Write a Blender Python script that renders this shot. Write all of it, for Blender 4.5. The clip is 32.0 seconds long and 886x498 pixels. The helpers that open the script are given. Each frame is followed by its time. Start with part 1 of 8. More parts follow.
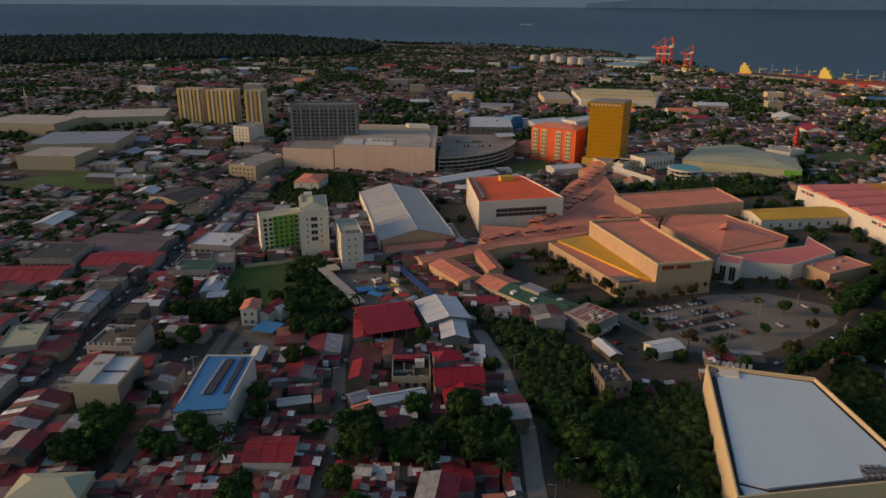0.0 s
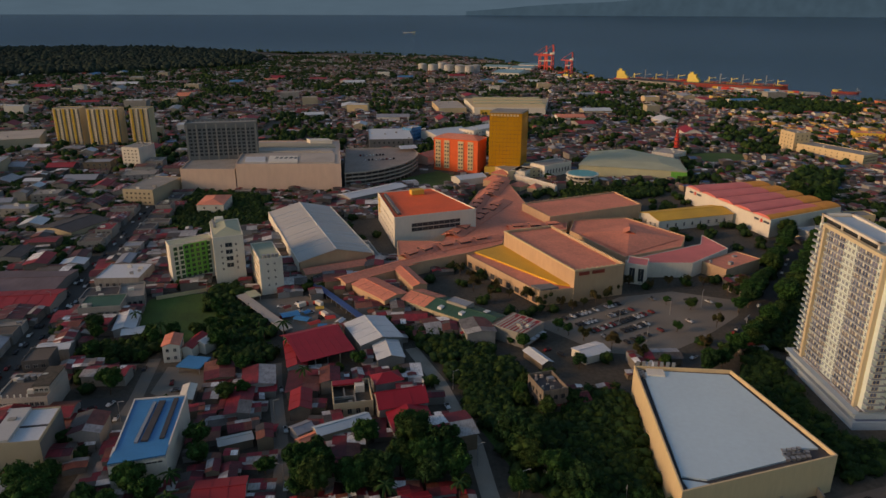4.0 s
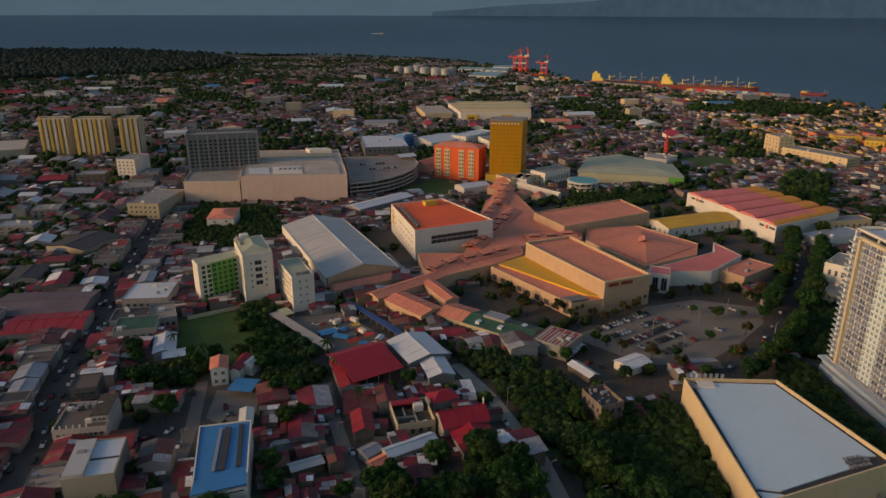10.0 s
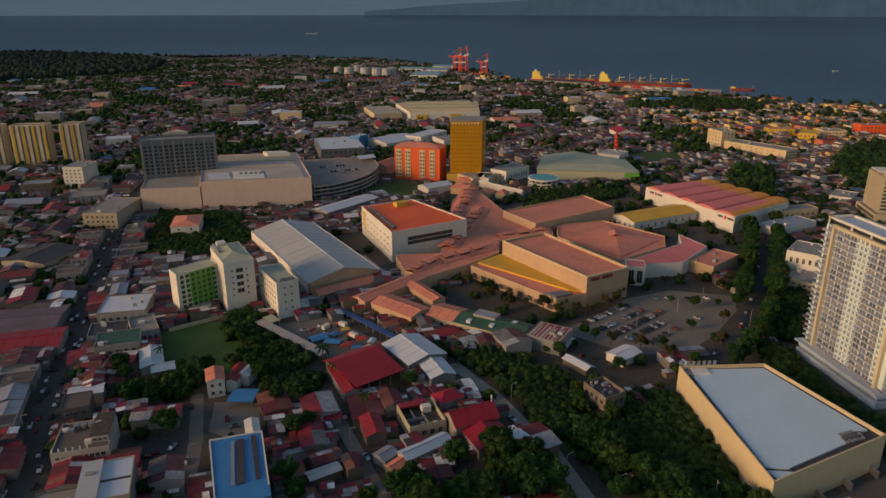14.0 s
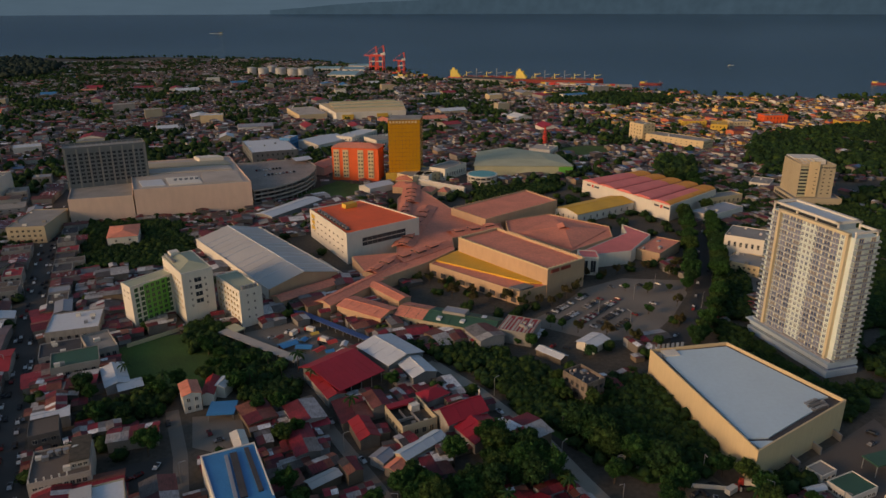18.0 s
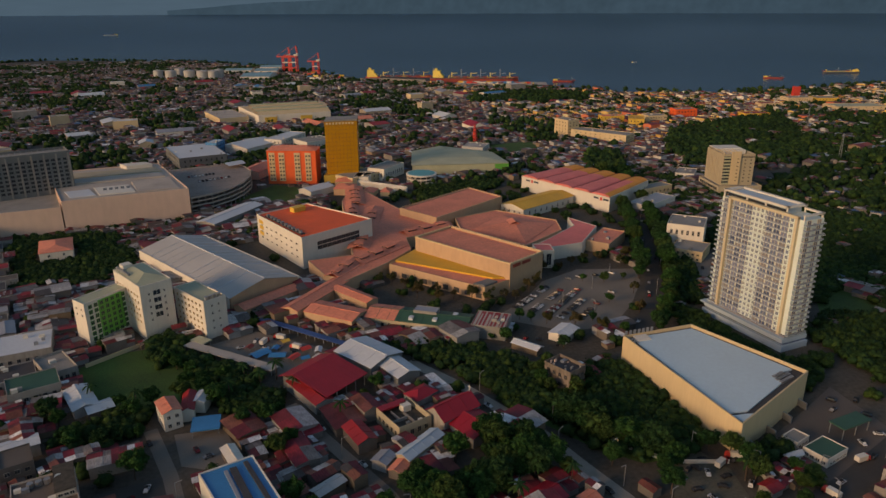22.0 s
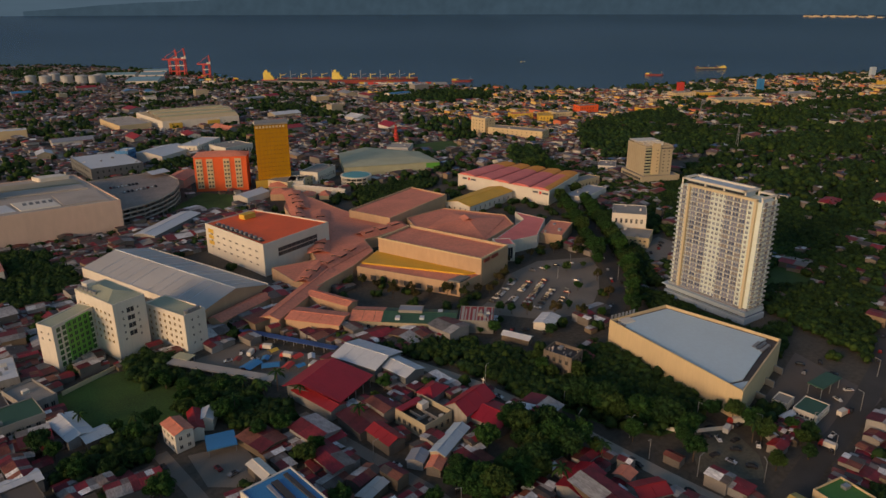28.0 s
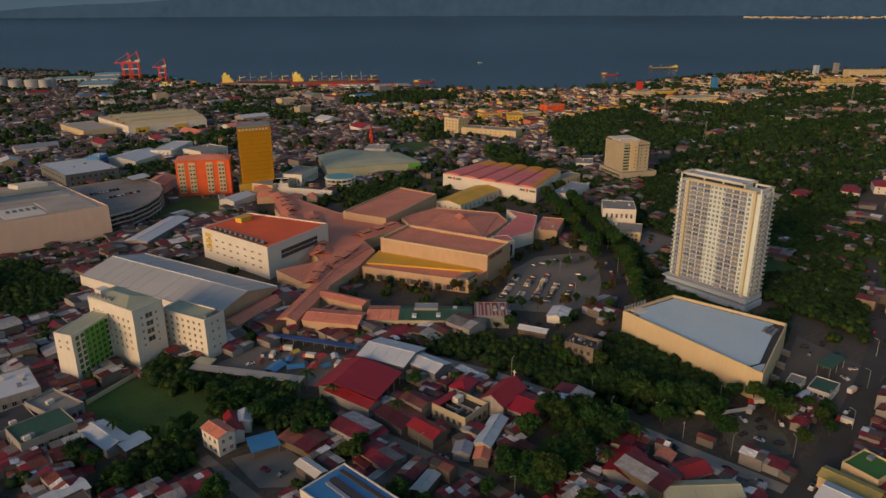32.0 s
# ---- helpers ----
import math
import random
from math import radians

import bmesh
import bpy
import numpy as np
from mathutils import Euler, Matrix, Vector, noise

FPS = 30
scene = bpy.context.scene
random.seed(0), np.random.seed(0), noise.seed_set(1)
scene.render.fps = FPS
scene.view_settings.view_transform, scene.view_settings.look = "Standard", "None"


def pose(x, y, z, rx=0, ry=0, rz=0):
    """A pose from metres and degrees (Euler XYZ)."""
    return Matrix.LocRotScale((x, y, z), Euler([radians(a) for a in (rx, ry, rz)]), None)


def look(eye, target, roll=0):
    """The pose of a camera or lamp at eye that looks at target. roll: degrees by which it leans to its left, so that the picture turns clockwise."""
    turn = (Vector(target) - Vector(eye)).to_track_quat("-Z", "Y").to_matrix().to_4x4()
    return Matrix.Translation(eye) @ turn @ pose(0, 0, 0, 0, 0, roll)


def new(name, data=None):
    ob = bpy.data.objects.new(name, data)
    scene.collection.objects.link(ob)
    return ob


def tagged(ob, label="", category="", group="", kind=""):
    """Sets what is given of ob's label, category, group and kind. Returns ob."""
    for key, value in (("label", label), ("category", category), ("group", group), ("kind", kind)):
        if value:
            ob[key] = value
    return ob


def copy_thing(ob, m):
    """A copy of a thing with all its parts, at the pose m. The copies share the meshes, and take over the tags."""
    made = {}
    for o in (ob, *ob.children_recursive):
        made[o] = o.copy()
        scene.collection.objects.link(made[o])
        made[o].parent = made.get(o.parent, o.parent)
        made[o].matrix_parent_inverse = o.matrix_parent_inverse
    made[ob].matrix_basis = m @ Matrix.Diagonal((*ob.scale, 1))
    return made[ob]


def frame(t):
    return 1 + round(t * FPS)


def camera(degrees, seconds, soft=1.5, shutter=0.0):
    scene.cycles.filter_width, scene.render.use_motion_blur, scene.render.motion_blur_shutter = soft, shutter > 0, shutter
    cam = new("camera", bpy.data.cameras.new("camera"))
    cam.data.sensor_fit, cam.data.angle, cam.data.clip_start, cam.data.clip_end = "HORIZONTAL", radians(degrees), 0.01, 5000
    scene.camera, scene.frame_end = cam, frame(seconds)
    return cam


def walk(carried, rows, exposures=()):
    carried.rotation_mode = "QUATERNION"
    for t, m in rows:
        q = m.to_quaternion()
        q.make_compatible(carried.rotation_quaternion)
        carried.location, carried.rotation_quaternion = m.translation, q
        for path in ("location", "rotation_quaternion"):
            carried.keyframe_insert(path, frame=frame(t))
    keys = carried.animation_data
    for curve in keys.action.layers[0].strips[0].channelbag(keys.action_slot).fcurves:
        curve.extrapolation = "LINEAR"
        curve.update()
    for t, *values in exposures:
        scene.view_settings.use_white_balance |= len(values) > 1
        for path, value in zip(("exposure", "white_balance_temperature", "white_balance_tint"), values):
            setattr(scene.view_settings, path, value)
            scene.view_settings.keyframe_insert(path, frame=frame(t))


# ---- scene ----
cam = camera(65.2, 32.0, soft=1.5)
EXPO, SKY, SUNP = 0.05, 0.116, 2.25
PATH = [
    (0, (47.47, 3.54, 147.24), (28.75, 95.89, 113.77), 0.42),
    (0.5, (46.51, 3.88, 147.66), (28.49, 96.51, 114.55), 0.43),
    (1, (44.94, 2.85, 148.53), (28.99, 96.06, 116.02), 0.35),
    (1.5, (43.44, 2.69, 149.19), (31.07, 96.46, 116.71), 0.32),
    (2, (41.14, 1.86, 150.01), (33.32, 96.13, 117.57), 0.25),
    (2.5, (38.55, 2.16, 150.77), (33.57, 96.61, 118.30), 0.26),
    (3, (36.33, 1.23, 151.51), (32.02, 95.73, 119.09), 0.25),
    (3.5, (33.79, 1.30, 152.58), (29.89, 95.79, 120.08), 0.21),
    (5.5, (22.35, 0.77, 155.91), (19.56, 95.28, 123.35), 0.20),
    (6, (19.10, 0.37, 156.92), (16.31, 94.86, 124.32), 0.19),
    (7, (13.12, 0.14, 158.66), (10.21, 94.62, 126.03), 0.26),
    (7.5, (9.69, -0.05, 159.59), (7.25, 94.44, 126.94), 0.27),
    (9, (0.00, 0.00, 162.00), (-0.01, 94.52, 129.34), 0.24),
    (11, (-13.71, -0.35, 163.48), (-10.29, 94.12, 130.86), 0.18),
    (13, (-27.42, -0.11, 163.91), (-19.36, 94.05, 131.22), 0.10),
    (14.5, (-37.92, 0.52, 164.17), (-25.70, 94.22, 131.45), 0.06),
    (17, (-55.16, 2.36, 164.57), (-35.39, 94.72, 131.72), -0.04),
    (19, (-69.06, 5.14, 164.35), (-43.15, 95.95, 131.45), -0.09),
    (21, (-83.59, 9.12, 164.39), (-51.67, 97.99, 131.49), -0.13),
    (23, (-98.84, 14.25, 164.28), (-61.07, 100.79, 131.36), -0.18),
    (25, (-114.65, 20.47, 163.67), (-71.24, 104.38, 130.89), -0.09),
    (28, (-138.21, 30.97, 163.95), (-88.91, 111.55, 131.14), -0.08),
    (30, (-153.89, 37.73, 164.00), (-101.32, 116.25, 131.27), -0.18),
    (32, (-169.43, 44.79, 163.74), (-114.34, 121.60, 131.12), -0.15),
]
walk(cam, [(t, look(eye, target, roll)) for t, eye, target, roll in PATH], [(0.0, EXPO + 0.07, 7680, 17), (12.0, EXPO + 0.03, 7580, 17), (32.0, EXPO - 0.08, 7410, 16)])

# ---- light: low warm sun from behind the camera, dull sky ----
SUN_AZ, SUN_EL = -106.0, 15.0      # degrees from +y towards +x, degrees up
world = bpy.data.worlds.new("world")
scene.world = world
world.use_nodes = True
wn = world.node_tree.nodes
sky = wn.new("ShaderNodeTexSky")
sky.sky_type, sky.sun_disc = "NISHITA", False
sky.sun_elevation, sky.sun_rotation = radians(SUN_EL), radians(SUN_AZ)
sky.air_density, sky.dust_density, sky.ozone_density = 1.3, 0.6, 3.0
wn["Background"].inputs["Strength"].default_value = SKY
world.node_tree.links.new(sky.outputs[0], wn["Background"].inputs["Color"])
sun = new("sun", bpy.data.lights.new("sun", "SUN"))
sun.data.energy, sun.data.angle, sun.data.color = SUNP, radians(20.0), (1.0, 0.66, 0.37)
saz, sel = radians(SUN_AZ), radians(SUN_EL)
sun_dir = Vector((math.sin(saz) * math.cos(sel), math.cos(saz) * math.cos(sel), math.sin(sel)))
sun.matrix_world = look(sun_dir * 900, (0, 0, 0))


# ---- materials ----
def mat(name, cols, rough=0.7, rnd="", scale=0.15, amt=0.25, metal=0.0, bump=0.0, fine=3.0, streak=None, spec=0.5, isle=0.0):
    """Procedural paint: base colours picked by chance, two scales of noise, optional streaks and relief."""
    m = bpy.data.materials.new(name)
    m.use_nodes = True
    nt = m.node_tree
    n, l = nt.nodes, nt.links
    b = n["Principled BSDF"]
    b.inputs["Roughness"].default_value, b.inputs["Metallic"].default_value = rough, metal
    b.inputs["Specular IOR Level"].default_value = spec
    if isinstance(cols[0], (int, float)):
        cols = [cols]
    if len(cols) > 1:
        ramp = n.new("ShaderNodeValToRGB")
        ramp.color_ramp.interpolation = "CONSTANT"
        el = ramp.color_ramp.elements
        while len(el) < len(cols):
            el.new(0.5)
        for i, c in enumerate(cols):
            el[i].position, el[i].color = i / len(cols), (*c, 1)
        if rnd == "island":
            l.new(n.new("ShaderNodeNewGeometry").outputs["Random Per Island"], ramp.inputs[0])
        elif rnd in ("patch", "sheets"):
            isle = rnd == "sheets"
            co = n.new("ShaderNodeTexCoord")
            mp = n.new("ShaderNodeMapping")
            mp.inputs["Scale"].default_value = (1.15, 0.27, 0.27)
            vo = n.new("ShaderNodeTexVoronoi")
            vo.inputs["Scale"].default_value = 1.0
            vo.distance = "CHEBYCHEV"
            vo.inputs["Randomness"].default_value = 0.85
            if isle:
                mp.inputs["Rotation"].default_value = (0, 0, radians(-12))
                info = n.new("ShaderNodeNewGeometry")
            else:
                info = n.new("ShaderNodeObjectInfo")
            sep = n.new("ShaderNodeSeparateColor")
            addn = n.new("ShaderNodeMath")
            addn.operation = "MULTIPLY_ADD"
            addn.inputs[1].default_value = 0.44
            mn = n.new("ShaderNodeMath")
            mn.operation = "MULTIPLY_ADD"
            mn.inputs[1].default_value = 0.56
            l.new(co.outputs["Object"], mp.inputs[0])
            l.new(mp.outputs[0], vo.inputs["Vector"])
            l.new(vo.outputs["Color"], sep.inputs[0])
            l.new(sep.outputs[0], addn.inputs[0])
            l.new(info.outputs["Random Per Island" if isle else "Random"], mn.inputs[0])
            l.new(mn.outputs[0], addn.inputs[2])
            l.new(addn.outputs[0], ramp.inputs[0])
        else:
            l.new(n.new("ShaderNodeObjectInfo").outputs["Random"], ramp.inputs[0])
        colour = ramp.outputs[0]
    else:
        rgb = n.new("ShaderNodeRGB")
        rgb.outputs[0].default_value = (*cols[0], 1)
        colour = rgb.outputs[0]
    geo = n.new("ShaderNodeNewGeometry")
    n1, n2 = n.new("ShaderNodeTexNoise"), n.new("ShaderNodeTexNoise")
    n1.inputs["Scale"].default_value, n1.inputs["Detail"].default_value = scale, 3
    n2.inputs["Scale"].default_value, n2.inputs["Detail"].default_value = fine, 2
    src = geo.outputs["Position"]
    if streak:
        mp2 = n.new("ShaderNodeMapping")
        mp2.inputs["Scale"].default_value = streak
        l.new(src, mp2.inputs[0])
        src2 = mp2.outputs[0]
    else:
        src2 = src
    l.new(src, n1.inputs["Vector"])
    l.new(src2, n2.inputs["Vector"])
    mix = n.new("ShaderNodeMath")
    mix.operation = "ADD"
    l.new(n1.outputs[0], mix.inputs[0])
    l.new(n2.outputs[0], mix.inputs[1])
    mr = n.new("ShaderNodeMapRange")
    mr.inputs[1].default_value, mr.inputs[2].default_value = 0.6, 1.4
    mr.inputs[3].default_value, mr.inputs[4].default_value = 1 - amt, 1 + amt
    l.new(mix.outputs[0], mr.inputs[0])
    tone = mr.outputs[0]
    if isle:      # every leaf a little lighter or darker than its neighbour
        each = n.new("ShaderNodeMath")
        each.operation = "MULTIPLY_ADD"
        each.inputs[1].default_value, each.inputs[2].default_value = 2 * isle, 1 - isle
        l.new(geo.outputs["Random Per Island"], each.inputs[0])
        both = n.new("ShaderNodeMath")
        both.operation = "MULTIPLY"
        l.new(tone, both.inputs[0])
        l.new(each.outputs[0], both.inputs[1])
        tone = both.outputs[0]
    mul = n.new("ShaderNodeVectorMath")
    mul.operation = "SCALE"
    l.new(colour, mul.inputs[0])
    l.new(tone, mul.inputs["Scale"])
    l.new(mul.outputs[0], b.inputs["Base Color"])
    if bump:
        bp = n.new("ShaderNodeBump")
        bp.inputs["Strength"].default_value, bp.inputs["Distance"].default_value = bump, 0.3
        l.new(n2.outputs[0], bp.inputs["Height"])
        l.new(bp.outputs[0], b.inputs["Normal"])
    return m


CREAM = mat("cream_paint", (0.60, 0.47, 0.28), 0.8, scale=0.08, amt=0.07, streak=(1, 1, 0.15), fine=1.0)
WASH = mat("grey_lime_wash", (0.27, 0.255, 0.235), 0.85, scale=0.15, amt=0.25, streak=(1, 1, 0.2), fine=0.8)
WHITE = mat("white_paint", (0.66, 0.62, 0.54), 0.75, scale=0.1, amt=0.08, streak=(1, 1, 0.15), fine=1.0)
PALEDECK = mat("pale_worn_concrete", (0.42, 0.37, 0.32), 0.85, scale=0.06, amt=0.2)
SILVERROOF = mat("silver_metal_roof", (0.45, 0.44, 0.42), 0.5, scale=0.05, amt=0.14)
WARMWHITE = mat("warm_cream_trim", (0.57, 0.49, 0.33), 0.75, amt=0.06)
COOLWHITE = mat("cool_white_paint", (0.40, 0.49, 0.56), 0.6, scale=0.1, amt=0.1)
HOTELWHITE = mat("ivory_tower_paint", (0.59, 0.675, 0.645), 0.7, scale=0.1, amt=0.08)
PINKWALL = mat("pinkish_wall_paint", (0.62, 0.46, 0.37), 0.85, scale=0.05, amt=0.08, streak=(1, 1, 0.3), fine=0.3)
MEMBRANE = mat("white_roof_membrane", (0.56, 0.59, 0.62), 0.5, scale=0.05, amt=0.08, fine=0.7)
GREYROOF = mat("grey_metal_roof", (0.30, 0.31, 0.34), 0.45, scale=0.05, amt=0.15, metal=0.2)
DARKROOF = mat("dark_roof", (0.05, 0.05, 0.055), 0.8, amt=0.3)
# roof brown, warmed further to carry the sun glow over the mall
BROWNROOF = mat("brown_terracotta_roof", (0.67, 0.228, 0.142), 0.75, scale=0.06, amt=0.22, fine=0.6)
BROWNWALL = mat("tan_wall_paint", (0.50, 0.335, 0.21), 0.85, scale=0.05, amt=0.1, streak=(1, 1, 0.3), fine=0.4)
PINKROOF = mat("faded_pink_roof", (0.70, 0.185, 0.165), 0.7, scale=0.06, amt=0.2)
YELLOWROOF = mat("yellow_metal_roof", (0.66, 0.37, 0.035), 0.6, scale=0.06, amt=0.2)
REDROOF = mat("red_metal_roof", (0.30, 0.018, 0.022), 0.55, scale=0.1, amt=0.25)
ORANGEROOF = mat("orange_red_roof", (0.86, 0.12, 0.025), 0.6, scale=0.07, amt=0.15)
BLUEROOF = mat("blue_metal_roof", (0.032, 0.20, 0.43), 0.45, scale=0.1, amt=0.2)
NAVYROOF = mat("dull_blue_metal_roof", (0.03, 0.075, 0.22), 0.55, scale=0.1, amt=0.25)
GREENROOF = mat("dark_green_roof", (0.03, 0.09, 0.055), 0.6, scale=0.1, amt=0.25)
STRIPE = mat("faded_orange_roof", (0.68, 0.27, 0.03), 0.65, amt=0.2)
PALEROOF = mat("pale_green_grey_roof", (0.40, 0.41, 0.28), 0.6, scale=0.06, amt=0.2)
GREENPAINT = mat("green_paint", (0.10, 0.36, 0.05), 0.7, amt=0.15)
ORANGEPAINT = mat("orange_paint", (0.80, 0.12, 0.028), 0.7, amt=0.12)
YELLOWPAINT = mat("yellow_paint", (0.62, 0.40, 0.06), 0.7, amt=0.12)
CONCRETE = mat("concrete", (0.26, 0.25, 0.23), 0.85, scale=0.1, amt=0.25)
GREYWALL = mat("grey_cladding", (0.15, 0.16, 0.16), 0.7, scale=0.1, amt=0.15)
# town wall colours darkened to read as walls in shade
SHADEDWALL = mat("shaded_wall_paint", [(0.16, 0.14, 0.12), (0.22, 0.20, 0.18), (0.11, 0.10, 0.09), (0.20, 0.15, 0.10), (0.28, 0.27, 0.26)], 0.85, rnd="island", amt=0.2)
# plain dark brown-grey concrete for roofs and forecourt
DECKGREY = mat("dark_brown_grey_concrete", (0.115, 0.096, 0.083), 0.9, scale=0.05, amt=0.25)
# deck colour lightened to offset the slab hotel's shadow on it
GARAGEDECK = mat("lightened_brown_grey_deck", (0.29, 0.235, 0.20), 0.9, scale=0.05, amt=0.3, fine=0.5)
COURTGREEN = mat("faded_green_court_floor", (0.035, 0.15, 0.03), 0.75, scale=0.1, amt=0.3)
DULLYELLOW = mat("dull_yellow_metal_roof", (0.45, 0.34, 0.10), 0.65, scale=0.1, amt=0.2)
GRAVEL = mat("weedy_gravel", (0.115, 0.105, 0.075), 0.95, scale=0.08, amt=0.4, fine=0.8)
RAWCONCRETE = mat("stained_raw_concrete", (0.17, 0.14, 0.115), 0.9, scale=0.2, amt=0.45, fine=0.9, streak=(1, 1, 0.25))
PURPLEROOF = mat("dull_purple_metal_roof", (0.135, 0.10, 0.11), 0.7, scale=0.08, amt=0.3, fine=0.6, streak=(2.5, 0.3, 1))
TEAL = mat("teal_metal_roof", (0.09, 0.34, 0.37), 0.5, amt=0.12)
ROADPALE = mat("worn_pale_concrete_road", (0.31, 0.27, 0.22), 0.9, scale=0.12, amt=0.25)
BEIGE = mat("beige_plaster", (0.40, 0.345, 0.24), 0.85, scale=0.08, amt=0.1)
# town wall colours brightened to read as walls in low sun
SUNLITWALL = mat("sunlit_town_paint", [(0.62, 0.52, 0.30), (0.66, 0.62, 0.54), (0.60, 0.36, 0.10), (0.55, 0.16, 0.08), (0.50, 0.46, 0.40), (0.64, 0.44, 0.14), (0.40, 0.36, 0.30)], 0.8, rnd="island", amt=0.15)
ASPHALT = mat("asphalt", (0.055, 0.051, 0.046), 0.85, scale=0.08, amt=0.3)
PARKING = mat("pale_asphalt", (0.185, 0.16, 0.132), 0.85, scale=0.04, amt=0.3)
DIRT = mat("bare_earth", (0.072, 0.062, 0.048), 0.95, scale=0.03, amt=0.5, fine=0.5)
GRASS = mat("rough_grass", (0.044, 0.096, 0.016), 0.95, scale=0.05, amt=0.55, fine=1.2, bump=0.6)
# white membrane with the sky's blue light mixed into its colour
STOREROOF = mat("sky_tinted_membrane", (0.50, 0.635, 0.70), 0.55, scale=0.05, amt=0.06, fine=0.5)
CHURCHRED = mat("bright_crimson_metal_roof", (0.31, 0.012, 0.024), 0.5, scale=0.1, amt=0.2)
HOTELGLASS = mat("bluish_curtained_glass", [(0.15, 0.19, 0.29), (0.21, 0.24, 0.34), (0.09, 0.12, 0.20), (0.24, 0.24, 0.26), (0.14, 0.16, 0.22)], 0.15, rnd="object", amt=0.1)
RAILGLASS = mat("bluish_balcony_glass", (0.24, 0.28, 0.34), 0.3, amt=0.1)
GLASS = mat("dark_window_glass", (0.035, 0.042, 0.05), 0.12, amt=0.1)
GOLDGLASS = mat("gold_mirror_glass", (0.74, 0.37, 0.025), 0.25, amt=0.08, metal=0.45)
CRANERED = mat("red_crane_paint", (0.55, 0.05, 0.035), 0.6, amt=0.1)
HULLRED = mat("red_hull_paint", (0.27, 0.04, 0.025), 0.6, amt=0.15)
HULLDARK = mat("dark_hull_paint", (0.05, 0.06, 0.08), 0.6, amt=0.15)
SHIPYELLOW = mat("yellow_superstructure_paint", (0.80, 0.62, 0.14), 0.6, amt=0.1)
METAL = mat("galvanised_metal", (0.32, 0.33, 0.34), 0.45, metal=0.6, amt=0.15)
TANKWHITE = mat("white_tank_paint", (0.40, 0.40, 0.39), 0.6, amt=0.12)
BARK = mat("bark", (0.07, 0.05, 0.035), 0.95, amt=0.3)
LEAF = mat("leaves", [(0.018, 0.056, 0.015), (0.022, 0.066, 0.016), (0.027, 0.076, 0.018), (0.018, 0.050, 0.016), (0.036, 0.068, 0.017)], 0.9, rnd="object", scale=0.5, amt=0.35, fine=2.5, spec=0.15, isle=0.55)
FARLEAF = mat("far_foliage", [(0.015, 0.040, 0.011), (0.024, 0.054, 0.012), (0.036, 0.066, 0.014), (0.018, 0.042, 0.012), (0.012, 0.032, 0.011)], 0.9, rnd="island", scale=0.018, amt=0.5, fine=1.0, spec=0.15, isle=0.4)
# leaves tinted greyish blue in place of haze over the coast
WOODLEAF = mat("haze_tinted_foliage", [(0.022, 0.034, 0.028), (0.026, 0.040, 0.031), (0.030, 0.044, 0.033)], 0.95, rnd="island", scale=0.01, amt=0.3, spec=0.1)
TINTS = [(0.22, 0.020, 0.030), (0.33, 0.36, 0.41), (0.13, 0.016, 0.024), (0.50, 0.53, 0.58), (0.25, 0.022, 0.034), (0.46, 0.49, 0.54), (0.11, 0.018, 0.022), (0.18, 0.055, 0.035), (0.20, 0.020, 0.030), (0.12, 0.015, 0.022), (0.24, 0.24, 0.26), (0.15, 0.018, 0.026), (0.42, 0.44, 0.48), (0.26, 0.022, 0.034), (0.52, 0.55, 0.60), (0.14, 0.035, 0.03), (0.11, 0.015, 0.022), (0.19, 0.018, 0.028), (0.17, 0.15, 0.15), (0.09, 0.03, 0.03)]
TIN = mat("patched_tin_roof", TINTS, 0.65, rnd="patch", scale=0.3, amt=0.4, fine=2.0)
SHEETS = [(0.22, 0.016, 0.026), (0.10, 0.013, 0.019), (0.46, 0.45, 0.44), (0.16, 0.015, 0.024), (0.085, 0.07, 0.062), (0.28, 0.018, 0.030), (0.12, 0.014, 0.020), (0.33, 0.32, 0.31), (0.18, 0.05, 0.03), (0.08, 0.011, 0.016), (0.70, 0.69, 0.68), (0.15, 0.14, 0.135), (0.24, 0.017, 0.027), (0.13, 0.014, 0.020), (0.22, 0.075, 0.045), (0.30, 0.28, 0.27), (0.11, 0.012, 0.018), (0.19, 0.016, 0.025), (0.06, 0.05, 0.046), (0.20, 0.16, 0.145), (0.14, 0.04, 0.028), (0.62, 0.63, 0.64), (0.10, 0.014, 0.018), (0.20, 0.018, 0.027)]
SHEET = mat("tin_roof_sheet", SHEETS, 0.6, rnd="object", scale=0.35, amt=0.55, fine=1.0, streak=(2.6, 0.5, 1))
MIDTIN = mat("patched_tin_roofs", SHEETS + [(0.10, 0.085, 0.08), (0.34, 0.32, 0.32), (0.16, 0.05, 0.04)], 0.65, rnd="island", scale=0.3, amt=0.5, fine=1.0, streak=(2.6, 0.5, 1))
GREYTIN = mat("weathered_tin_roofs", [(0.14, 0.133, 0.13), (0.24, 0.018, 0.026), (0.27, 0.262, 0.26), (0.068, 0.06, 0.06), (0.14, 0.018, 0.022), (0.195, 0.188, 0.188), (0.19, 0.017, 0.024), (0.045, 0.041, 0.041), (0.10, 0.07, 0.062), (0.52, 0.515, 0.51), (0.12, 0.016, 0.02), (0.083, 0.062, 0.055), (0.225, 0.21, 0.195), (0.16, 0.018, 0.022), (0.06, 0.05, 0.047), (0.34, 0.33, 0.325), (0.10, 0.022, 0.022), (0.15, 0.05, 0.035)], 0.65, rnd="island", scale=0.3, amt=0.4, fine=1.0, streak=(2.6, 0.5, 1))
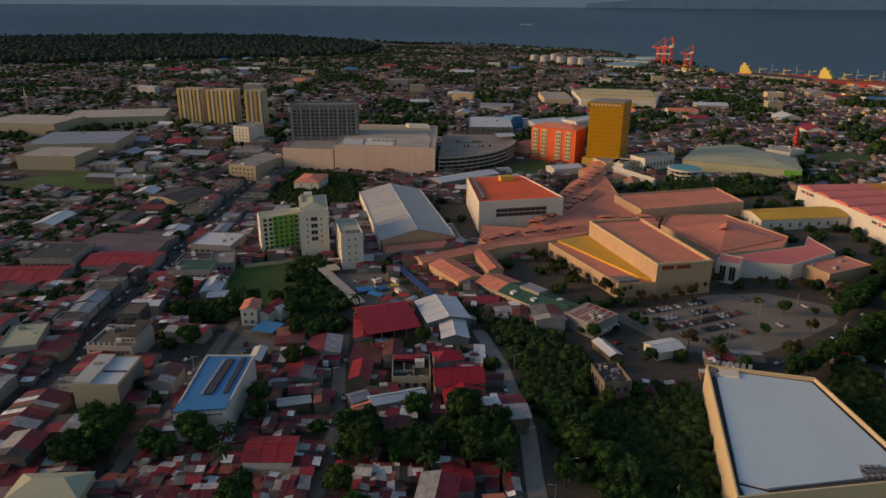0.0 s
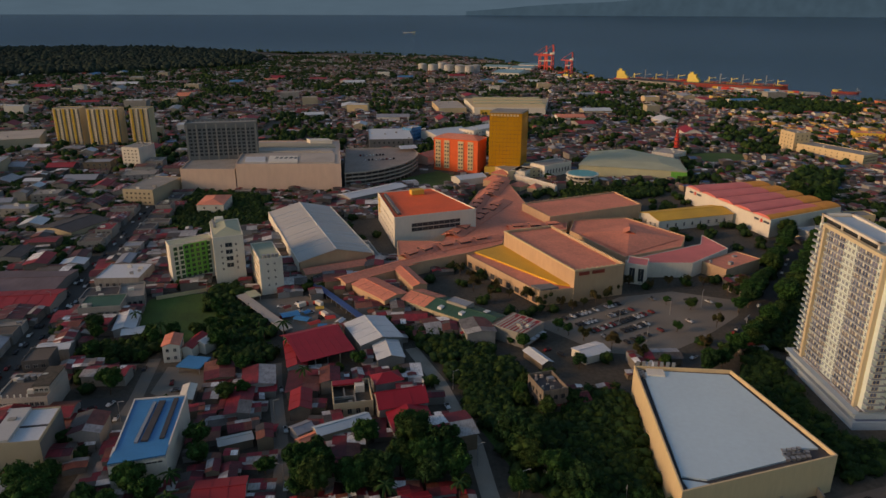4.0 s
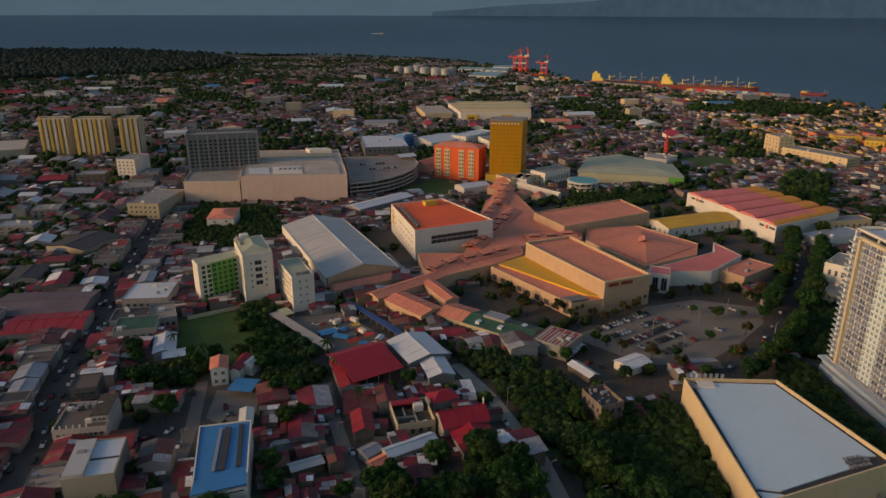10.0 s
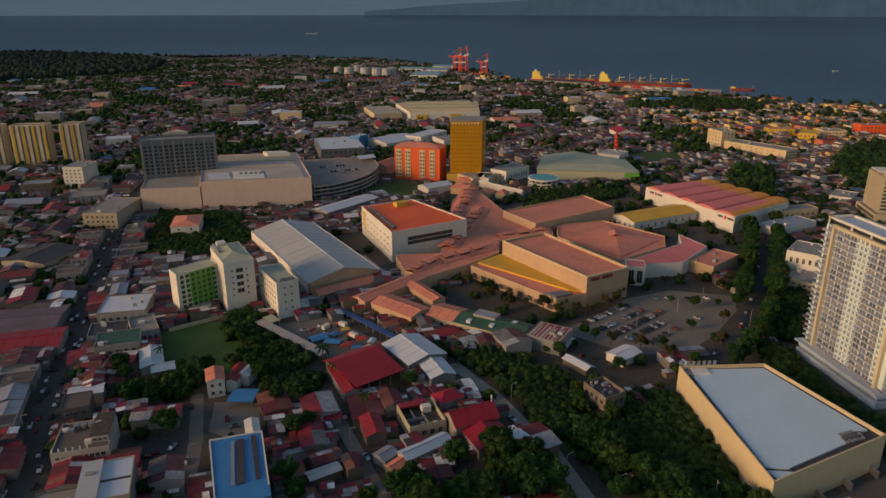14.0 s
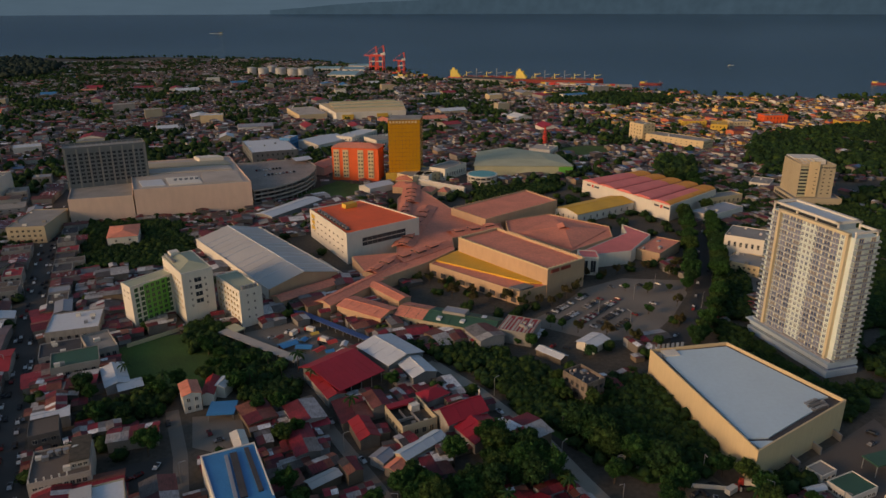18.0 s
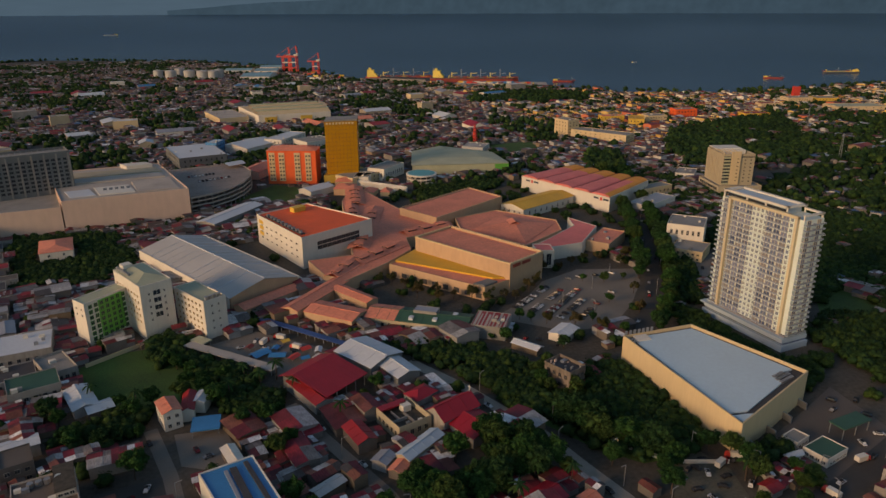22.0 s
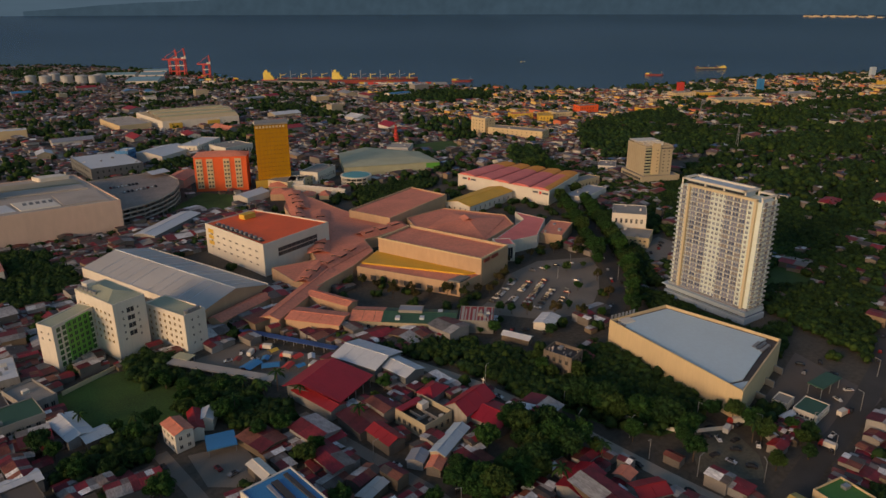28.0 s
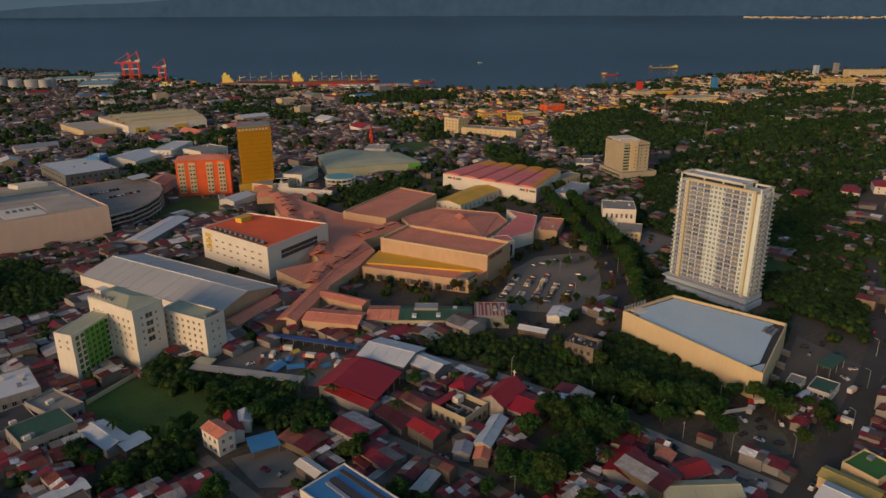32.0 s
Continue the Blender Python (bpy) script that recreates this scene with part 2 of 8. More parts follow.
FARTIN = mat("far_tin_roofs", [(0.22, 0.030, 0.028), (0.12, 0.105, 0.10), (0.10, 0.05, 0.045), (0.50, 0.48, 0.46), (0.34, 0.038, 0.032), (0.10, 0.075, 0.068), (0.20, 0.12, 0.09), (0.07, 0.06, 0.06), (0.66, 0.66, 0.66), (0.15, 0.06, 0.045), (0.13, 0.028, 0.028), (0.05, 0.11, 0.22), (0.22, 0.20, 0.19), (0.08, 0.065, 0.058), (0.30, 0.06, 0.035), (0.14, 0.10, 0.085), (0.18, 0.022, 0.024), (0.34, 0.32, 0.31)], 0.65, rnd="island", amt=0.3)
HOUSEWALL = mat("house_wall_paint", [(0.19, 0.165, 0.14), (0.24, 0.22, 0.20), (0.12, 0.105, 0.09), (0.17, 0.13, 0.09), (0.31, 0.30, 0.29), (0.10, 0.09, 0.085)], 0.85, rnd="object", scale=0.3, amt=0.25)
FARWALL = mat("far_wall_paint", [(0.20, 0.175, 0.15), (0.26, 0.23, 0.20), (0.12, 0.105, 0.09), (0.27, 0.19, 0.12), (0.44, 0.42, 0.38), (0.09, 0.08, 0.075)], 0.85, rnd="island", amt=0.2)
CARPAINT = mat("car_paint", [(0.6, 0.6, 0.6), (0.02, 0.02, 0.022), (0.03, 0.03, 0.035), (0.5, 0.5, 0.52), (0.62, 0.62, 0.6), (0.2, 0.21, 0.23), (0.025, 0.025, 0.03), (0.2, 0.02, 0.02)], 0.25, rnd="object", amt=0.02)
TYRE = mat("tyre_rubber", (0.015, 0.015, 0.015), 0.9)
# forest colour replaced by blue that paints in the distance haze
HILL = mat("haze_tinted_island", (0.036, 0.070, 0.104), 0.95, scale=0.004, amt=0.15, fine=0.02)

CLOUD = mat("slate_blue_cloud", (0.060, 0.108, 0.158), 1.0, scale=0.0012, amt=0.07, fine=0.006, streak=(1, 1, 6), spec=0.0)
for m0, k0 in ((CLOUD, 1.0), (HILL, 1.0)):      # both backdrops emit their colour instead of being lit by the sun
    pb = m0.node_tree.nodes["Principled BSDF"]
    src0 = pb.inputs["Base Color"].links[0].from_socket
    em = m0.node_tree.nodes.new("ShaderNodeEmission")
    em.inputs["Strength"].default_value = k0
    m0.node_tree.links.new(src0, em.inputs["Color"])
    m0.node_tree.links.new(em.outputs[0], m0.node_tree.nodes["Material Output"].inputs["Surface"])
SEA = mat("sea_water", (0.033, 0.080, 0.138), 0.22, scale=0.002, amt=0.25, fine=0.06, streak=(1, 0.25, 1), bump=0.05, spec=0.25)


# ---- building blocks ----
def part(name, bm, material, parent, label="", kind=""):
    me = bpy.data.meshes.new(name)
    if bm.faces:
        bmesh.ops.recalc_face_normals(bm, faces=bm.faces)
    bm.to_mesh(me)
    bm.free()
    for mm in material if isinstance(material, (list, tuple)) else [material]:
        me.materials.append(mm)
    ob = new(name, me)
    ob.parent = parent
    if label or kind:
        tagged(ob, label, "", "", kind)
    return ob


def inst(name, me, parent, m):
    ob = new(name, me)
    ob.parent = parent
    ob.matrix_basis = m
    return ob


def thing(name, label, cat, x, y, z=0.0, yaw=0.0, group="", kind=""):
    ob = new(name)
    ob.empty_display_size = 1
    ob.matrix_basis = pose(x, y, z, 0, 0, yaw)
    return tagged(ob, label, cat, group, kind)


def box(bm, x0, x1, y0, y1, z0, z1, mi=0):
    vs = [bm.verts.new(c) for c in ((x0, y0, z0), (x1, y0, z0), (x1, y1, z0), (x0, y1, z0), (x0, y0, z1), (x1, y0, z1), (x1, y1, z1), (x0, y1, z1))]
    for f in ((3, 2, 1, 0), (4, 5, 6, 7), (0, 1, 5, 4), (1, 2, 6, 5), (2, 3, 7, 6), (3, 0, 4, 7)):
        bm.faces.new([vs[i] for i in f]).material_index = mi
    return vs


def bar(bm, a, b, w, mi=0):
    """A square bar from a to b."""
    a, b = Vector(a), Vector(b)
    d = (b - a).normalized()
    s = d.cross(Vector((0, 0, 1)) if abs(d.z) < 0.9 else Vector((1, 0, 0))).normalized() * w / 2
    t = d.cross(s).normalized() * w / 2
    lo = [bm.verts.new(a + i * s + j * t) for i, j in ((-1, -1), (1, -1), (1, 1), (-1, 1))]
    hi = [bm.verts.new(b + i * s + j * t) for i, j in ((-1, -1), (1, -1), (1, 1), (-1, 1))]
    for k in range(4):
        bm.faces.new((lo[k], lo[(k + 1) % 4], hi[(k + 1) % 4], hi[k])).material_index = mi
    bm.faces.new(lo[::-1])
    bm.faces.new(hi)


def prism(bm, pts, z0, z1, mi=0):
    lo = [bm.verts.new((x, y, z0)) for x, y in pts]
    hi = [bm.verts.new((x, y, z1)) for x, y in pts]
    k = len(pts)
    bm.faces.new(lo[::-1]).material_index = mi
    bm.faces.new(hi).material_index = mi
    for i in range(k):
        bm.faces.new((lo[i], lo[(i + 1) % k], hi[(i + 1) % k], hi[i])).material_index = mi


def inset(pts, d):
    k, out = len(pts), []
    for i in range(k):
        p, a, b = Vector(pts[i]), Vector(pts[i - 1]), Vector(pts[(i + 1) % k])
        e1, e2 = (p - a).normalized(), (b - p).normalized()
        n1, n2 = Vector((-e1.y, e1.x)), Vector((-e2.y, e2.x))
        mid = (n1 + n2)
        out.append(tuple(p + mid * (d / max(0.3, 1 + n1.dot(n2)))))
    return out


def ccw(pts):
    a = sum(pts[i - 1][0] * pts[i][1] - pts[i][0] * pts[i - 1][1] for i in range(len(pts)))
    return list(pts) if a > 0 else list(pts)[::-1]


def shell(bm, pts, h, low, t=0.4, z0=0.0, cap=True):
    """Outer walls with thickness: up to h, down inside to the roof's level low."""
    ins = inset(pts, t)
    k = len(pts)
    o0 = [bm.verts.new((x, y, z0)) for x, y in pts]
    o1 = [bm.verts.new((x, y, h)) for x, y in pts]
    i1 = [bm.verts.new((x, y, h)) for x, y in ins]
    i0 = [bm.verts.new((x, y, low)) for x, y in ins]
    for i in range(k):
        j = (i + 1) % k
        for a, b in ((o0, o1), (o1, i1), (i1, i0)):
            bm.faces.new((a[i], a[j], b[j], b[i]))
    if cap:
        bm.faces.new(i0)


MESHES = {}


def window_mesh(w, h, glass=None, frame_mat=None):
    """A two-light window in one piece: a raised frame with panes set back in it."""
    key = ("window", round(w, 2), round(h, 2), (glass or GLASS).name, (frame_mat or WHITE).name)
    if key not in MESHES:
        bm = bmesh.new()
        f, yf, yp, yb = 0.1, -0.16, -0.05, 0.03
        xs = [-w / 2 - f, -w / 2, -0.05, 0.05, w / 2, w / 2 + f]
        zs = [-f, 0, h, h + f]
        g = [[bm.verts.new((x, yf, z)) for z in zs] for x in xs]
        for i in range(5):
            for k in range(3):
                c = (g[i][k], g[i + 1][k], g[i + 1][k + 1], g[i][k + 1])
                if k == 1 and i in (1, 3):
                    d = [bm.verts.new((v.co.x, yp, v.co.z)) for v in c]
                    bm.faces.new(d).material_index = 0
                    for q in range(4):
                        bm.faces.new((c[q], c[(q + 1) % 4], d[(q + 1) % 4], d[q])).material_index = 1
                else:
                    bm.faces.new(c).material_index = 1
        ring = [g[i][0] for i in range(6)] + [g[5][k] for k in (1, 2, 3)] + [g[i][3] for i in (4, 3, 2, 1, 0)] + [g[0][2], g[0][1]]
        back = [bm.verts.new((v.co.x, yb, v.co.z)) for v in ring]
        for q in range(len(ring)):
            bm.faces.new((ring[q - 1], back[q - 1], back[q], ring[q])).material_index = 1
        bmesh.ops.recalc_face_normals(bm, faces=bm.faces)
        me = bpy.data.meshes.new("window")
        bm.to_mesh(me)
        bm.free()
        me.materials.append(glass or GLASS)
        me.materials.append(frame_mat or WHITE)
        MESHES[key] = me
    return MESHES[key]


def windows(parent, a, b, rows, cols, z0, dz, w, h, glass=None, frame_mat=None, margin=0.06, name="window"):
    """A grid of windows on the wall that runs from a to b (outside on its right hand), in the parent's own axes."""
    a, b = Vector(a), Vector(b)
    d = (b - a)
    yaw = math.degrees(math.atan2(d.y, d.x))
    me = window_mesh(w, h, glass, frame_mat)
    host = parent if parent.parent is None else parent.parent
    if host.matrix_basis.translation.y > 838:      # far off: one strip of windows for each floor
        for r in range(rows):
            bm = bmesh.new()
            for c in range(cols):
                p = a + d * (margin + (1 - 2 * margin) * (c + 0.5) / cols)
                k0 = len(bm.verts)
                bm.from_mesh(me)
                bm.verts.ensure_lookup_table()
                bmesh.ops.transform(bm, matrix=pose(p.x, p.y, z0 + r * dz, 0, 0, yaw), verts=bm.verts[k0:])
            part("window_strip" if name == "window" else name, bm, list(me.materials), parent)
        return
    for c in range(cols):
        p = a + d * (margin + (1 - 2 * margin) * (c + 0.5) / cols)
        for r in range(rows):
            inst(name, me, parent, pose(p.x, p.y, z0 + r * dz, 0, 0, yaw))


def local(pts):
    """Centre and yaw of a footprint, and the footprint in those axes (counter-clockwise, first edge along x)."""
    pts = ccw(pts)
    cx, cy = sum(p[0] for p in pts) / len(pts), sum(p[1] for p in pts) / len(pts)
    yaw = math.atan2(pts[1][1] - pts[0][1], pts[1][0] - pts[0][0])
    c, s = math.cos(-yaw), math.sin(-yaw)
    loc = [((x - cx) * c - (y - cy) * s, (x - cx) * s + (y - cy) * c) for x, y in pts]
    return cx, cy, math.degrees(yaw), loc


def sheet_mesh(x0, x1, y0, z0, y1, z1, th=0.09):
    """A thin roofing sheet, from its eave (y0, z0) up to its ridge (y1, z1), ribbed along the slope."""
    n = max(2, int((x1 - x0) / 0.9))
    bm = bmesh.new()
    rows = []
    for k in range(2 * n + 1):
        x, up = x0 + (x1 - x0) * k / (2 * n), 0.05 * (k % 2)
        rows.append([bm.verts.new((x, y0, z0 + up)), bm.verts.new((x, y1, z1 + up)), bm.verts.new((x, y1, z1 - th)), bm.verts.new((x, y0, z0 - th))])
    for p, q in zip(rows, rows[1:]):
        for k in range(4):
            bm.faces.new((p[k], q[k], q[(k + 1) % 4], p[(k + 1) % 4]))
    bm.faces.new(rows[0]), bm.faces.new(rows[-1][::-1])
    bmesh.ops.recalc_face_normals(bm, faces=bm.faces)
    me = bpy.data.meshes.new("roof_sheet")
    bm.to_mesh(me), bm.free(), me.materials.append(SHEET)
    return me


FOOT = []      # footprints that the small houses and trees keep clear of


def block(name, label, cat, pts, h, wall, roof, parapet=0.8, t=0.4, z0=0.0, clear=2.0, group=""):
    """A flat-roofed building over a footprint: walls with a parapet, a roof deck."""
    cx, cy, yaw, loc = local(pts)
    FOOT.append((ccw(pts), clear))
    b = thing(name, label, cat, cx, cy, z0, yaw, group)
    bm = bmesh.new()
    shell(bm, loc, h, h - parapet, t)
    part("wall", bm, wall, b)
    bm = bmesh.new()
    prism(bm, inset(loc, t - 0.02), h - parapet - 0.3, h - parapet + 0.05)
    part("roof", bm, roof, b)
    return b, loc


def gable(bm, x0, x1, y0, y1, ze, zr, over=0.4, th=0.18, ridge_y=None):
    """A gabled roof sheet with thickness, its ridge along x."""
    ym = (y0 + y1) / 2 if ridge_y is None else ridge_y
    prof = [(y0 - over, ze), (ym, zr), (y1 + over, ze), (y1 + over, ze - th), (ym, zr - th), (y0 - over, ze - th)]
    for xa, xb in ((x0 - over, x1 + over),):
        lo = [bm.verts.new((xa, y, z)) for y, z in prof]
        hi = [bm.verts.new((xb, y, z)) for y, z in prof]
        k = len(prof)
        for i in range(k):
            bm.faces.new((lo[i], lo[(i + 1) % k], hi[(i + 1) % k], hi[i]))
        bm.faces.new((lo[0], lo[1], lo[4], lo[5]))
        bm.faces.new((lo[1], lo[2], lo[3], lo[4]))
        bm.faces.new((hi[0], hi[5], hi[4], hi[1]))
        bm.faces.new((hi[1], hi[4], hi[3], hi[2]))


def gable_walls(bm, x0, x1, y0, y1, ze, zr, z0=0.0):
    ym = (y0 + y1) / 2
    prof = [(y0, z0), (y1, z0), (y1, ze - 0.2), (ym, zr - 0.2), (y0, ze - 0.2)]
    lo = [bm.verts.new((x0, y, z)) for y, z in prof]
    hi = [bm.verts.new((x1, y, z)) for y, z in prof]
    for i in range(5):
        bm.faces.new((lo[i], lo[(i + 1) % 5], hi[(i + 1) % 5], hi[i]))
    bm.faces.new(lo[::-1])
    bm.faces.new(hi)


def hip(bm, x0, x1, y0, y1, ze, zr, over=0.4):
    xa, xb, ya, yb = x0 - over, x1 + over, y0 - over, y1 + over
    r = min(xb - xa, yb - ya) / 2
    e = [bm.verts.new(c) for c in ((xa, ya, ze), (xb, ya, ze), (xb, yb, ze), (xa, yb, ze))]
    if xb - xa >= yb - ya:
        p, q = bm.verts.new((xa + r, (ya + yb) / 2, zr)), bm.verts.new((xb - r - 0.01, (ya + yb) / 2, zr))
        fs = ((e[0], e[1], q, p), (e[1], e[2], q), (e[2], e[3], p, q), (e[3], e[0], p))
    else:
        p, q = bm.verts.new(((xa + xb) / 2, ya + r, zr)), bm.verts.new(((xa + xb) / 2, yb - r - 0.01, zr))
        fs = ((e[0], e[1], p), (e[1], e[2], q, p), (e[2], e[3], q), (e[3], e[0], p, q))
    for f in fs:
        bm.faces.new(f)
    bm.faces.new(e[::-1])


def hall(name, label, cat, pts, ze, zr, wall, roof, clear=2.0, group="", hipped=False, over=0.5):
    """A pitched-roof building over a near-rectangular footprint whose first edge runs along the ridge."""
    cx, cy, yaw, loc = local(pts)
    FOOT.append((ccw(pts), clear))
    b = thing(name, label, cat, cx, cy, 0, yaw, group)
    hx = (abs(loc[1][0] - loc[0][0]) + abs(loc[2][0] - loc[3][0])) / 4
    hy = (abs(loc[3][1] - loc[0][1]) + abs(loc[2][1] - loc[1][1])) / 4
    bm = bmesh.new()
    if hipped:
        box(bm, -hx, hx, -hy, hy, 0, ze)
    else:
        gable_walls(bm, -hx, hx, -hy, hy, ze, zr)
    part("wall", bm, wall, b)
    bm = bmesh.new()
    if hipped:
        hip(bm, -hx, hx, -hy, hy, ze + 0.02, zr, over)
    else:
        gable(bm, -hx, hx, -hy, hy, ze, zr, over)
    part("roof", bm, roof, b)
    return b, hx, hy


# ---- ground, sea, distance ----
SHORE = [(-5000, 2300), (-2600, 2860), (-1500, 2900), (-800, 2780), (-640, 2640), (-420, 2720), (60, 2420), (150, 2230), (300, 1960), (345, 1760), (365, 1650), (500, 1545), (530, 1470), (690, 1372), (735, 1310), (780, 1225), (930, 1130), (1200, 1120), (1460, 1140), (1700, 1080), (1925, 1000), (2400, 800), (3400, 300), (4900, -600)]
rim = [(4900 * math.cos(radians(a)), 4900 * math.sin(radians(a))) for a in range(-12, -206, -8)]
bm = bmesh.new()
prism(bm, ccw(SHORE + rim[1:]), -6.0, 0.0)
bmesh.ops.triangulate(bm, faces=[f for f in bm.faces if len(f.verts) > 4])
tagged(part("ground", bm, DIRT, None), "bare brown earth between the city's roofs", "ground", "", "structure")

bm = bmesh.new()
rings = []
for i in range(60):
    r = 300 + 4570 * (i / 59)
    u = max(0.0, (r - 2600) / 2270)
    real = r + 17000 * u * u * u
    z = 162 - 165 * r / real if u > 0 else -3.0
    rings.append([bm.verts.new((r * math.sin(radians(a)), r * math.cos(radians(a)), z)) for a in range(-110, 112, 4)])
for a, b in zip(rings, rings[1:]):
    for i in range(len(a) - 1):
        bm.faces.new((a[i], a[i + 1], b[i + 1], b[i]))
for f in bm.faces:
    f.smooth = True
tagged(part("water", bm, SEA, None), "calm dark blue-grey sea reaching to the horizon", "sea", "", "structure")

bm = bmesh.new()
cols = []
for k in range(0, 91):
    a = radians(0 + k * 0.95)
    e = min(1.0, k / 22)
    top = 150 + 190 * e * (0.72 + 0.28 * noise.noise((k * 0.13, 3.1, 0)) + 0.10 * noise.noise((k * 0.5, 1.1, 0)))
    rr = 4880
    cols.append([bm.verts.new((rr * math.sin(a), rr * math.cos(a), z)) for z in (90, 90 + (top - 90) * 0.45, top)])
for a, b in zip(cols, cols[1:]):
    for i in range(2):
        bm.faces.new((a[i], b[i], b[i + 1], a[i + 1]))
tagged(part("backdrop", bm, HILL, None), "dark forested island hills tinted haze blue across the sea", "hills", "", "structure")


# glowing bank, carried far above view so the sea reflects its dull blue
bm = bmesh.new()
cols = [[bm.verts.new((4905 * math.sin(radians(a)), 4905 * math.cos(radians(a)), z)) for z in (60, 400, 1500)] for a in range(-70, 100, 3)]
for a, b in zip(cols, cols[1:]):
    for i in range(2):
        bm.faces.new((a[i], b[i], b[i + 1], a[i + 1]))
tagged(part("backdrop", bm, CLOUD, None), "slate blue bank of clouds above the horizon", "clouds", "", "structure")


def strip(name, label, pts, width, material, z=0.06):
    bm = bmesh.new()
    left, right = [], []
    for i, p in enumerate(pts):
        p = Vector(p)
        d = (Vector(pts[min(i + 1, len(pts) - 1)]) - Vector(pts[max(i - 1, 0)])).normalized()
        s = Vector((-d.y, d.x)) * width / 2
        left.append((p + s, z)), right.append((p - s, z))
    lv = [bm.verts.new((*p, z)) for p, z in left]
    rv = [bm.verts.new((*p, z)) for p, z in right]
    for i in range(len(pts) - 1):
        bm.faces.new((lv[i], rv[i], rv[i + 1], lv[i + 1]))
    ob = part(name, bm, material, None)
    ROADS.append((pts, width / 2 + 1.0))
    return tagged(ob, label, "road", "", "structure")


ROADS = []
R_LEFT = [(-120, 60), (-148, 150), (-166, 242), (-185, 324), (-207, 433), (-226, 537), (-246, 660), (-250, 800), (-245, 1000)]
R_MID = [(56, 128), (52, 140), (48.5, 155), (44, 174), (39.5, 197), (35, 224), (29, 241), (20, 268), (5, 300)]
R_WEST = [(-20, 110), (-27, 170), (-34, 210), (-48, 253), (-56, 282)]
R_LANE = [(-96, 160), (-101, 204), (-106, 249), (-113, 284)]
R_EAST = [(-10, 112), (46, 136), (76, 141), (98, 147), (126, 152.5), (164, 163), (198, 174), (260, 202), (330, 238)]
R_BLVD = [(130, 285), (160, 310), (190, 350), (224, 400), (274, 488), (330, 600)]
strip("road", "dark asphalt street lined with parked cars", R_LEFT, 11.5, ASPHALT)
strip("road", "narrow pale street past the forest", R_MID, 6.2, ROADPALE, 0.05)
strip("road", "narrow grey lane between the red-roofed houses", R_WEST, 5.5, PARKING, 0.045)
strip("road", "pale lane beside the blue-roofed hall", R_LANE, 5.5, PARKING, 0.055)
strip("road", "asphalt street with shops", R_EAST, 9.5, ASPHALT, 0.07)
strip("road", "tree-lined asphalt boulevard", R_BLVD, 11, ASPHALT, 0.08)


def patch(name, label, pts, material, z=0.03, cat="ground"):
    bm = bmesh.new()
    prism(bm, ccw(pts), -0.1, z)
    PATCHES.append(ccw(pts))
    return tagged(part(name, bm, material, None), label, cat, "", "structure")


PATCHES = []
patch("pavement", "pale asphalt car park with painted bays", [(66, 330), (92, 345), (118, 368), (150, 378), (186, 365), (176, 345), (150, 318), (122, 296), (95, 300)], PARKING, 0.04, "car park")
patch("ground", "rough dark green grass field behind a long wall", [(-146, 352), (-132, 362), (-109, 362), (-84, 340), (-64, 304), (-106, 302), (-136, 300)], GRASS)


# ---- landmark buildings ----
def flat(name, label, cat, cx, cy, yaw, w, d, h, wall, roof, fl=0, cols=0, par=0.5):
    """A flat-roofed building with a parapet, windows on its two seen sides and small roof gear."""
    b = thing(name, label, cat, cx, cy, 0, yaw)
    c, s = math.cos(radians(yaw)), math.sin(radians(yaw))
    q = [(-w / 2, -d / 2), (w / 2, -d / 2), (w / 2, d / 2), (-w / 2, d / 2)]
    FOOT.append(([(cx + x * c - y * s, cy + x * s + y * c) for x, y in q], 1.0))
    if cat == "canopy":
        bm = bmesh.new()
        box(bm, -w / 2, w / 2, -d / 2, d / 2, h - 0.5, h)
        part("roof", bm, roof, b)
        nx, ny = max(2, int(w / 6) + 1), max(2, int(d / 6) + 1)
        bm = bmesh.new()
        bar(bm, (0, 0, 0), (0, 0, h - 0.5), 0.3)
        post = part("post", bm, METAL, b)
        post.location = (-w / 2 + 0.6, -d / 2 + 0.6, 0)
        for i in range(nx):
            for j in range(ny):
                if i + j and (i in (0, nx - 1) or j in (0, ny - 1)):
                    inst("post", post.data, b, pose(-w / 2 + 0.6 + (w - 1.2) * i / (nx - 1), -d / 2 + 0.6 + (d - 1.2) * j / (ny - 1), 0))
        return b
    bm = bmesh.new()
    shell(bm, q, h, h - par - 0.3, 0.3)
    wp = part("wall", bm, wall, b)
    bm = bmesh.new()
    prism(bm, inset(q, 0.28), h - par - 0.35, h - par)
    part("roof", bm, roof, b)
    if fl:
        dz = (h - 0.6) / (fl + (0.35 if fl > 2 else 0.2))
        windows(wp, q[0], q[1], fl, cols, 0.35 * dz, dz, min(1.6, w / cols * 0.62), dz * 0.42, frame_mat=wall)
        k2 = max(2, round(cols * d / w))
        windows(wp, q[3], q[0], fl, min(k2, 10), 0.35 * dz, dz, min(1.5, d / k2 * 0.6), dz * 0.42, frame_mat=wall)
    rng = random.Random(int(cx * 7 + cy))
    if w * d > 150 and cat != "canopy":
        for k in range(rng.randint(1, 4)):
            x, y = rng.uniform(-w / 2 + 2, w / 2 - 2), rng.uniform(-d / 2 + 2, d / 2 - 2)
            bm = bmesh.new()
            s2 = rng.uniform(0.7, 1.5)
            box(bm, x - s2, x + s2, y - s2 * 0.7, y + s2 * 0.7, h - par - 0.05, h - par + rng.uniform(0.8, 1.9))
            part("roof_unit", bm, rng.choice((METAL, CONCRETE, WHITE)), b)
    return b


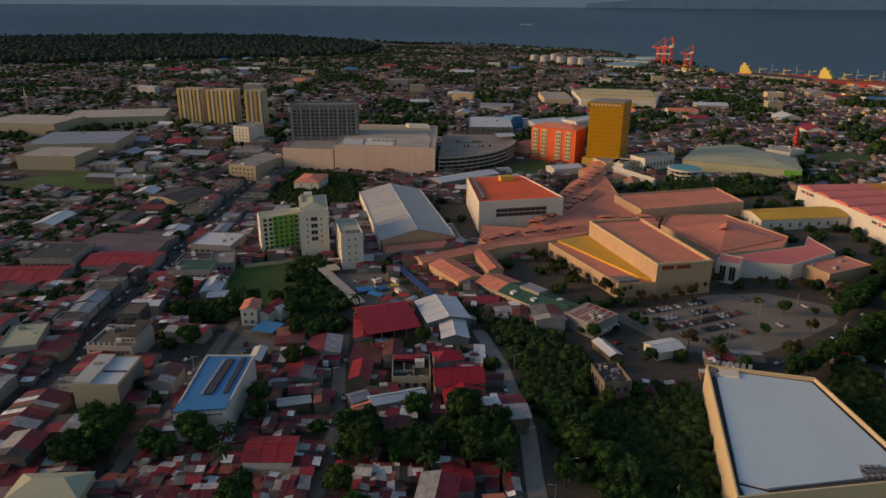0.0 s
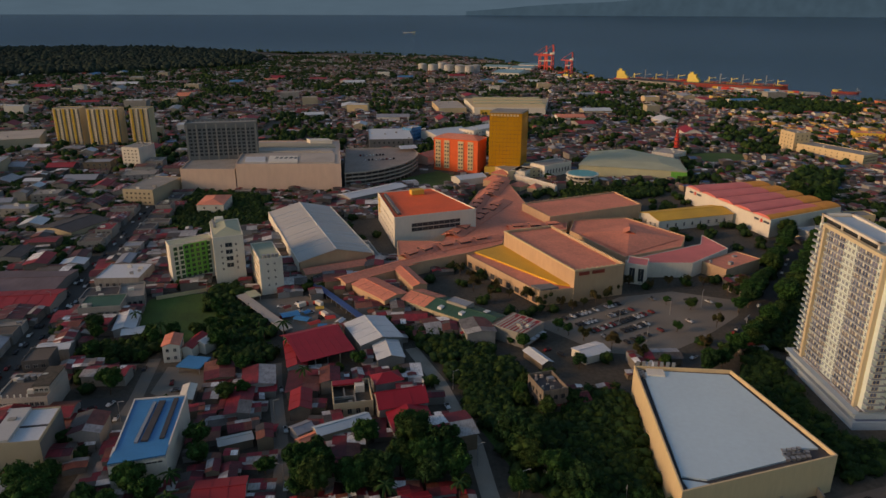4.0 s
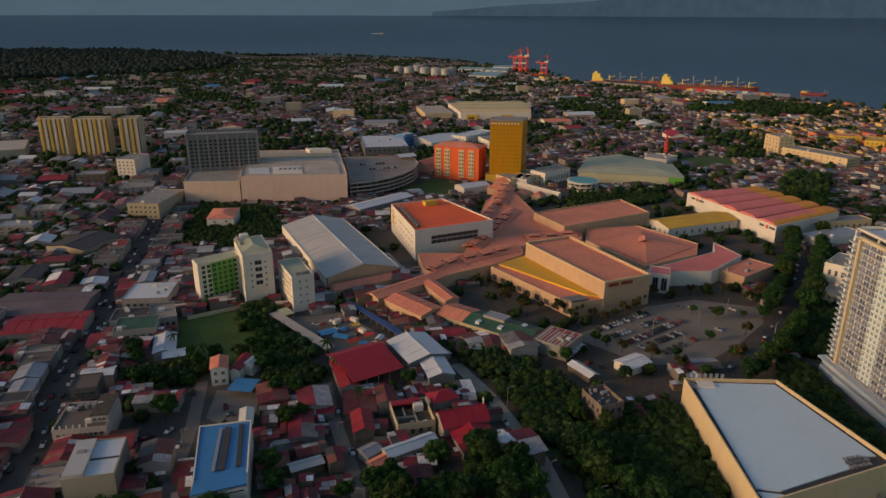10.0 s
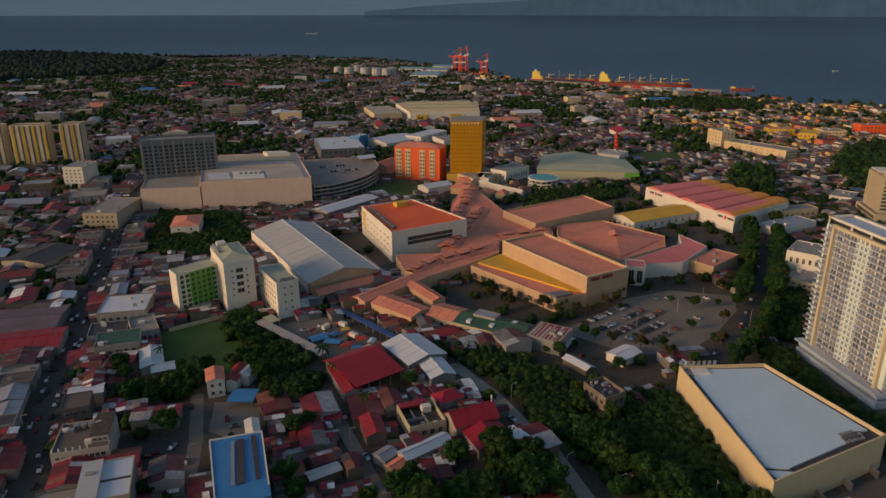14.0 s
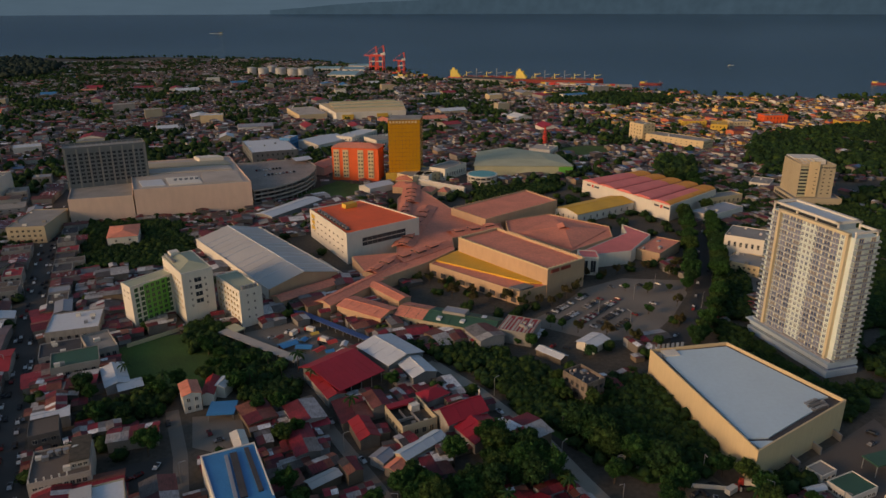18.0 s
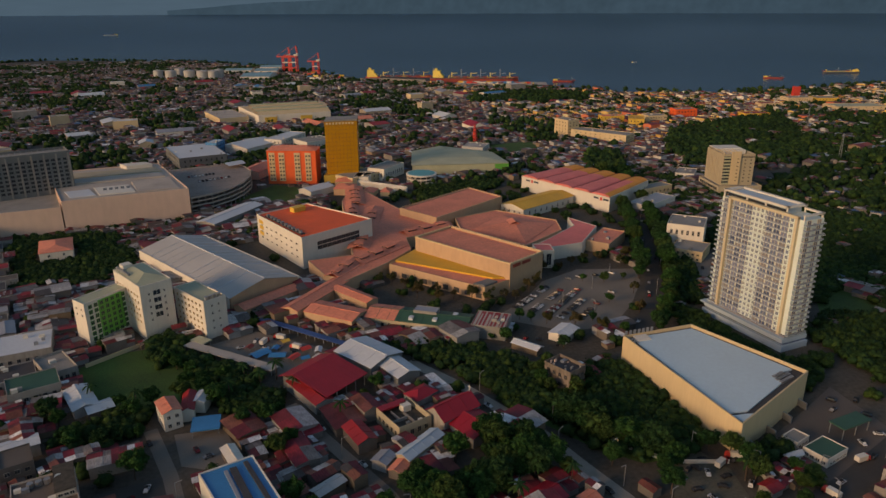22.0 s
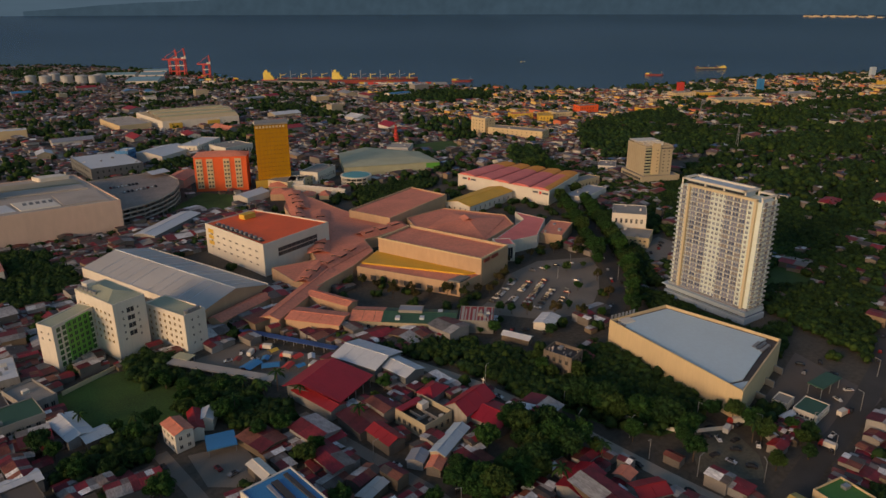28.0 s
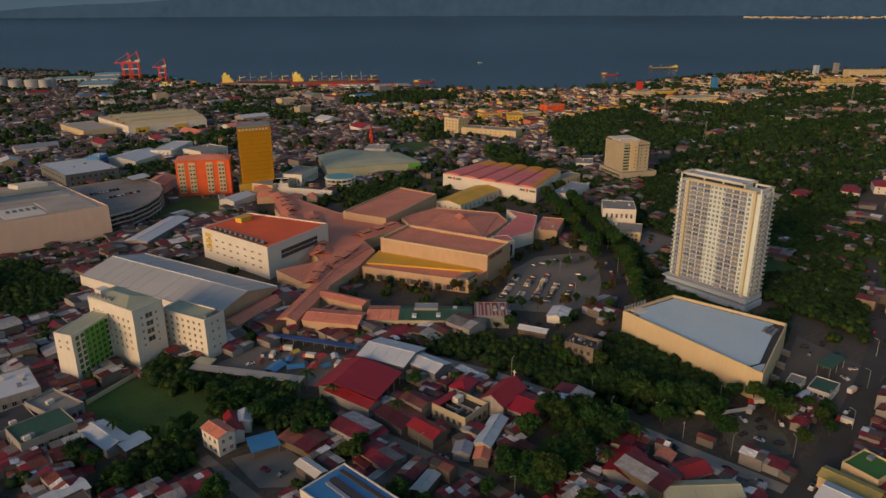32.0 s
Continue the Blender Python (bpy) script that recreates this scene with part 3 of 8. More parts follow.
def gabled(name, label, cat, cx, cy, yaw, w, d, ze, zr, wall, roof, hipped=False, fl=0, cols=0):
    b = thing(name, label, cat, cx, cy, 0, yaw)
    c, s = math.cos(radians(yaw)), math.sin(radians(yaw))
    q = [(-w / 2, -d / 2), (w / 2, -d / 2), (w / 2, d / 2), (-w / 2, d / 2)]
    FOOT.append(([(cx + x * c - y * s, cy + x * s + y * c) for x, y in q], 1.0))
    o = 0.5
    bm = bmesh.new()
    if hipped:
        box(bm, -w / 2 + o, w / 2 - o, -d / 2 + o, d / 2 - o, 0, ze)
    else:
        gable_walls(bm, -w / 2 + o, w / 2 - o, -d / 2 + o, d / 2 - o, ze, zr - 0.05)
    part("wall", bm, wall, b)
    if roof is TIN and cy < 300:      # loose tin sheets, laid side by side
        k = max(3, int(w / 2.6))
        for sgn in (-1, 1):
            for i in range(k):
                x = -w / 2 + w * i / k
                lift = 0.05 * ((i * 7 + k) % 3)
                inst("roof_sheet", sheet_mesh(x, x + w / k + 0.08, sgn * d / 2, ze + lift, 0.0, zr + lift), b, Matrix())
        return b
    bm = bmesh.new()
    if hipped:
        hip(bm, -w / 2 + o, w / 2 - o, -d / 2 + o, d / 2 - o, ze + 0.03, zr, o)
    else:
        gable(bm, -w / 2 + o, w / 2 - o, -d / 2 + o, d / 2 - o, ze, zr, o)
    part("roof", bm, roof, b)
    bm = bmesh.new()
    if not hipped:
        bar(bm, (-w / 2, 0, zr + 0.03), (w / 2, 0, zr + 0.03), 0.35)
        part("ridge_cap", bm, roof, b)
        k = int(w // 7) if cy < 360 else 0
        for i in range(k):      # seams over the sheets
            x = -w / 2 + (i + 1) * w / (k + 1)
            bm = bmesh.new()
            bar(bm, (x, -d / 2 + 0.1, ze + 0.05), (x, 0, zr + 0.05), 0.16)
            bar(bm, (x, d / 2 - 0.1, ze + 0.05), (x, 0, zr + 0.05), 0.16)
            part("roof_seam", bm, roof, b)
    else:
        bm.free()
    if fl:
        dz = ze / (fl + 0.2)
        windows(b, (-w / 2 + o, -d / 2 + o), (w / 2 - o, -d / 2 + o), fl, cols, 0.35 * dz, dz, min(1.6, w / cols * 0.6), dz * 0.42, frame_mat=wall)
        windows(b, (-w / 2 + o, d / 2 - o), (-w / 2 + o, -d / 2 + o), fl, max(2, cols // 2), 0.35 * dz, dz, 1.3, dz * 0.42, frame_mat=wall)
        if abs(yaw) > 45:
            windows(b, (w / 2 - o, d / 2 - o), (-w / 2 + o, d / 2 - o), fl, cols, 0.35 * dz, dz, 1.3, dz * 0.42, frame_mat=wall)
    return b


# warehouse store beside the forest
b, loc = block("warehouse_store", "large cream windowless store with a white flat roof", "store", [(101, 260), (98, 180), (155, 201), (140, 258)], 14.7, CREAM, DARKROOF, 1.6, 0.6)
wx, wy, wyaw, _ = local([(101, 260), (98, 180), (155, 201), (140, 258)])


def to_local(p, cx, cy, yaw):
    c, s = math.cos(-radians(yaw)), math.sin(-radians(yaw))
    return ((p[0] - cx) * c - (p[1] - cy) * s, (p[0] - cx) * s + (p[1] - cy) * c)


wl = lambda x, y: to_local((x, y), wx, wy, wyaw)  # noqa: E731
bm = bmesh.new()
prism(bm, ccw([wl(104, 256), wl(100.4, 189), wl(108, 187.5), wl(138, 199), wl(140, 205.5), wl(151, 206), wl(138.2, 255.5), wl(113, 257.3)]), 12.5, 13.75)
part("roof_deck", bm, STOREROOF, b, "white roof membrane tinted sky blue")
bm = bmesh.new()
prism(bm, ccw([wl(101, 182.4), wl(100.2, 187.4), wl(106, 186.3), wl(109, 185.4)]), 12.5, 13.6)
part("roof_deck", bm, STOREROOF, b, "small white roof panel")
bm = bmesh.new()
prism(bm, ccw([wl(105.4, 258.4), wl(105.2, 253), wl(112, 252.8), wl(112.4, 258)]), 13.7, 14.4)
part("plant_roof", bm, WHITE, b)
for i in range(9):
    for j in range(2):
        p = wl(138 + 1.9 * (i % 5) + (0.6 * j), 199.3 + 2.4 * j + 0.75 * i * 0.6)
        bm = bmesh.new()
        box(bm, p[0] - 0.7, p[0] + 0.7, p[1] - 0.7, p[1] + 0.7, 13.1, 14.2)
        part("air_conditioner", bm, METAL, b)
for i in range(6):
    p = wl(102.4 + 1.3 * (i % 2), 257 - 1.6 * i * 0.6)
    bm = bmesh.new()
    box(bm, p[0] - 0.5, p[0] + 0.5, p[1] - 0.5, p[1] + 0.5, 13.1, 14.5)
    part("air_conditioner", bm, METAL, b)
bm = bmesh.new()
box(bm, -0.7, 0.7, -0.12, 0.12, 0, 2.2)
box(bm, -0.08, 0.08, 0.1, 1.2, 0, 0.16)
sign0 = None
for i in range(7):       # back of a letter sign on the parapet: plain bars
    p = wl(102.5 + 2.4 * i, 259.85 - 0.125 * i)
    if sign0 is None:
        sign0 = part("sign_bar", bm, METAL, b)
        sign0.matrix_basis = pose(p[0], p[1], 14.7, 0, 0, -wyaw - 3)
    else:
        inst("sign_bar", sign0.data, b, pose(p[0], p[1], 14.7, 0, 0, -wyaw - 3))
for i in range(4):
    p, q = Vector(wl(98, 180)), Vector(wl(155, 201))
    w0 = p.lerp(q, (i + 0.6) / 4)
    bmc = bmesh.new()
    box(bmc, w0.x - 4.5, w0.x + 4.5, w0.y - 0.05, w0.y + 0.6, 0.2, 3.4)
    part("dock_door", bmc, METAL, b)

# hotel tower: local x runs south along the slab, local -y is its west front
HL, HD, HZ, FLR, NF = 51.0, 13.5, 8.0, 2.74, 22
h = thing("hotel_tower", "tall white hotel tower with rows of balconies", "hotel", 189.8, 266, 0, -87.5)
FOOT.append(([(176, 232), (204, 232), (204, 298), (176, 298)], 3))
HT = HZ + NF * FLR
bm = bmesh.new()
box(bm, -HL / 2, HL / 2, -HD / 2, HD / 2, HZ - 1, HT)
part("wall", bm, HOTELWHITE, h)
bm = bmesh.new()
box(bm, -HL / 2 - 1.5, HL / 2 + 1.5, -HD / 2 - 3.0, HD / 2 + 2, 0, 3.4)
box(bm, -HL / 2 - 1.0, HL / 2 + 1.0, -HD / 2 - 2.4, HD / 2 + 1.5, 4.6, 6.6)
part("podium", bm, COOLWHITE, h)
bm = bmesh.new()
box(bm, -HL / 2 - 0.6, HL / 2 + 0.6, -HD / 2 - 1.2, HD / 2 + 1.2, 3.3, 4.7)
part("podium_glazing", bm, HOTELGLASS, h)
bm = bmesh.new()
box(bm, -HL / 2 - 0.3, HL / 2 + 0.3, -HD / 2 - 0.9, HD / 2 + 0.6, 7.1, 8.3)
part("podium_glazing", bm, HOTELGLASS, h)
bm = bmesh.new()
box(bm, -HL / 2 - 3.2, HL / 2 + 0.8, -HD / 2 - 3.6, HD / 2 + 1.0, 6.6, 7.2)
part("podium_canopy", bm, COOLWHITE, h)
windows(h, (-HL / 2, -HD / 2 - 1.2), (HL / 2, -HD / 2 - 1.2), 1, 14, 3.5, 1, 2.6, 1.0, frame_mat=COOLWHITE)
for x0 in (-HL / 2 + 6.5, HL / 2 - 3.2):     # warm pilasters and the beam that ties them
    bm = bmesh.new()
    box(bm, x0 - 0.7, x0 + 0.7, -HD / 2 - 1.7, -HD / 2 + 0.2, HZ, HT + 1.2)
    part("pilaster", bm, WARMWHITE, h)
bm = bmesh.new()
box(bm, -HL / 2 + 5.8, HL / 2 - 2.5, -HD / 2 - 1.7, -HD / 2 + 0.2, HT + 0.2, HT + 1.6)
part("cornice", bm, WARMWHITE, h)
def hotel_meshes(w, dp, ww, wh):
    """Balcony slab, railing, window frame and pane."""
    out = []
    for nm, mm, boxes in (("balcony", HOTELWHITE, ((-w, w, -dp, 0, 0, 0.16),)),
                          ("railing", RAILGLASS, ((-w, w, -dp, -dp + 0.1, 0.16, 0.85), (-w, -w + 0.1, -dp + 0.1, 0, 0.16, 0.85), (w - 0.1, w, -dp + 0.1, 0, 0.16, 0.85))),
                          ("window", WARMWHITE, ((-ww - 0.12, ww + 0.12, -0.16, 0.02, -0.12, 0.0), (-ww - 0.12, ww + 0.12, -0.16, 0.02, wh, wh + 0.12), (-ww - 0.12, -ww, -0.16, 0.02, 0, wh), (ww, ww + 0.12, -0.16, 0.02, 0, wh), (-0.06, 0.06, -0.14, 0.02, 0, wh))),
                          ("pane", HOTELGLASS, ((-ww, ww, -0.05, 0.01, 0, wh),))):
        bm = bmesh.new()
        for q in boxes:
            box(bm, *q)
        me = bpy.data.meshes.new(nm)
        bm.to_mesh(me), bm.free(), me.materials.append(mm)
        out.append(me)
    return out


def hotel_bay(ms, x, y, z, yaw, dz):
    slab, rail, frame_, pane_ = ms
    bl_ = inst("balcony", slab, h, pose(x, y, z + 0.1, 0, 0, yaw))
    inst("railing", rail, bl_, Matrix())
    wn_ = inst("window", frame_, h, pose(x, y, z + dz, 0, 0, yaw))
    inst("pane", pane_, wn_, Matrix())


NARROW, WIDE = hotel_meshes(1.95, 0.9, 1.75, 2.15), hotel_meshes(3.1, 1.7, 1.2, 2.0)
winn = window_mesh(1.5, 1.55, HOTELGLASS, HOTELWHITE)
BAYS = [-15.6, -11.3, -7.0, 6.6, 11.0, 15.4]
for f in range(NF):
    z = HZ + f * FLR
    for x0 in BAYS:
        hotel_bay(NARROW, x0, -HD / 2, z, 0, 0.45)
    for x0 in (-4.0, -1.4, 1.2, 3.8, 18.9, -17.9):
        inst("window", winn, h, pose(x0, -HD / 2, z + 0.75))
    bm = bmesh.new()
    box(bm, -HL / 2 + 7.3, HL / 2 - 4.0, -HD / 2 - 0.55, -HD / 2 + 0.05, z - 0.12, z + 0.09)
    part("floor_band", bm, HOTELWHITE, h)
    hotel_bay(WIDE, -HL / 2 + 2.8, -HD / 2, z, 0, 0.4)
    for y0 in (-3.4, 3.4):
        hotel_bay(WIDE, HL / 2, y0, z, 90, 0.4)
bm = bmesh.new()
box(bm, -HL / 2 + 3, HL / 2 - 12, -HD / 2 + 1.5, HD / 2 - 1.5, HT, HT + 3.4)
part("penthouse", bm, COOLWHITE, h)
bm = bmesh.new()
box(bm, -HL / 2 + 2.6, HL / 2 - 11.6, -HD / 2 + 1.1, -HD / 2 + 1.45, HT + 0.9, HT + 2.6)
part("penthouse_glazing", bm, GLASS, h)
bm = bmesh.new()
for a in ((-HL / 2, HL / 2 - 10, -HD / 2, -HD / 2 + 1.6), (-HL / 2, HL / 2 - 10, HD / 2 - 1.6, HD / 2), (-HL / 2, -HL / 2 + 2, -HD / 2, HD / 2), (HL / 2 - 12, HL / 2 - 10, -HD / 2, HD / 2), (HL / 2 - 10, HL / 2, HD / 2 - 1.6, HD / 2 - 0.4), (HL / 2 - 1.2, HL / 2, -HD / 2, HD / 2)):
    lo = 3.4 if a[1] < HL / 2 - 9 and a[0] < HL / 2 - 11 or a[0] == HL / 2 - 12 else 1.8
    box(bm, a[0], a[1], a[2], a[3], HT + lo, HT + lo + 0.9)
for x0 in (-HL / 2 + 0.6, -10, 2, HL / 2 - 10.6):
    for y0 in (-HD / 2 + 0.5, HD / 2 - 0.5):
        bar(bm, (x0, y0, HT), (x0, y0, HT + 3.5), 0.7)
for y0 in (-HD / 2 + 0.6, HD / 2 - 0.8):
    bar(bm, (HL / 2 - 0.6, y0, HT), (HL / 2 - 0.6, y0, HT + 1.9), 0.7)
part("roof_frame", bm, WHITE, h)

# blue-roofed hall
b, loc = block("blue_roofed_hall", "white building with a bright blue metal roof", "building", [(-96, 230), (-77, 234), (-69, 195), (-86, 189)], 12, WHITE, BLUEROOF, 0.5, 0.5)
bx, by, byaw, _ = local([(-96, 230), (-77, 234), (-69, 195), (-86, 189)])
bl = lambda p: to_local(p, bx, by, byaw)  # noqa: E731
for u0, v0, u1, v1, wd, mm in ((-84.5, 229, -80, 203, 2.4, DARKROOF), (-87, 228, -82.5, 202, 1.2, GREYROOF), (-80, 231, -74.6, 205, 1.6, DARKROOF)):
    p, q = Vector(bl((u0, v0))), Vector(bl((u1, v1)))
    s = Vector((-(q - p).y, (q - p).x)).normalized() * wd / 2
    bm = bmesh.new()
    prism(bm, ccw([tuple(p + s), tuple(q + s), tuple(q - s), tuple(p - s)]), 11.4, 12.15)
    part("skylight_strip", bm, mm, b)
p1, p2, p3, p4 = bl((-86, 189)), bl((-69, 195)), bl((-70.4, 201)), bl((-87.2, 196))
bm = bmesh.new()
prism(bm, ccw([p1, p2, p3, p4]), 11.4, 12.4)
part("front_roof", bm, BLUEROOF, b)
for i, wall_pair in enumerate((((-86, 189), (-69, 195)),)):
    a, c = bl(wall_pair[0]), bl(wall_pair[1])
    windows(b, a, c, 1, 9, 9.8, 1, 1.5, 0.7, frame_mat=WHITE)

# three linked apartment blocks
b, loc = block("apartment_block", "cream block with a green facade of small square windows", "building", [(-141, 374), (-121.5, 391), (-127, 399), (-147, 383)], 24.6, WHITE, PALEROOF, 0.5)
gl = [to_local(p, *local([(-141, 374), (-121.5, 391), (-127, 399), (-147, 383)])[:3]) for p in ((-141, 374), (-121.5, 391), (-147, 383))]
bm = bmesh.new()
ga, gb = Vector(gl[0]).lerp(Vector(gl[1]), 0.3), Vector(gl[0]).lerp(Vector(gl[1]), 0.86)
box(bm, ga.x, gb.x, ga.y - 0.03, ga.y + 0.05, 3.5, 23.6)
part("green_panel", bm, GREENPAINT, b, "bright green painted panel")
windows(b, gl[0], gl[1], 7, 7, 3.2, 2.95, 1.9, 1.9, frame_mat=GREENPAINT)
windows(b, gl[2], gl[0], 2, 2, 17, 3.2, 0.8, 1.0, frame_mat=WHITE)
AB = [(-114.5, 372.5), (-99, 379.5), (-112.5, 412), (-128, 405)]
b, loc = block("apartment_block", "tall cream block with a ribbed pale roof", "building", AB, 30.3, WHITE, PALEROOF, 0.3)
q = [to_local(p, *local(AB)[:3]) for p in AB]
windows(b, q[3], q[0], 5, 8, 9, 3.6, 1.0, 1.3, frame_mat=CREAM)
windows(b, q[0], q[1], 4, 1, 11.5, 4.1, 3.8, 2.5, frame_mat=WHITE, margin=0.2)
windows(b, q[0], q[1], 5, 2, 10, 3.6, 0.9, 1.3, frame_mat=WHITE, margin=0.02)
for i in range(7):
    bm = bmesh.new()
    bmesh.ops.create_cone(bm, cap_ends=True, segments=10, radius1=0.9, radius2=0.9, depth=1.8, matrix=pose(q[3][0] + 1.8, q[3][1] - 2 - i * 2.3 - 0.6 * (i % 3), 31.0))
    part("water_tank", bm, METAL, b)
bm = bmesh.new()
box(bm, q[0][0] + 4, q[0][0] + 9, q[3][1] - 7, q[3][1] - 2, 29.9, 33.4)
part("stair_head", bm, WHITE, b)
bm = bmesh.new()
hip(bm, min(p[0] for p in q) + 0.6, max(p[0] for p in q) - 0.6, min(p[1] for p in q) + 5, max(p[1] for p in q) - 0.6, 29.95, 32.2, 0)
part("roof_hip", bm, PALEROOF, b)
BB = [(-85, 361.5), (-73.5, 367), (-87, 394.5), (-98.5, 389)]
b, loc = block("apartment_block", "cream block with few windows and roof tanks", "building", BB, 21.8, WHITE, PALEROOF, 0.7)
q = [to_local(p, *local(BB)[:3]) for p in BB]
windows(b, q[3], q[0], 5, 7, 4.5, 3.4, 1.0, 1.3, frame_mat=CREAM)
windows(b, q[0], q[1], 4, 2, 5, 4.2, 0.9, 1.2, frame_mat=WHITE, margin=0.2)
for i in range(4):
    bm = bmesh.new()
    bmesh.ops.create_cone(bm, cap_ends=True, segments=10, radius1=1.0, radius2=1.0, depth=2.2, matrix=pose(q[0][0] + 3 + i * 2.4, q[0][1] + 2.2, 22.1))
    part("water_tank", bm, METAL, b)

# exhibition hall: low curved roof in sheets
EH = [(-118, 499), (-69, 390), (-32, 411), (-74, 519)]
ex, ey, eyaw, el = local(EH)
FOOT.append((ccw(EH), 3))
b = thing("exhibition_hall", "huge hall with a low pitched grey metal roof", "hall", ex, ey, 0, eyaw)
hx, hy = (abs(el[1][0] - el[0][0]) + abs(el[2][0] - el[3][0])) / 4, (abs(el[3][1] - el[0][1]) + abs(el[2][1] - el[1][1])) / 4
bm = bmesh.new()
gable_walls(bm, -hx, hx, -hy, hy, 9.5, 14.6)
part("wall", bm, BROWNWALL, b)
rng = random.Random(5)
ns = 14
for i in range(ns):
    for sgn in (-1, 1):
        bm = bmesh.new()
        xa, xb = -hx - 0.6 + (2 * hx + 1.2) * i / ns, -hx - 0.6 + (2 * hx + 1.2) * (i + 1) / ns - 0.12
        lift = 0.05 * (i % 2)
        pr = [(sgn * (hy + 0.8), 9.3 + lift), (sgn * hy * 0.5, 12.4 + lift), (0.0, 15.0 + lift)]
        vs = [[bm.verts.new((x, y, z)) for y, z in pr] + [bm.verts.new((x, y, z - 0.25)) for y, z in pr[::-1]] for x in (xa, xb)]
        for k in range(6):
            bm.faces.new((vs[0][k], vs[0][(k + 1) % 6], vs[1][(k + 1) % 6], vs[1][k]))
        bm.faces.new(vs[0][::-1]), bm.faces.new(vs[1])
        part("roof_sheet", bm, SILVERROOF, b)
bm = bmesh.new()
bar(bm, (-hx - 0.6, 0, 15.1), (hx + 0.6, 0, 15.1), 0.6)
part("ridge_cap", bm, MEMBRANE, b)
for y0 in (-hy - 1.2, hy + 0.6):
    bm = bmesh.new()
    box(bm, -hx, hx, y0, y0 + 0.5, 0, 9.9)
    part("eaves_wall", bm, WHITE, b)
for i in range(1, ns):      # pale laps between the sheets of one slope
    x = -hx - 0.6 + (2 * hx + 1.2) * i / ns - 0.06
    for sgn in (-1, 1):
        if (i + sgn) % 3 == 0:
            continue
        bm = bmesh.new()
        bar(bm, (x, sgn * (hy + 0.6), 9.5), (x, sgn * hy * 0.5, 12.52), 0.26)
        bar(bm, (x, sgn * hy * 0.5, 12.52), (x, sgn * 0.4, 15.02), 0.26)
        part("roof_seam", bm, MEMBRANE, b)

gabled("hall_annex", "low tan annex with a brown roof before the hall", "hall", -49, 393.5, 29.6, 40, 11, 6, 8, BROWNWALL, BROWNROOF)
flat("hall_annex", "narrow white annex with a grey flat roof beside the hall", "hall", -33, 430, 111, 36, 7, 5.5, WHITE, CONCRETE, 0, 0, 0.8)

# white mall block with the orange roof
MB = [(-18, 447), (37, 472), (2, 531), (-38, 515)]
b, loc = block("mall_block", "white mall block with an orange-red roof", "mall", MB, 22, WHITE, ORANGEROOF, 0.9)
mb = local(MB)[:3]
q = [to_local(p, *mb) for p in MB]
windows(b, q[0], q[1], 2, 9, 10.6, 3.1, 3.7, 2.5, frame_mat=CONCRETE, margin=0.2)
windows(b, q[3], q[0], 3, 8, 6, 4.6, 2.6, 0.9, frame_mat=WHITE)
bm = bmesh.new()
pa, pb = Vector(to_local((-33, 508), *mb)), Vector(to_local((-17, 455), *mb))
s = Vector((-(pb - pa).y, (pb - pa).x)).normalized() * 3.0
prism(bm, ccw([tuple(pa), tuple(pb), tuple(pb + s), tuple(pa + s)]), 21.3, 21.9)
part("plant_deck", bm, DARKROOF, b)
for i in range(10):
    p = pa.lerp(pb, (i + 0.5) / 10) + s * 0.5
    bm = bmesh.new()
    box(bm, p.x - 1, p.x + 1, p.y - 1, p.y + 1, 21.8, 23.2)
    part("air_conditioner", bm, METAL, b)
bm = bmesh.new()
p = Vector(to_local((-8, 515), *mb))
box(bm, p.x - 5, p.x + 5, p.y - 3, p.y + 3, 21, 24.5)
part("stair_head", bm, YELLOWPAINT, b)
windows(b, q[3], tuple(Vector(q[3]).lerp(Vector(q[0]), 0.2)), 3, 1, 8, 4.2, 6.5, 2.6, glass=YELLOWPAINT, frame_mat=YELLOWPAINT, name="yellow_panel")

# pale pink department store, its low wing, slab hotel and garage
DS = [(-173, 592), (-81, 598), (-103, 713), (-195, 706)]
b, loc = block("department_store", "long windowless pale pink department store", "store", DS, 26, PINKWALL, PALEDECK, 0.9)
ds = local(DS)[:3]
for (x0, y0), (x1, y1), mm, z1 in (((-168, 603), (-150, 625), MEMBRANE, 25.8), ((-147, 603), (-121, 630), WHITE, 25.9), ((-119, 603), (-88, 642), PALEDECK, 25.8), ((-170, 650), (-98, 668), PALEDECK, 26.4), ((-176, 674), (-100, 694), BEIGE, 25.9), ((-130, 697), (-108, 708), WHITE, 28.5)):
    bm = bmesh.new()
    prism(bm, ccw([to_local(p, *ds) for p in ((x0, y0), (x1, y0 + 1.5), (x1 - 6, y1 + 1.5), (x0 - 6, y1))]), 24.9, z1)
    part("roof_panel", bm, mm, b)
for i in range(5):
    bm = bmesh.new()
    p = to_local((-144 + 4.3 * i, 621 + 0.3 * i), *ds)
    box(bm, p[0] - 1.3, p[0] + 1.3, p[1] - 4, p[1] + 4, 25.85, 26.0)
    part("logo_bar", bm, GREYWALL, b)
q = [to_local(p, *ds) for p in DS]
for i in range(12):
    x = q[0][0] + 5 + i * 7.4
    # dark slab on the wall paints the shade inside an opening
    bm = bmesh.new()
    box(bm, x, x + 4.6, q[0][1] - 0.15, q[0][1] + 0.1, 0.2, 2.8)
    part("ground_opening", bm, DARKROOF, b)
block("department_store", "low wing of the pale pink department store", "store", [(-222, 590), (-174, 592), (-190, 690), (-238, 688)], 21.5, PINKWALL, CONCRETE, 0.9)
GH = [(-230, 630), (-168, 646), (-174, 668), (-236, 652)]
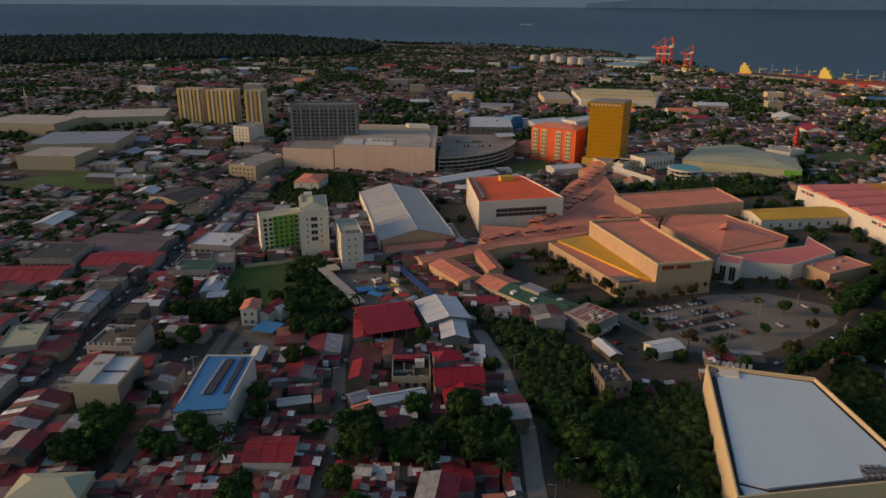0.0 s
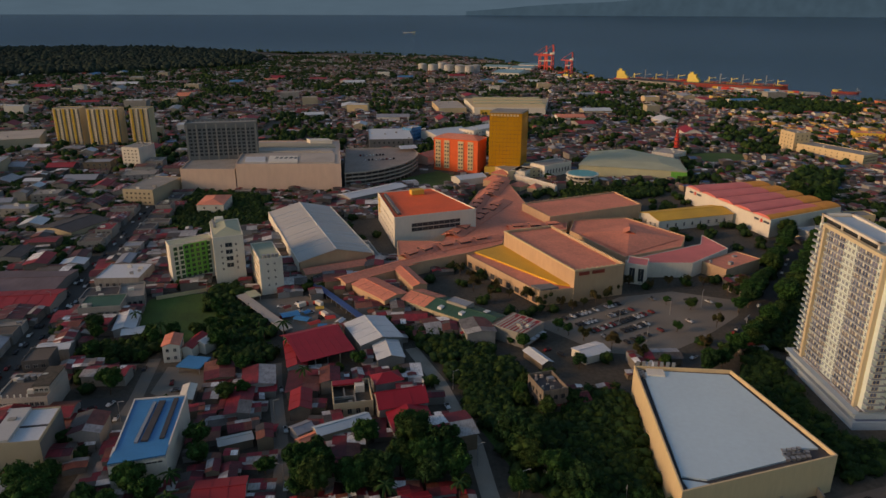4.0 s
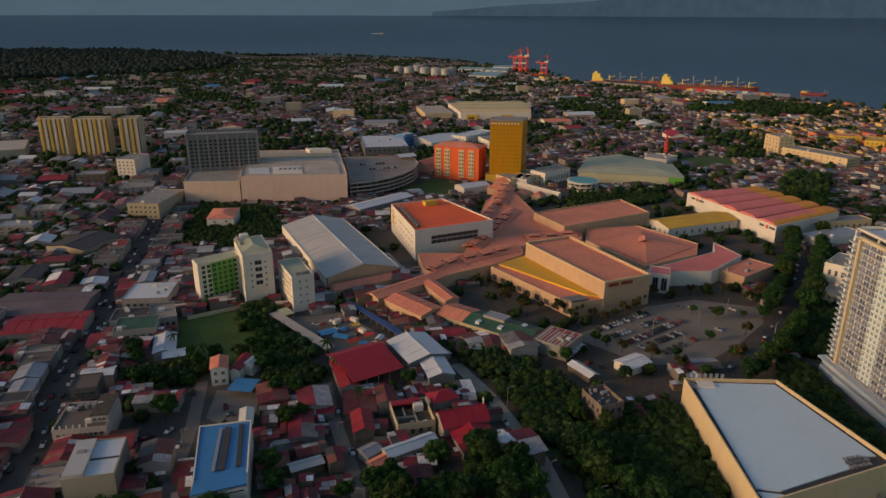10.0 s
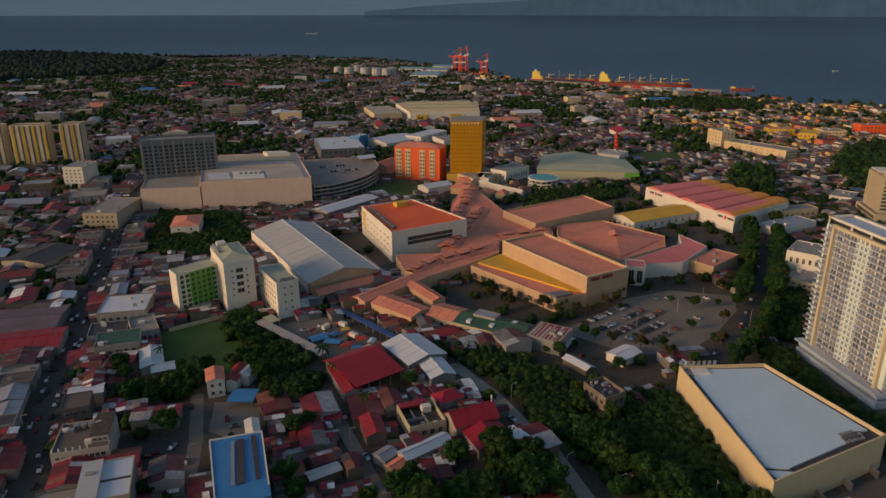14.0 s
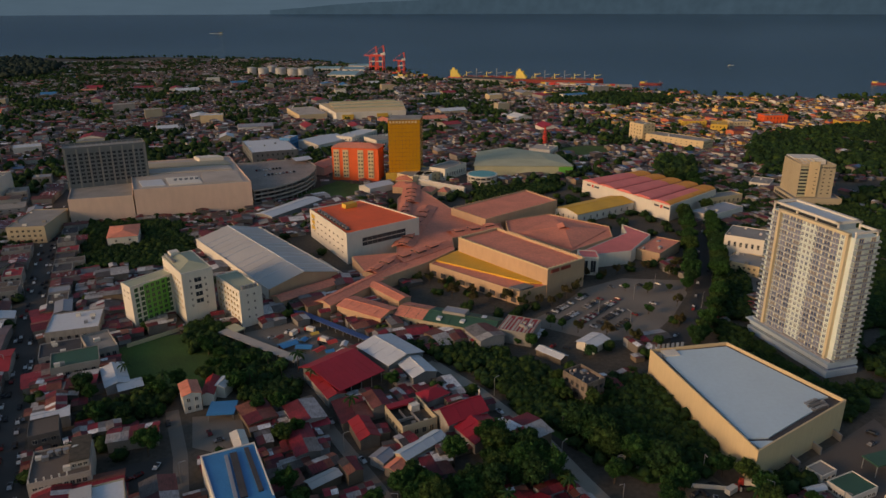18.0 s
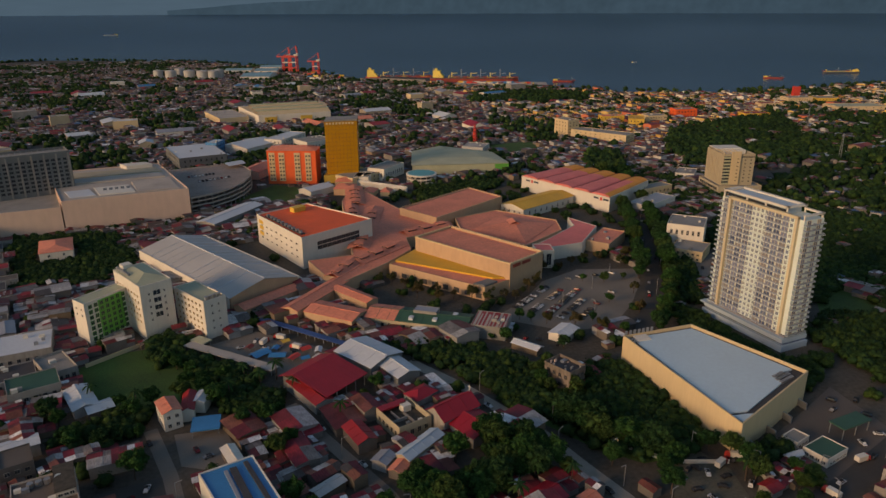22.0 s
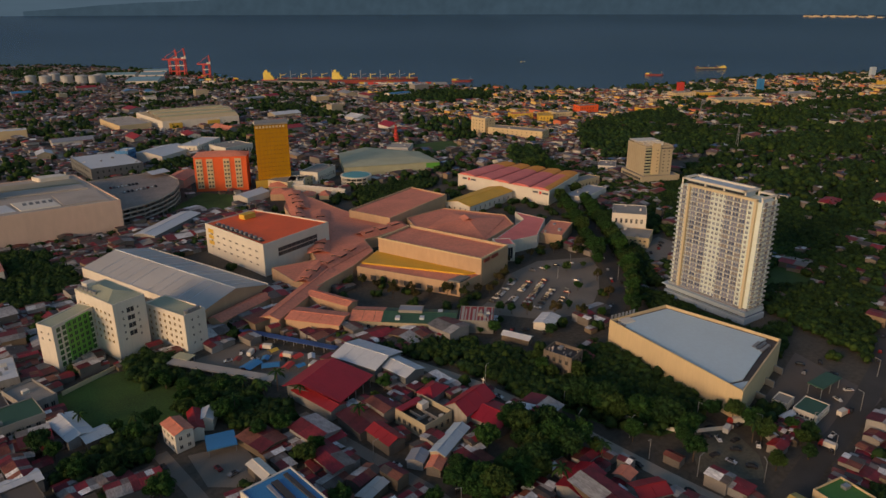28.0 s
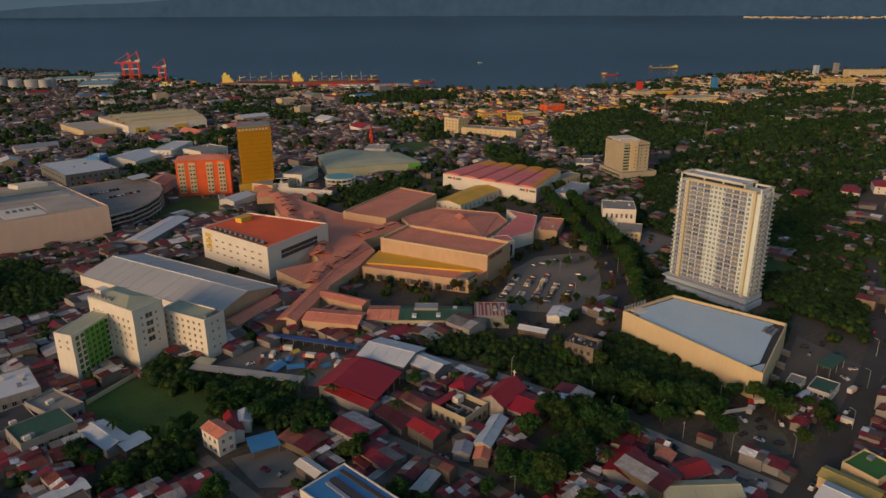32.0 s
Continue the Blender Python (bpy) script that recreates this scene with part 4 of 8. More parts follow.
b, loc = block("hotel_block", "dark grey slab hotel with a grid of windows", "hotel", GH, 55, GREYWALL, CONCRETE, 2.0)
gh = local(GH)[:3]
q = [to_local(p, *gh) for p in GH]
windows(b, q[0], q[1], 8, 14, 24.5, 3.3, 2.6, 1.9, frame_mat=GREYWALL, margin=0.03)
for i in range(8):
    x = q[0][0] + 1.2 + i * (q[1][0] - q[0][0] - 2.4) / 7
    bm = bmesh.new()
    box(bm, x - 0.6, x + 0.6, q[0][1] - 0.7, q[0][1] + 0.1, 20, 53.5)
    part("pilaster", bm, CONCRETE, b)
for i in range(16):
    x = q[0][0] + 2 + i * (q[1][0] - q[0][0] - 4) / 15
    bm = bmesh.new()
    bar(bm, (x, q[0][1] + 0.4, 55), (x, q[0][1] + 2.4, 57.4), 0.35)
    part("roof_strut", bm, METAL, b)

PG = [(-80, 608), (-62, 616), (-46, 630), (-33, 648), (-24, 670), (-20, 694), (-24, 718), (-32, 736), (-66, 731), (-99, 726)]
px0, py0, pyaw, pl = local(PG)
FOOT.append((ccw(PG), 2))
b = thing("parking_garage", "round-ended concrete parking garage with open decks", "garage", px0, py0, 0, pyaw)
for k in range(4):
    bm = bmesh.new()
    prism(bm, pl, 3.6 * k + 3.2, 3.6 * k + 3.6)
    part("deck", bm, GARAGEDECK, b)
    bm = bmesh.new()
    shell(bm, pl, 3.6 * k + 4.7, 3.6 * k + 3.5, 0.25, 3.6 * k + 3.3, False)
    part("parapet", bm, PALEDECK, b)
# added dark solid stands in for the shade between the open decks
bm = bmesh.new()
prism(bm, inset(pl, 6), 0, 14)
part("core", bm, DARKROOF, b)
pin = inset(pl, 0.8)
for k in range(len(pin)):
    a, c = Vector(pin[k]), Vector(pin[(k + 1) % len(pin)])
    for j in range(3):
        p = a.lerp(c, j / 3)
        bm = bmesh.new()
        bar(bm, (p.x, p.y, 0), (p.x, p.y, 14.2), 0.7)
        part("column", bm, CONCRETE, b)
bm = bmesh.new()
p = to_local((-34, 722), px0, py0, pyaw)
gable(bm, p[0] - 9, p[0] + 9, p[1] - 8, p[1] + 8, 18, 20)
part("ramp_roof", bm, MEMBRANE, b)

# gold tower in glass panels
GT = [(51, 680), (82, 676), (90, 700), (59, 704)]
gx, gy, gyaw, gl2 = local(GT)
FOOT.append((ccw(GT), 3))
b = thing("gold_tower", "slab tower clad in gold mirror glass panels", "tower", gx, gy, 0, gyaw)
bm = bmesh.new()
prism(bm, inset(gl2, 0.35), 0, 60.5)
part("core", bm, DARKROOF, b)
bm = bmesh.new()
prism(bm, inset(gl2, -0.15), 60.2, 61.4)
part("roof_edge", bm, CONCRETE, b)
pane = {}
rng = random.Random(3)
for k in range(4):
    a, c = Vector(gl2[k]), Vector(gl2[(k + 1) % 4])
    n = 9 if k % 2 == 0 else 6
    w = (c - a).length / n
    ya = math.degrees(math.atan2((c - a).y, (c - a).x))
    if k not in pane:
        bm = bmesh.new()
        box(bm, -w / 2 + 0.06, w / 2 - 0.06, -0.1, 0.25, 0.06, 3.86)
        me = bpy.data.meshes.new("glass_panel")
        bm.to_mesh(me), bm.free(), me.materials.append(GOLDGLASS)
        pane[k] = me
    for i in range(n if k in (0, 1, 3) else 0):
        p = a.lerp(c, (i + 0.5) / n)
        for f in range(13):
            inst("glass_panel", pane[k], b, pose(p.x, p.y, 8 + f * 4.0, rng.uniform(-0.5, 0.5), 0, ya + rng.uniform(-0.5, 0.5)))
bm = bmesh.new()
prism(bm, inset(gl2, -3.0), 0, 7.6)
part("podium", bm, YELLOWPAINT, b)
for i in range(9):
    p = Vector(gl2[0]).lerp(Vector(gl2[1]), (i + 0.7) / 10)
    bm = bmesh.new()
    box(bm, p.x - 1.0, p.x + 1.0, p.y - 0.6, p.y - 0.4, 57.2, 59.2)
    part("sign_bar", bm, CREAM, b)

OB = [(-4, 697), (40, 678), (49, 700), (4, 718)]
b, loc = block("apartment_block", "bright orange apartment block with cream window bays", "building", OB, 33, ORANGEPAINT, BROWNROOF, 0.2)
ob = local(OB)[:3]
q = [to_local(p, *ob) for p in OB]
for i, x in enumerate((0.1, 0.3, 0.62, 0.84)):
    a = Vector(q[0]).lerp(Vector(q[1]), x)
    bm = bmesh.new()
    box(bm, a.x - 2.9, a.x + 2.9, a.y - 0.5, a.y + 0.1, 3, 31)
    part("window_bay", bm, CREAM, b)
    for f in range(7):
        for dx in (-1.4, 1.4):
            inst("window", window_mesh(1.6, 1.7, None, CREAM), b, pose(a.x + dx, a.y - 0.5, 4.2 + 3.8 * f))
windows(b, q[3], q[0], 7, 4, 4.2, 3.8, 1.6, 1.7, frame_mat=YELLOWPAINT)
bm = bmesh.new()
hip(bm, q[0][0], q[1][0], q[0][1], q[2][1], 33.0, 36.5, 0.8)
part("roof_hip", bm, BROWNROOF, b)

# the mall: tan blocks, brown roofs
BM_ = [(55, 430), (90.5, 359.5), (120, 372), (86.5, 444)]
b, loc = block("mall_block", "tan windowless mall block with a brown roof", "mall", BM_, 18.7, BROWNWALL, BROWNROOF, 1.4, 0.7)
q = [to_local(p, *local(BM_)[:3]) for p in BM_]
bm = bmesh.new()
shell(bm, inset(loc, -0.25), 18.95, 17.1, 0.8, 18.2)
part("cornice", bm, CREAM, b)
for k in range(4):
    a, c = Vector(loc[k]), Vector(loc[(k + 1) % 4])
    n = int((c - a).length / 3.2)
    for i in range(n):
        p = a.lerp(c, (i + 0.5) / n) * 0.985
        bm = bmesh.new()
        box(bm, p.x - 0.3, p.x + 0.3, p.y - 0.3, p.y + 0.3, 18.5, 19.4)
        part("parapet_cap", bm, CREAM, b)
sg = [to_local(p, *local(BM_)[:3]) for p in ((93, 360.2), (99, 362.7), (101, 363.6), (108, 366.5))]
for a, c in ((sg[0], sg[1]), (sg[2], sg[3])):
    d = (Vector(c) - Vector(a)).normalized()
    o = Vector((d.y, -d.x)) * 0.3
    bm = bmesh.new()
    prism(bm, ccw([tuple(Vector(a) + o), tuple(Vector(c) + o), tuple(Vector(c) - o), tuple(Vector(a) - o)]), 15.6, 17.4)
    part("sign_bar", bm, HULLRED, b)
AN = [(31, 413), (71, 353.5), (91, 360), (56, 434)]
b, loc = block("mall_block", "low mall wing with a yellow roof behind a tan wall", "mall", AN, 8.6, BROWNWALL, BROWNROOF, 0.8)
bm = bmesh.new()
an = local(AN)[:3]
prism(bm, ccw([to_local(p, *an) for p in ((36, 417), (47, 405), (82, 365), (89.3, 362.8), (55, 432))]), 7.9, 9.0)
part("yellow_roof", bm, YELLOWROOF, b)
bm = bmesh.new()
prism(bm, ccw([to_local(p, *an) for p in ((67, 361), (71.5, 355), (82, 358.8), (78, 364))]), 8.2, 9.3)
part("plant_deck", bm, GREYWALL, b)
q = [to_local(p, *an) for p in AN]
for i in range(9):
    a = Vector(q[0]).lerp(Vector(q[1]), (i + 0.5) / 9)
    d = (Vector(q[1]) - Vector(q[0])).normalized()
    # uncut wall; dark slab coloured as an arcade's inner shade
    bm = bmesh.new()
    o = Vector((d.y, -d.x)) * 0.15
    prism(bm, ccw([tuple(a + d * 2 + o), tuple(a - d * 2 + o), tuple(a - d * 2 - o), tuple(a + d * 2 - o)]), 1.0, 4.2)
    part("arcade_opening", bm, DARKROOF, b)
B2 = [(73, 518), (90, 481), (164, 519), (151, 558)]
b, loc = block("mall_block", "mall block with a faded brown roof and parapet posts", "mall", B2, 14, BROWNWALL, BROWNROOF, 1.0, 0.6)
for k in range(4):
    a, c = Vector(loc[k]), Vector(loc[(k + 1) % 4])
    n = int((c - a).length / 4)
    for i in range(n):
        p = a.lerp(c, (i + 0.5) / n) * 0.985
        bm = bmesh.new()
        box(bm, p.x - 0.3, p.x + 0.3, p.y - 0.3, p.y + 0.3, 13.8, 14.5)
        part("parapet_cap", bm, BROWNWALL, b)
CT = [(109, 490), (102, 463), (129, 410), (170, 432), (179, 455), (148, 498)]
b, loc = block("mall_block", "low mall block with a broad hipped brown roof", "mall", CT, 9.6, BROWNWALL, BROWNROOF, 0.8)
ct = local(CT)[:3]
pq = [to_local(p, *ct) for p in ((109.4, 458.3), (131.5, 415.2), (173.3, 448.2), (147.4, 485.2))]
bm = bmesh.new()
lo = [bm.verts.new((*p, 9.2)) for p in pq]
cen = Vector((sum(p[0] for p in pq) / 4, sum(p[1] for p in pq) / 4))
hi = [bm.verts.new((*(cen + (Vector(p) - cen) * 0.2), 13.2)) for p in pq]
for i in range(4):
    bm.faces.new((lo[i], lo[(i + 1) % 4], hi[(i + 1) % 4], hi[i]))
bm.faces.new(hi), bm.faces.new(lo[::-1])
part("roof_hip", bm, BROWNROOF, b)
bm = bmesh.new()
gable(bm, cen.x - 5, cen.x + 5, cen.y - 4, cen.y + 4, 13.2, 15.2, 0.3)
part("skylight", bm, BROWNROOF, b)
LOWB = [(14, 440), (40, 576), (64, 631), (77, 541), (90, 497), (104, 489), (101, 470), (59, 461), (54, 436), (30, 416), (-2, 396), (-12, 412), (-16, 440)]
b, loc = block("mall_gallery", "sprawling low mall gallery with brown roofs", "mall", LOWB, 8.2, BROWNWALL, BROWNROOF, 0.3)
lw = local(LOWB)[:3]
rng = random.Random(9)
for (x0, y0), (x1, y1), wd in (((12, 425), (52, 450), 13), ((20, 450), (60, 545), 15), ((60, 470), (98, 480), 12), ((48, 560), (62, 620), 16), ((30, 490), (44, 560), 11), ((-8, 405), (14, 432), 12)):
    p, r2 = Vector(to_local((x0, y0), *lw)), Vector(to_local((x1, y1), *lw))
    ln, ya = (r2 - p).length, math.degrees(math.atan2((r2 - p).y, (r2 - p).x))
    bm = bmesh.new()
    gable(bm, 0, ln, -wd / 2, wd / 2, 8.3, 10.6, 0.2)
    rp = part("roof_pitch", bm, BROWNROOF, b)
    rp.matrix_basis = pose(p.x, p.y, 0, 0, 0, ya)
    for i in range(int(ln // 13)):      # raised roof steps over clerestory bands painted dark as shadow gaps
        x0, hw = 2.5 + i * 13, wd * (0.30 if i % 2 else 0.22)
        bm = bmesh.new()
        box(bm, x0 + 0.2, x0 + 7.8, -hw + 0.2, hw - 0.2, 9.0, 10.75)
        v = part("clerestory", bm, DARKROOF, b)
        v.matrix_basis = pose(p.x, p.y, 0, 0, 0, ya)
        bm = bmesh.new()
        gable(bm, x0, x0 + 8, -hw, hw, 10.8, 11.3, 0.25)
        v = part("roof_step", bm, BROWNROOF, b)
        v.matrix_basis = pose(p.x, p.y, 0, 0, 0, ya)
EN = [(126, 390.5), (137, 386.5), (141, 399), (130, 404)]
b, loc = block("mall_entrance", "white portal block with a tall recessed entrance", "mall", EN, 12.5, WHITE, PINKROOF, 0.5)
q = [to_local(p, *local(EN)[:3]) for p in EN]
windows(b, q[0], q[1], 1, 2, 2, 1, 3.2, 8, frame_mat=WHITE)
PS = [(128, 404), (141, 400), (168, 401), (199, 430), (191, 458), (184, 438)]
block("mall_wing", "mall wing with a faded pink roof", "mall", PS, 9.5, WHITE, PINKROOF, 0.3)

# red striped hall in folded roof bays
RH = [(247, 483), (315, 521), (283, 603), (216, 582)]
rx, ry, ryaw, rl = local(RH)
FOOT.append((ccw(RH), 3))
b = thing("striped_roof_hall", "large white hall with red and orange folded roof bays", "hall", rx, ry, 0, ryaw)
bm = bmesh.new()
shell(bm, rl, 13.5, 12.5, 0.5)
part("wall", bm, WHITE, b)
nb = 5
for i in range(nb):      # low barrel bays, their far ends and the south edge painted orange
    ends = [[Vector(rl[k]).lerp(Vector(rl[m]), (i + f) / nb) for f in (0, 0.1, 0.3, 0.62, 0.85, 0.995)] for k, m in ((0, 3), (1, 2))]
    zs = (13.1, 14.5, 15.2, 15.2, 14.5, 13.2)
    for u0, u1 in ((0, 0.74), (0.745, 1)):
        bm = bmesh.new()
        top = [[bm.verts.new((*a.lerp(c, u), z)) for a, c, z in zip(ends[0], ends[1], zs)] for u in (u0, u1)]
        low = [[bm.verts.new((v.co.x, v.co.y, 13.0)) for v in row] for row in top]
        for k in range(5):
            bm.faces.new((top[0][k], top[0][k + 1], top[1][k + 1], top[1][k])).material_index = 1 if (u0 > 0 or (i == 0 and k < 2)) else 0
            bm.faces.new((low[0][k + 1], low[0][k], low[1][k], low[1][k + 1]))
            for r in (0, 1):
                bm.faces.new((top[r][k], top[r][k + 1], low[r][k + 1], low[r][k])).material_index = 1 if u0 > 0 else 0
        for k in (0, 5):
            bm.faces.new((top[0][k], top[1][k], low[1][k], low[0][k]))
        part("roof_bay", bm, [PINKROOF, STRIPE], b)
for i in range(1, nb):      # dark red bars added along the valleys to draw the lines between bays
    p, q2 = Vector(rl[0]).lerp(Vector(rl[3]), i / nb), Vector(rl[1]).lerp(Vector(rl[2]), i / nb)
    bm = bmesh.new()
    bar(bm, (*p, 13.35), (*q2, 13.35), 0.7)
    part("gutter", bm, HULLRED, b)
for f0 in (0.08, 0.86):      # sign on the west wall: plain bars round a disc
    for k, (w0, h0, mm) in enumerate(((5, 1.6, HULLDARK), (2.2, 2.6, CRANERED), (6, 1.6, HULLDARK))):
        p, q2 = Vector(rl[0]), Vector(rl[3])
        d = (q2 - p).normalized()
        o = p.lerp(q2, f0) + d * (6 - 5.2 * k)
        bm = bmesh.new()
        n2 = Vector((-d.y, d.x)) * 0.2
        prism(bm, ccw([tuple(o - d * w0 / 2 - n2), tuple(o + d * w0 / 2 - n2), tuple(o + d * w0 / 2 + n2), tuple(o - d * w0 / 2 + n2)]), 10.4 - h0 / 2, 10.4 + h0 / 2)
        part("sign_bar", bm, mm, b)

# yellow and white apartment towers
for i, (x0, x1, y0) in enumerate(((-457, -427, 803), (-417, -380, 803), (-368, -346, 808))):
    b, loc = block("apartment_tower", "yellow and white banded apartment tower", "tower", [(x0, y0), (x1, y0 + 3), (x1 - 1.5, y0 + 21), (x0 - 1.5, y0 + 18)], 44, CREAM, CONCRETE, 1.0)
    n = int((x1 - x0) // 5)
    for k in range(n):
        x = loc[0][0] + (k + 0.5) * (loc[1][0] - loc[0][0]) / n
        bm = bmesh.new()
        box(bm, x - 1.1, x + 1.1, loc[0][1] - 0.8, loc[0][1] + 0.1, 2, 43)
        part("balcony_bay", bm, YELLOWPAINT if k % 2 == 0 else WHITE, b)
        # dark strip set on the wall, coloured as a shaded recess
        bm = bmesh.new()
        box(bm, x + 1.5, x + 2.6, loc[0][1] - 0.25, loc[0][1] + 0.1, 2, 43)
        part("window_slot", bm, GREYWALL, b)
        for f in range(14):
            bm = bmesh.new()
            box(bm, x - 1.3, x + 1.3, loc[0][1] - 1.2, loc[0][1] - 0.75, 2.6 + 2.9 * f, 3.7 + 2.9 * f)
            part("balcony", bm, CREAM if k % 2 else YELLOWPAINT, b)
OT = [(379, 498), (407, 489), (418, 523), (390, 532)]
b, loc = block("office_tower", "beige slab office tower with a pale rib and a roof canopy", "tower", OT, 37, BEIGE, CONCRETE, 3.5, 1.2)
x0, x1, y0, y1 = loc[0][0], loc[1][0], loc[0][1], loc[3][1]
for rx0, rx1, mm, nm, zt, out in ((x0 + 0.3, x0 + 6.6, GLASS, "glass_bay", 35, 0.5), (x0 + 7.0, x0 + 15.5, CREAM, "rib", 39.4, 1.4)):
    bm = bmesh.new()
    box(bm, rx0, rx1, y0 - out, y0 + 0.1, 9, zt)
    part(nm, bm, mm, b)
for f in range(9):      # spandrels across the glass bay
    bm = bmesh.new()
    box(bm, x0 + 0.2, x0 + 6.8, y0 - 0.7, y0 - 0.45, 9 + 3.0 * f, 10.5 + 3.0 * f)
    part("spandrel", bm, PALEROOF, b)
windows(b, (x0 + 10.5, y0 - 1.4), (x0 + 15, y0 - 1.4), 7, 1, 12, 3.4, 1.6, 0.8, frame_mat=CREAM)
windows(b, (x0 + 17, y0), (x1, y0), 7, 2, 11, 3.3, 1.6, 1.0, frame_mat=BEIGE)
for k in range(8):
    bm = bmesh.new()
    box(bm, x0 + 17.4 + 1.5 * k, x0 + 18.5 + 1.5 * k, y0 - 0.12, y0 + 0.1, 33.6, 34.8)
    part("sign_bar", bm, DARKROOF, b)
for k in range(9):      # fins down the long side
    bm = bmesh.new()
    box(bm, x0 - 0.35, x0 + 0.1, y0 + 3.5 + 3.6 * k, y0 + 3.9 + 3.6 * k, 9, 36.8)
    part("fin", bm, BEIGE, b)
bm = bmesh.new()
box(bm, x0 + 5, x1 - 3, y0 + 13, y1 - 3, 33, 38)
box(bm, x0 + 1, x1 - 4, y0 + 18, y1 - 0.6, 38, 38.8)
part("crown", bm, WHITE, b)
for k in range(4):
    bm = bmesh.new()
    bar(bm, (x0 + 2 + k * 4.5, y0 + 0.6, 36.8), (x0 + 2 + k * 4.5, y0 + 18.5, 38.4), 0.5)
    part("roof_beam", bm, CREAM, b)
b, loc = block("office_podium", "low beige podium under the office tower", "building", [(373, 494), (412, 481.5), (425, 522), (386, 534.5)], 8.5, BEIGE, CONCRETE, 0.8)
windows(b, loc[3], loc[0], 1, 9, 4.2, 3, 3.2, 2.2, frame_mat=GREYWALL)
windows(b, loc[0], loc[1], 1, 8, 1.0, 3, 2.6, 2.4, frame_mat=BEIGE)

b, loc = block("long_warehouse", "long warehouse with pale ridged roofs and a yellow front", "warehouse", [(39, 1088), (149, 1090), (165, 1208), (22, 1205)], 12, WHITE, CREAM, 0.3)
for x0 in (-40, 14):
    bm = bmesh.new()
    box(bm, loc[0][0] + 58 + x0 - 9, loc[0][0] + 58 + x0 + 9, loc[0][1] - 1.2, loc[0][1] + 0.1, 0, 8.5)
    part("yellow_front", bm, YELLOWPAINT, b)
for k in range(3):
    bm = bmesh.new()
    gable(bm, loc[0][0], loc[1][0], loc[0][1] + 2 + 37 * k, loc[0][1] + 37 + 37 * k, 12, 16, 0.4)
    part("roof_pitch", bm, CREAM, b)
    bm = bmesh.new()
    box(bm, loc[0][0] - 0.5, loc[1][0] + 0.5, loc[0][1] + 17 + 37 * k, loc[0][1] + 22 + 37 * k, 15.4, 17.2)
    part("ridge_vent", bm, PALEROOF, b)
b, loc = block("sports_hall", "arena with a broad pale green roof", "hall", [(140, 679), (238, 654), (246, 712), (205, 767), (165, 750)], 10, PALEROOF, PALEROOF, 0.3)
bm = bmesh.new()
lo = [bm.verts.new((*p, 10.0)) for p in inset(loc, -1)]
hi = [bm.verts.new((p[0] * 0.55, p[1] * 0.55, 12.6)) for p in loc]
for i in range(5):
    bm.faces.new((lo[i], lo[(i + 1) % 5], hi[(i + 1) % 5], hi[i]))
bm.faces.new(hi)
part("roof_dome", bm, PALEROOF, b)
bm = bmesh.new()
box(bm, loc[1][0] - 14, loc[1][0] + 0.6, loc[1][1] - 0.6, loc[1][1] + 22, 0, 9)
part("green_front", bm, GREENPAINT, b)

b = thing("round_pavilion", "round white pavilion with a blue-green roof", "building", 139, 649, 0)
FOOT.append(([(122, 632), (156, 632), (156, 667), (122, 667)], 1))
for z0, z1, r, mm, nm in ((0, 1.2, 15, WHITE, "base"), (3.6, 4.4, 15, WHITE, "deck"), (7.4, 8.6, 15.4, WHITE, "roof_edge"), (0, 8.4, 11, GLASS, "glazing"), (8.5, 8.9, 13.5, TEAL, "roof")):
    bm = bmesh.new()
    bmesh.ops.create_cone(bm, cap_ends=True, segments=28, radius1=r, radius2=r, depth=z1 - z0, matrix=pose(0, 0, (z0 + z1) / 2))
    part(nm, bm, mm, b)
for k in range(16):
    a = k * math.pi / 8
    bm = bmesh.new()
    bar(bm, (14 * math.cos(a), 14 * math.sin(a), 0), (14 * math.cos(a), 14 * math.sin(a), 7.6), 0.6)
    part("column", bm, WHITE, b)

b = thing("pagoda_tower", "slender bright red tower with stacked roofs", "tower", 276, 824)
for i in range(5):
    bm = bmesh.new()
    r = 4.2 - 0.7 * i
    bmesh.ops.create_cone(bm, cap_ends=True, segments=8, radius1=r, radius2=r * 0.9, depth=4.4, matrix=pose(0, 0, 2.2 + 4.6 * i))
    part("storey", bm, CRANERED, b)
    bm = bmesh.new()
    bmesh.ops.create_cone(bm, cap_ends=True, segments=8, radius1=r + 1.0, radius2=r * 0.7, depth=0.9, matrix=pose(0, 0, 4.6 + 4.6 * i))
    part("eave", bm, HULLRED, b)

# ---- other buildings, street by street ----
b = flat("shop_building", "tan three-storey building with a pale grey stepped roof", "building", -126.0, 209.4, 12, 16.8, 22.1, 13, BEIGE, MEMBRANE, 0, 0, 0.5)
bm = bmesh.new()
box(bm, -8.1, -1.5, -10.7, 10.7, 12.4, 13.9)
part("raised_roof", bm, SILVERROOF, b)
bm = bmesh.new()
box(bm, -1.4, 8.1, -1.3, -0.6, 12.4, 12.9)
part("roof_joint", bm, DARKROOF, b)
# dark sheet over the east wall paints in its shade
bm = bmesh.new()
box(bm, 8.41, 8.6, -10.9, 10.9, 0, 11.8)
part("side_cladding", bm, GREYWALL, b)
b = flat("office_building", "weathered cream building with an open roof terrace", "building", -145.4, 243.5, 9, 20.0, 20.4, 9, PALEDECK, DECKGREY, 2, 9, 0.7)
bm = bmesh.new()
box(bm, 3.5, 9.6, -6, 9.8, 8.2, 11.4)
part("penthouse", bm, PALEDECK, b)
bm = bmesh.new()
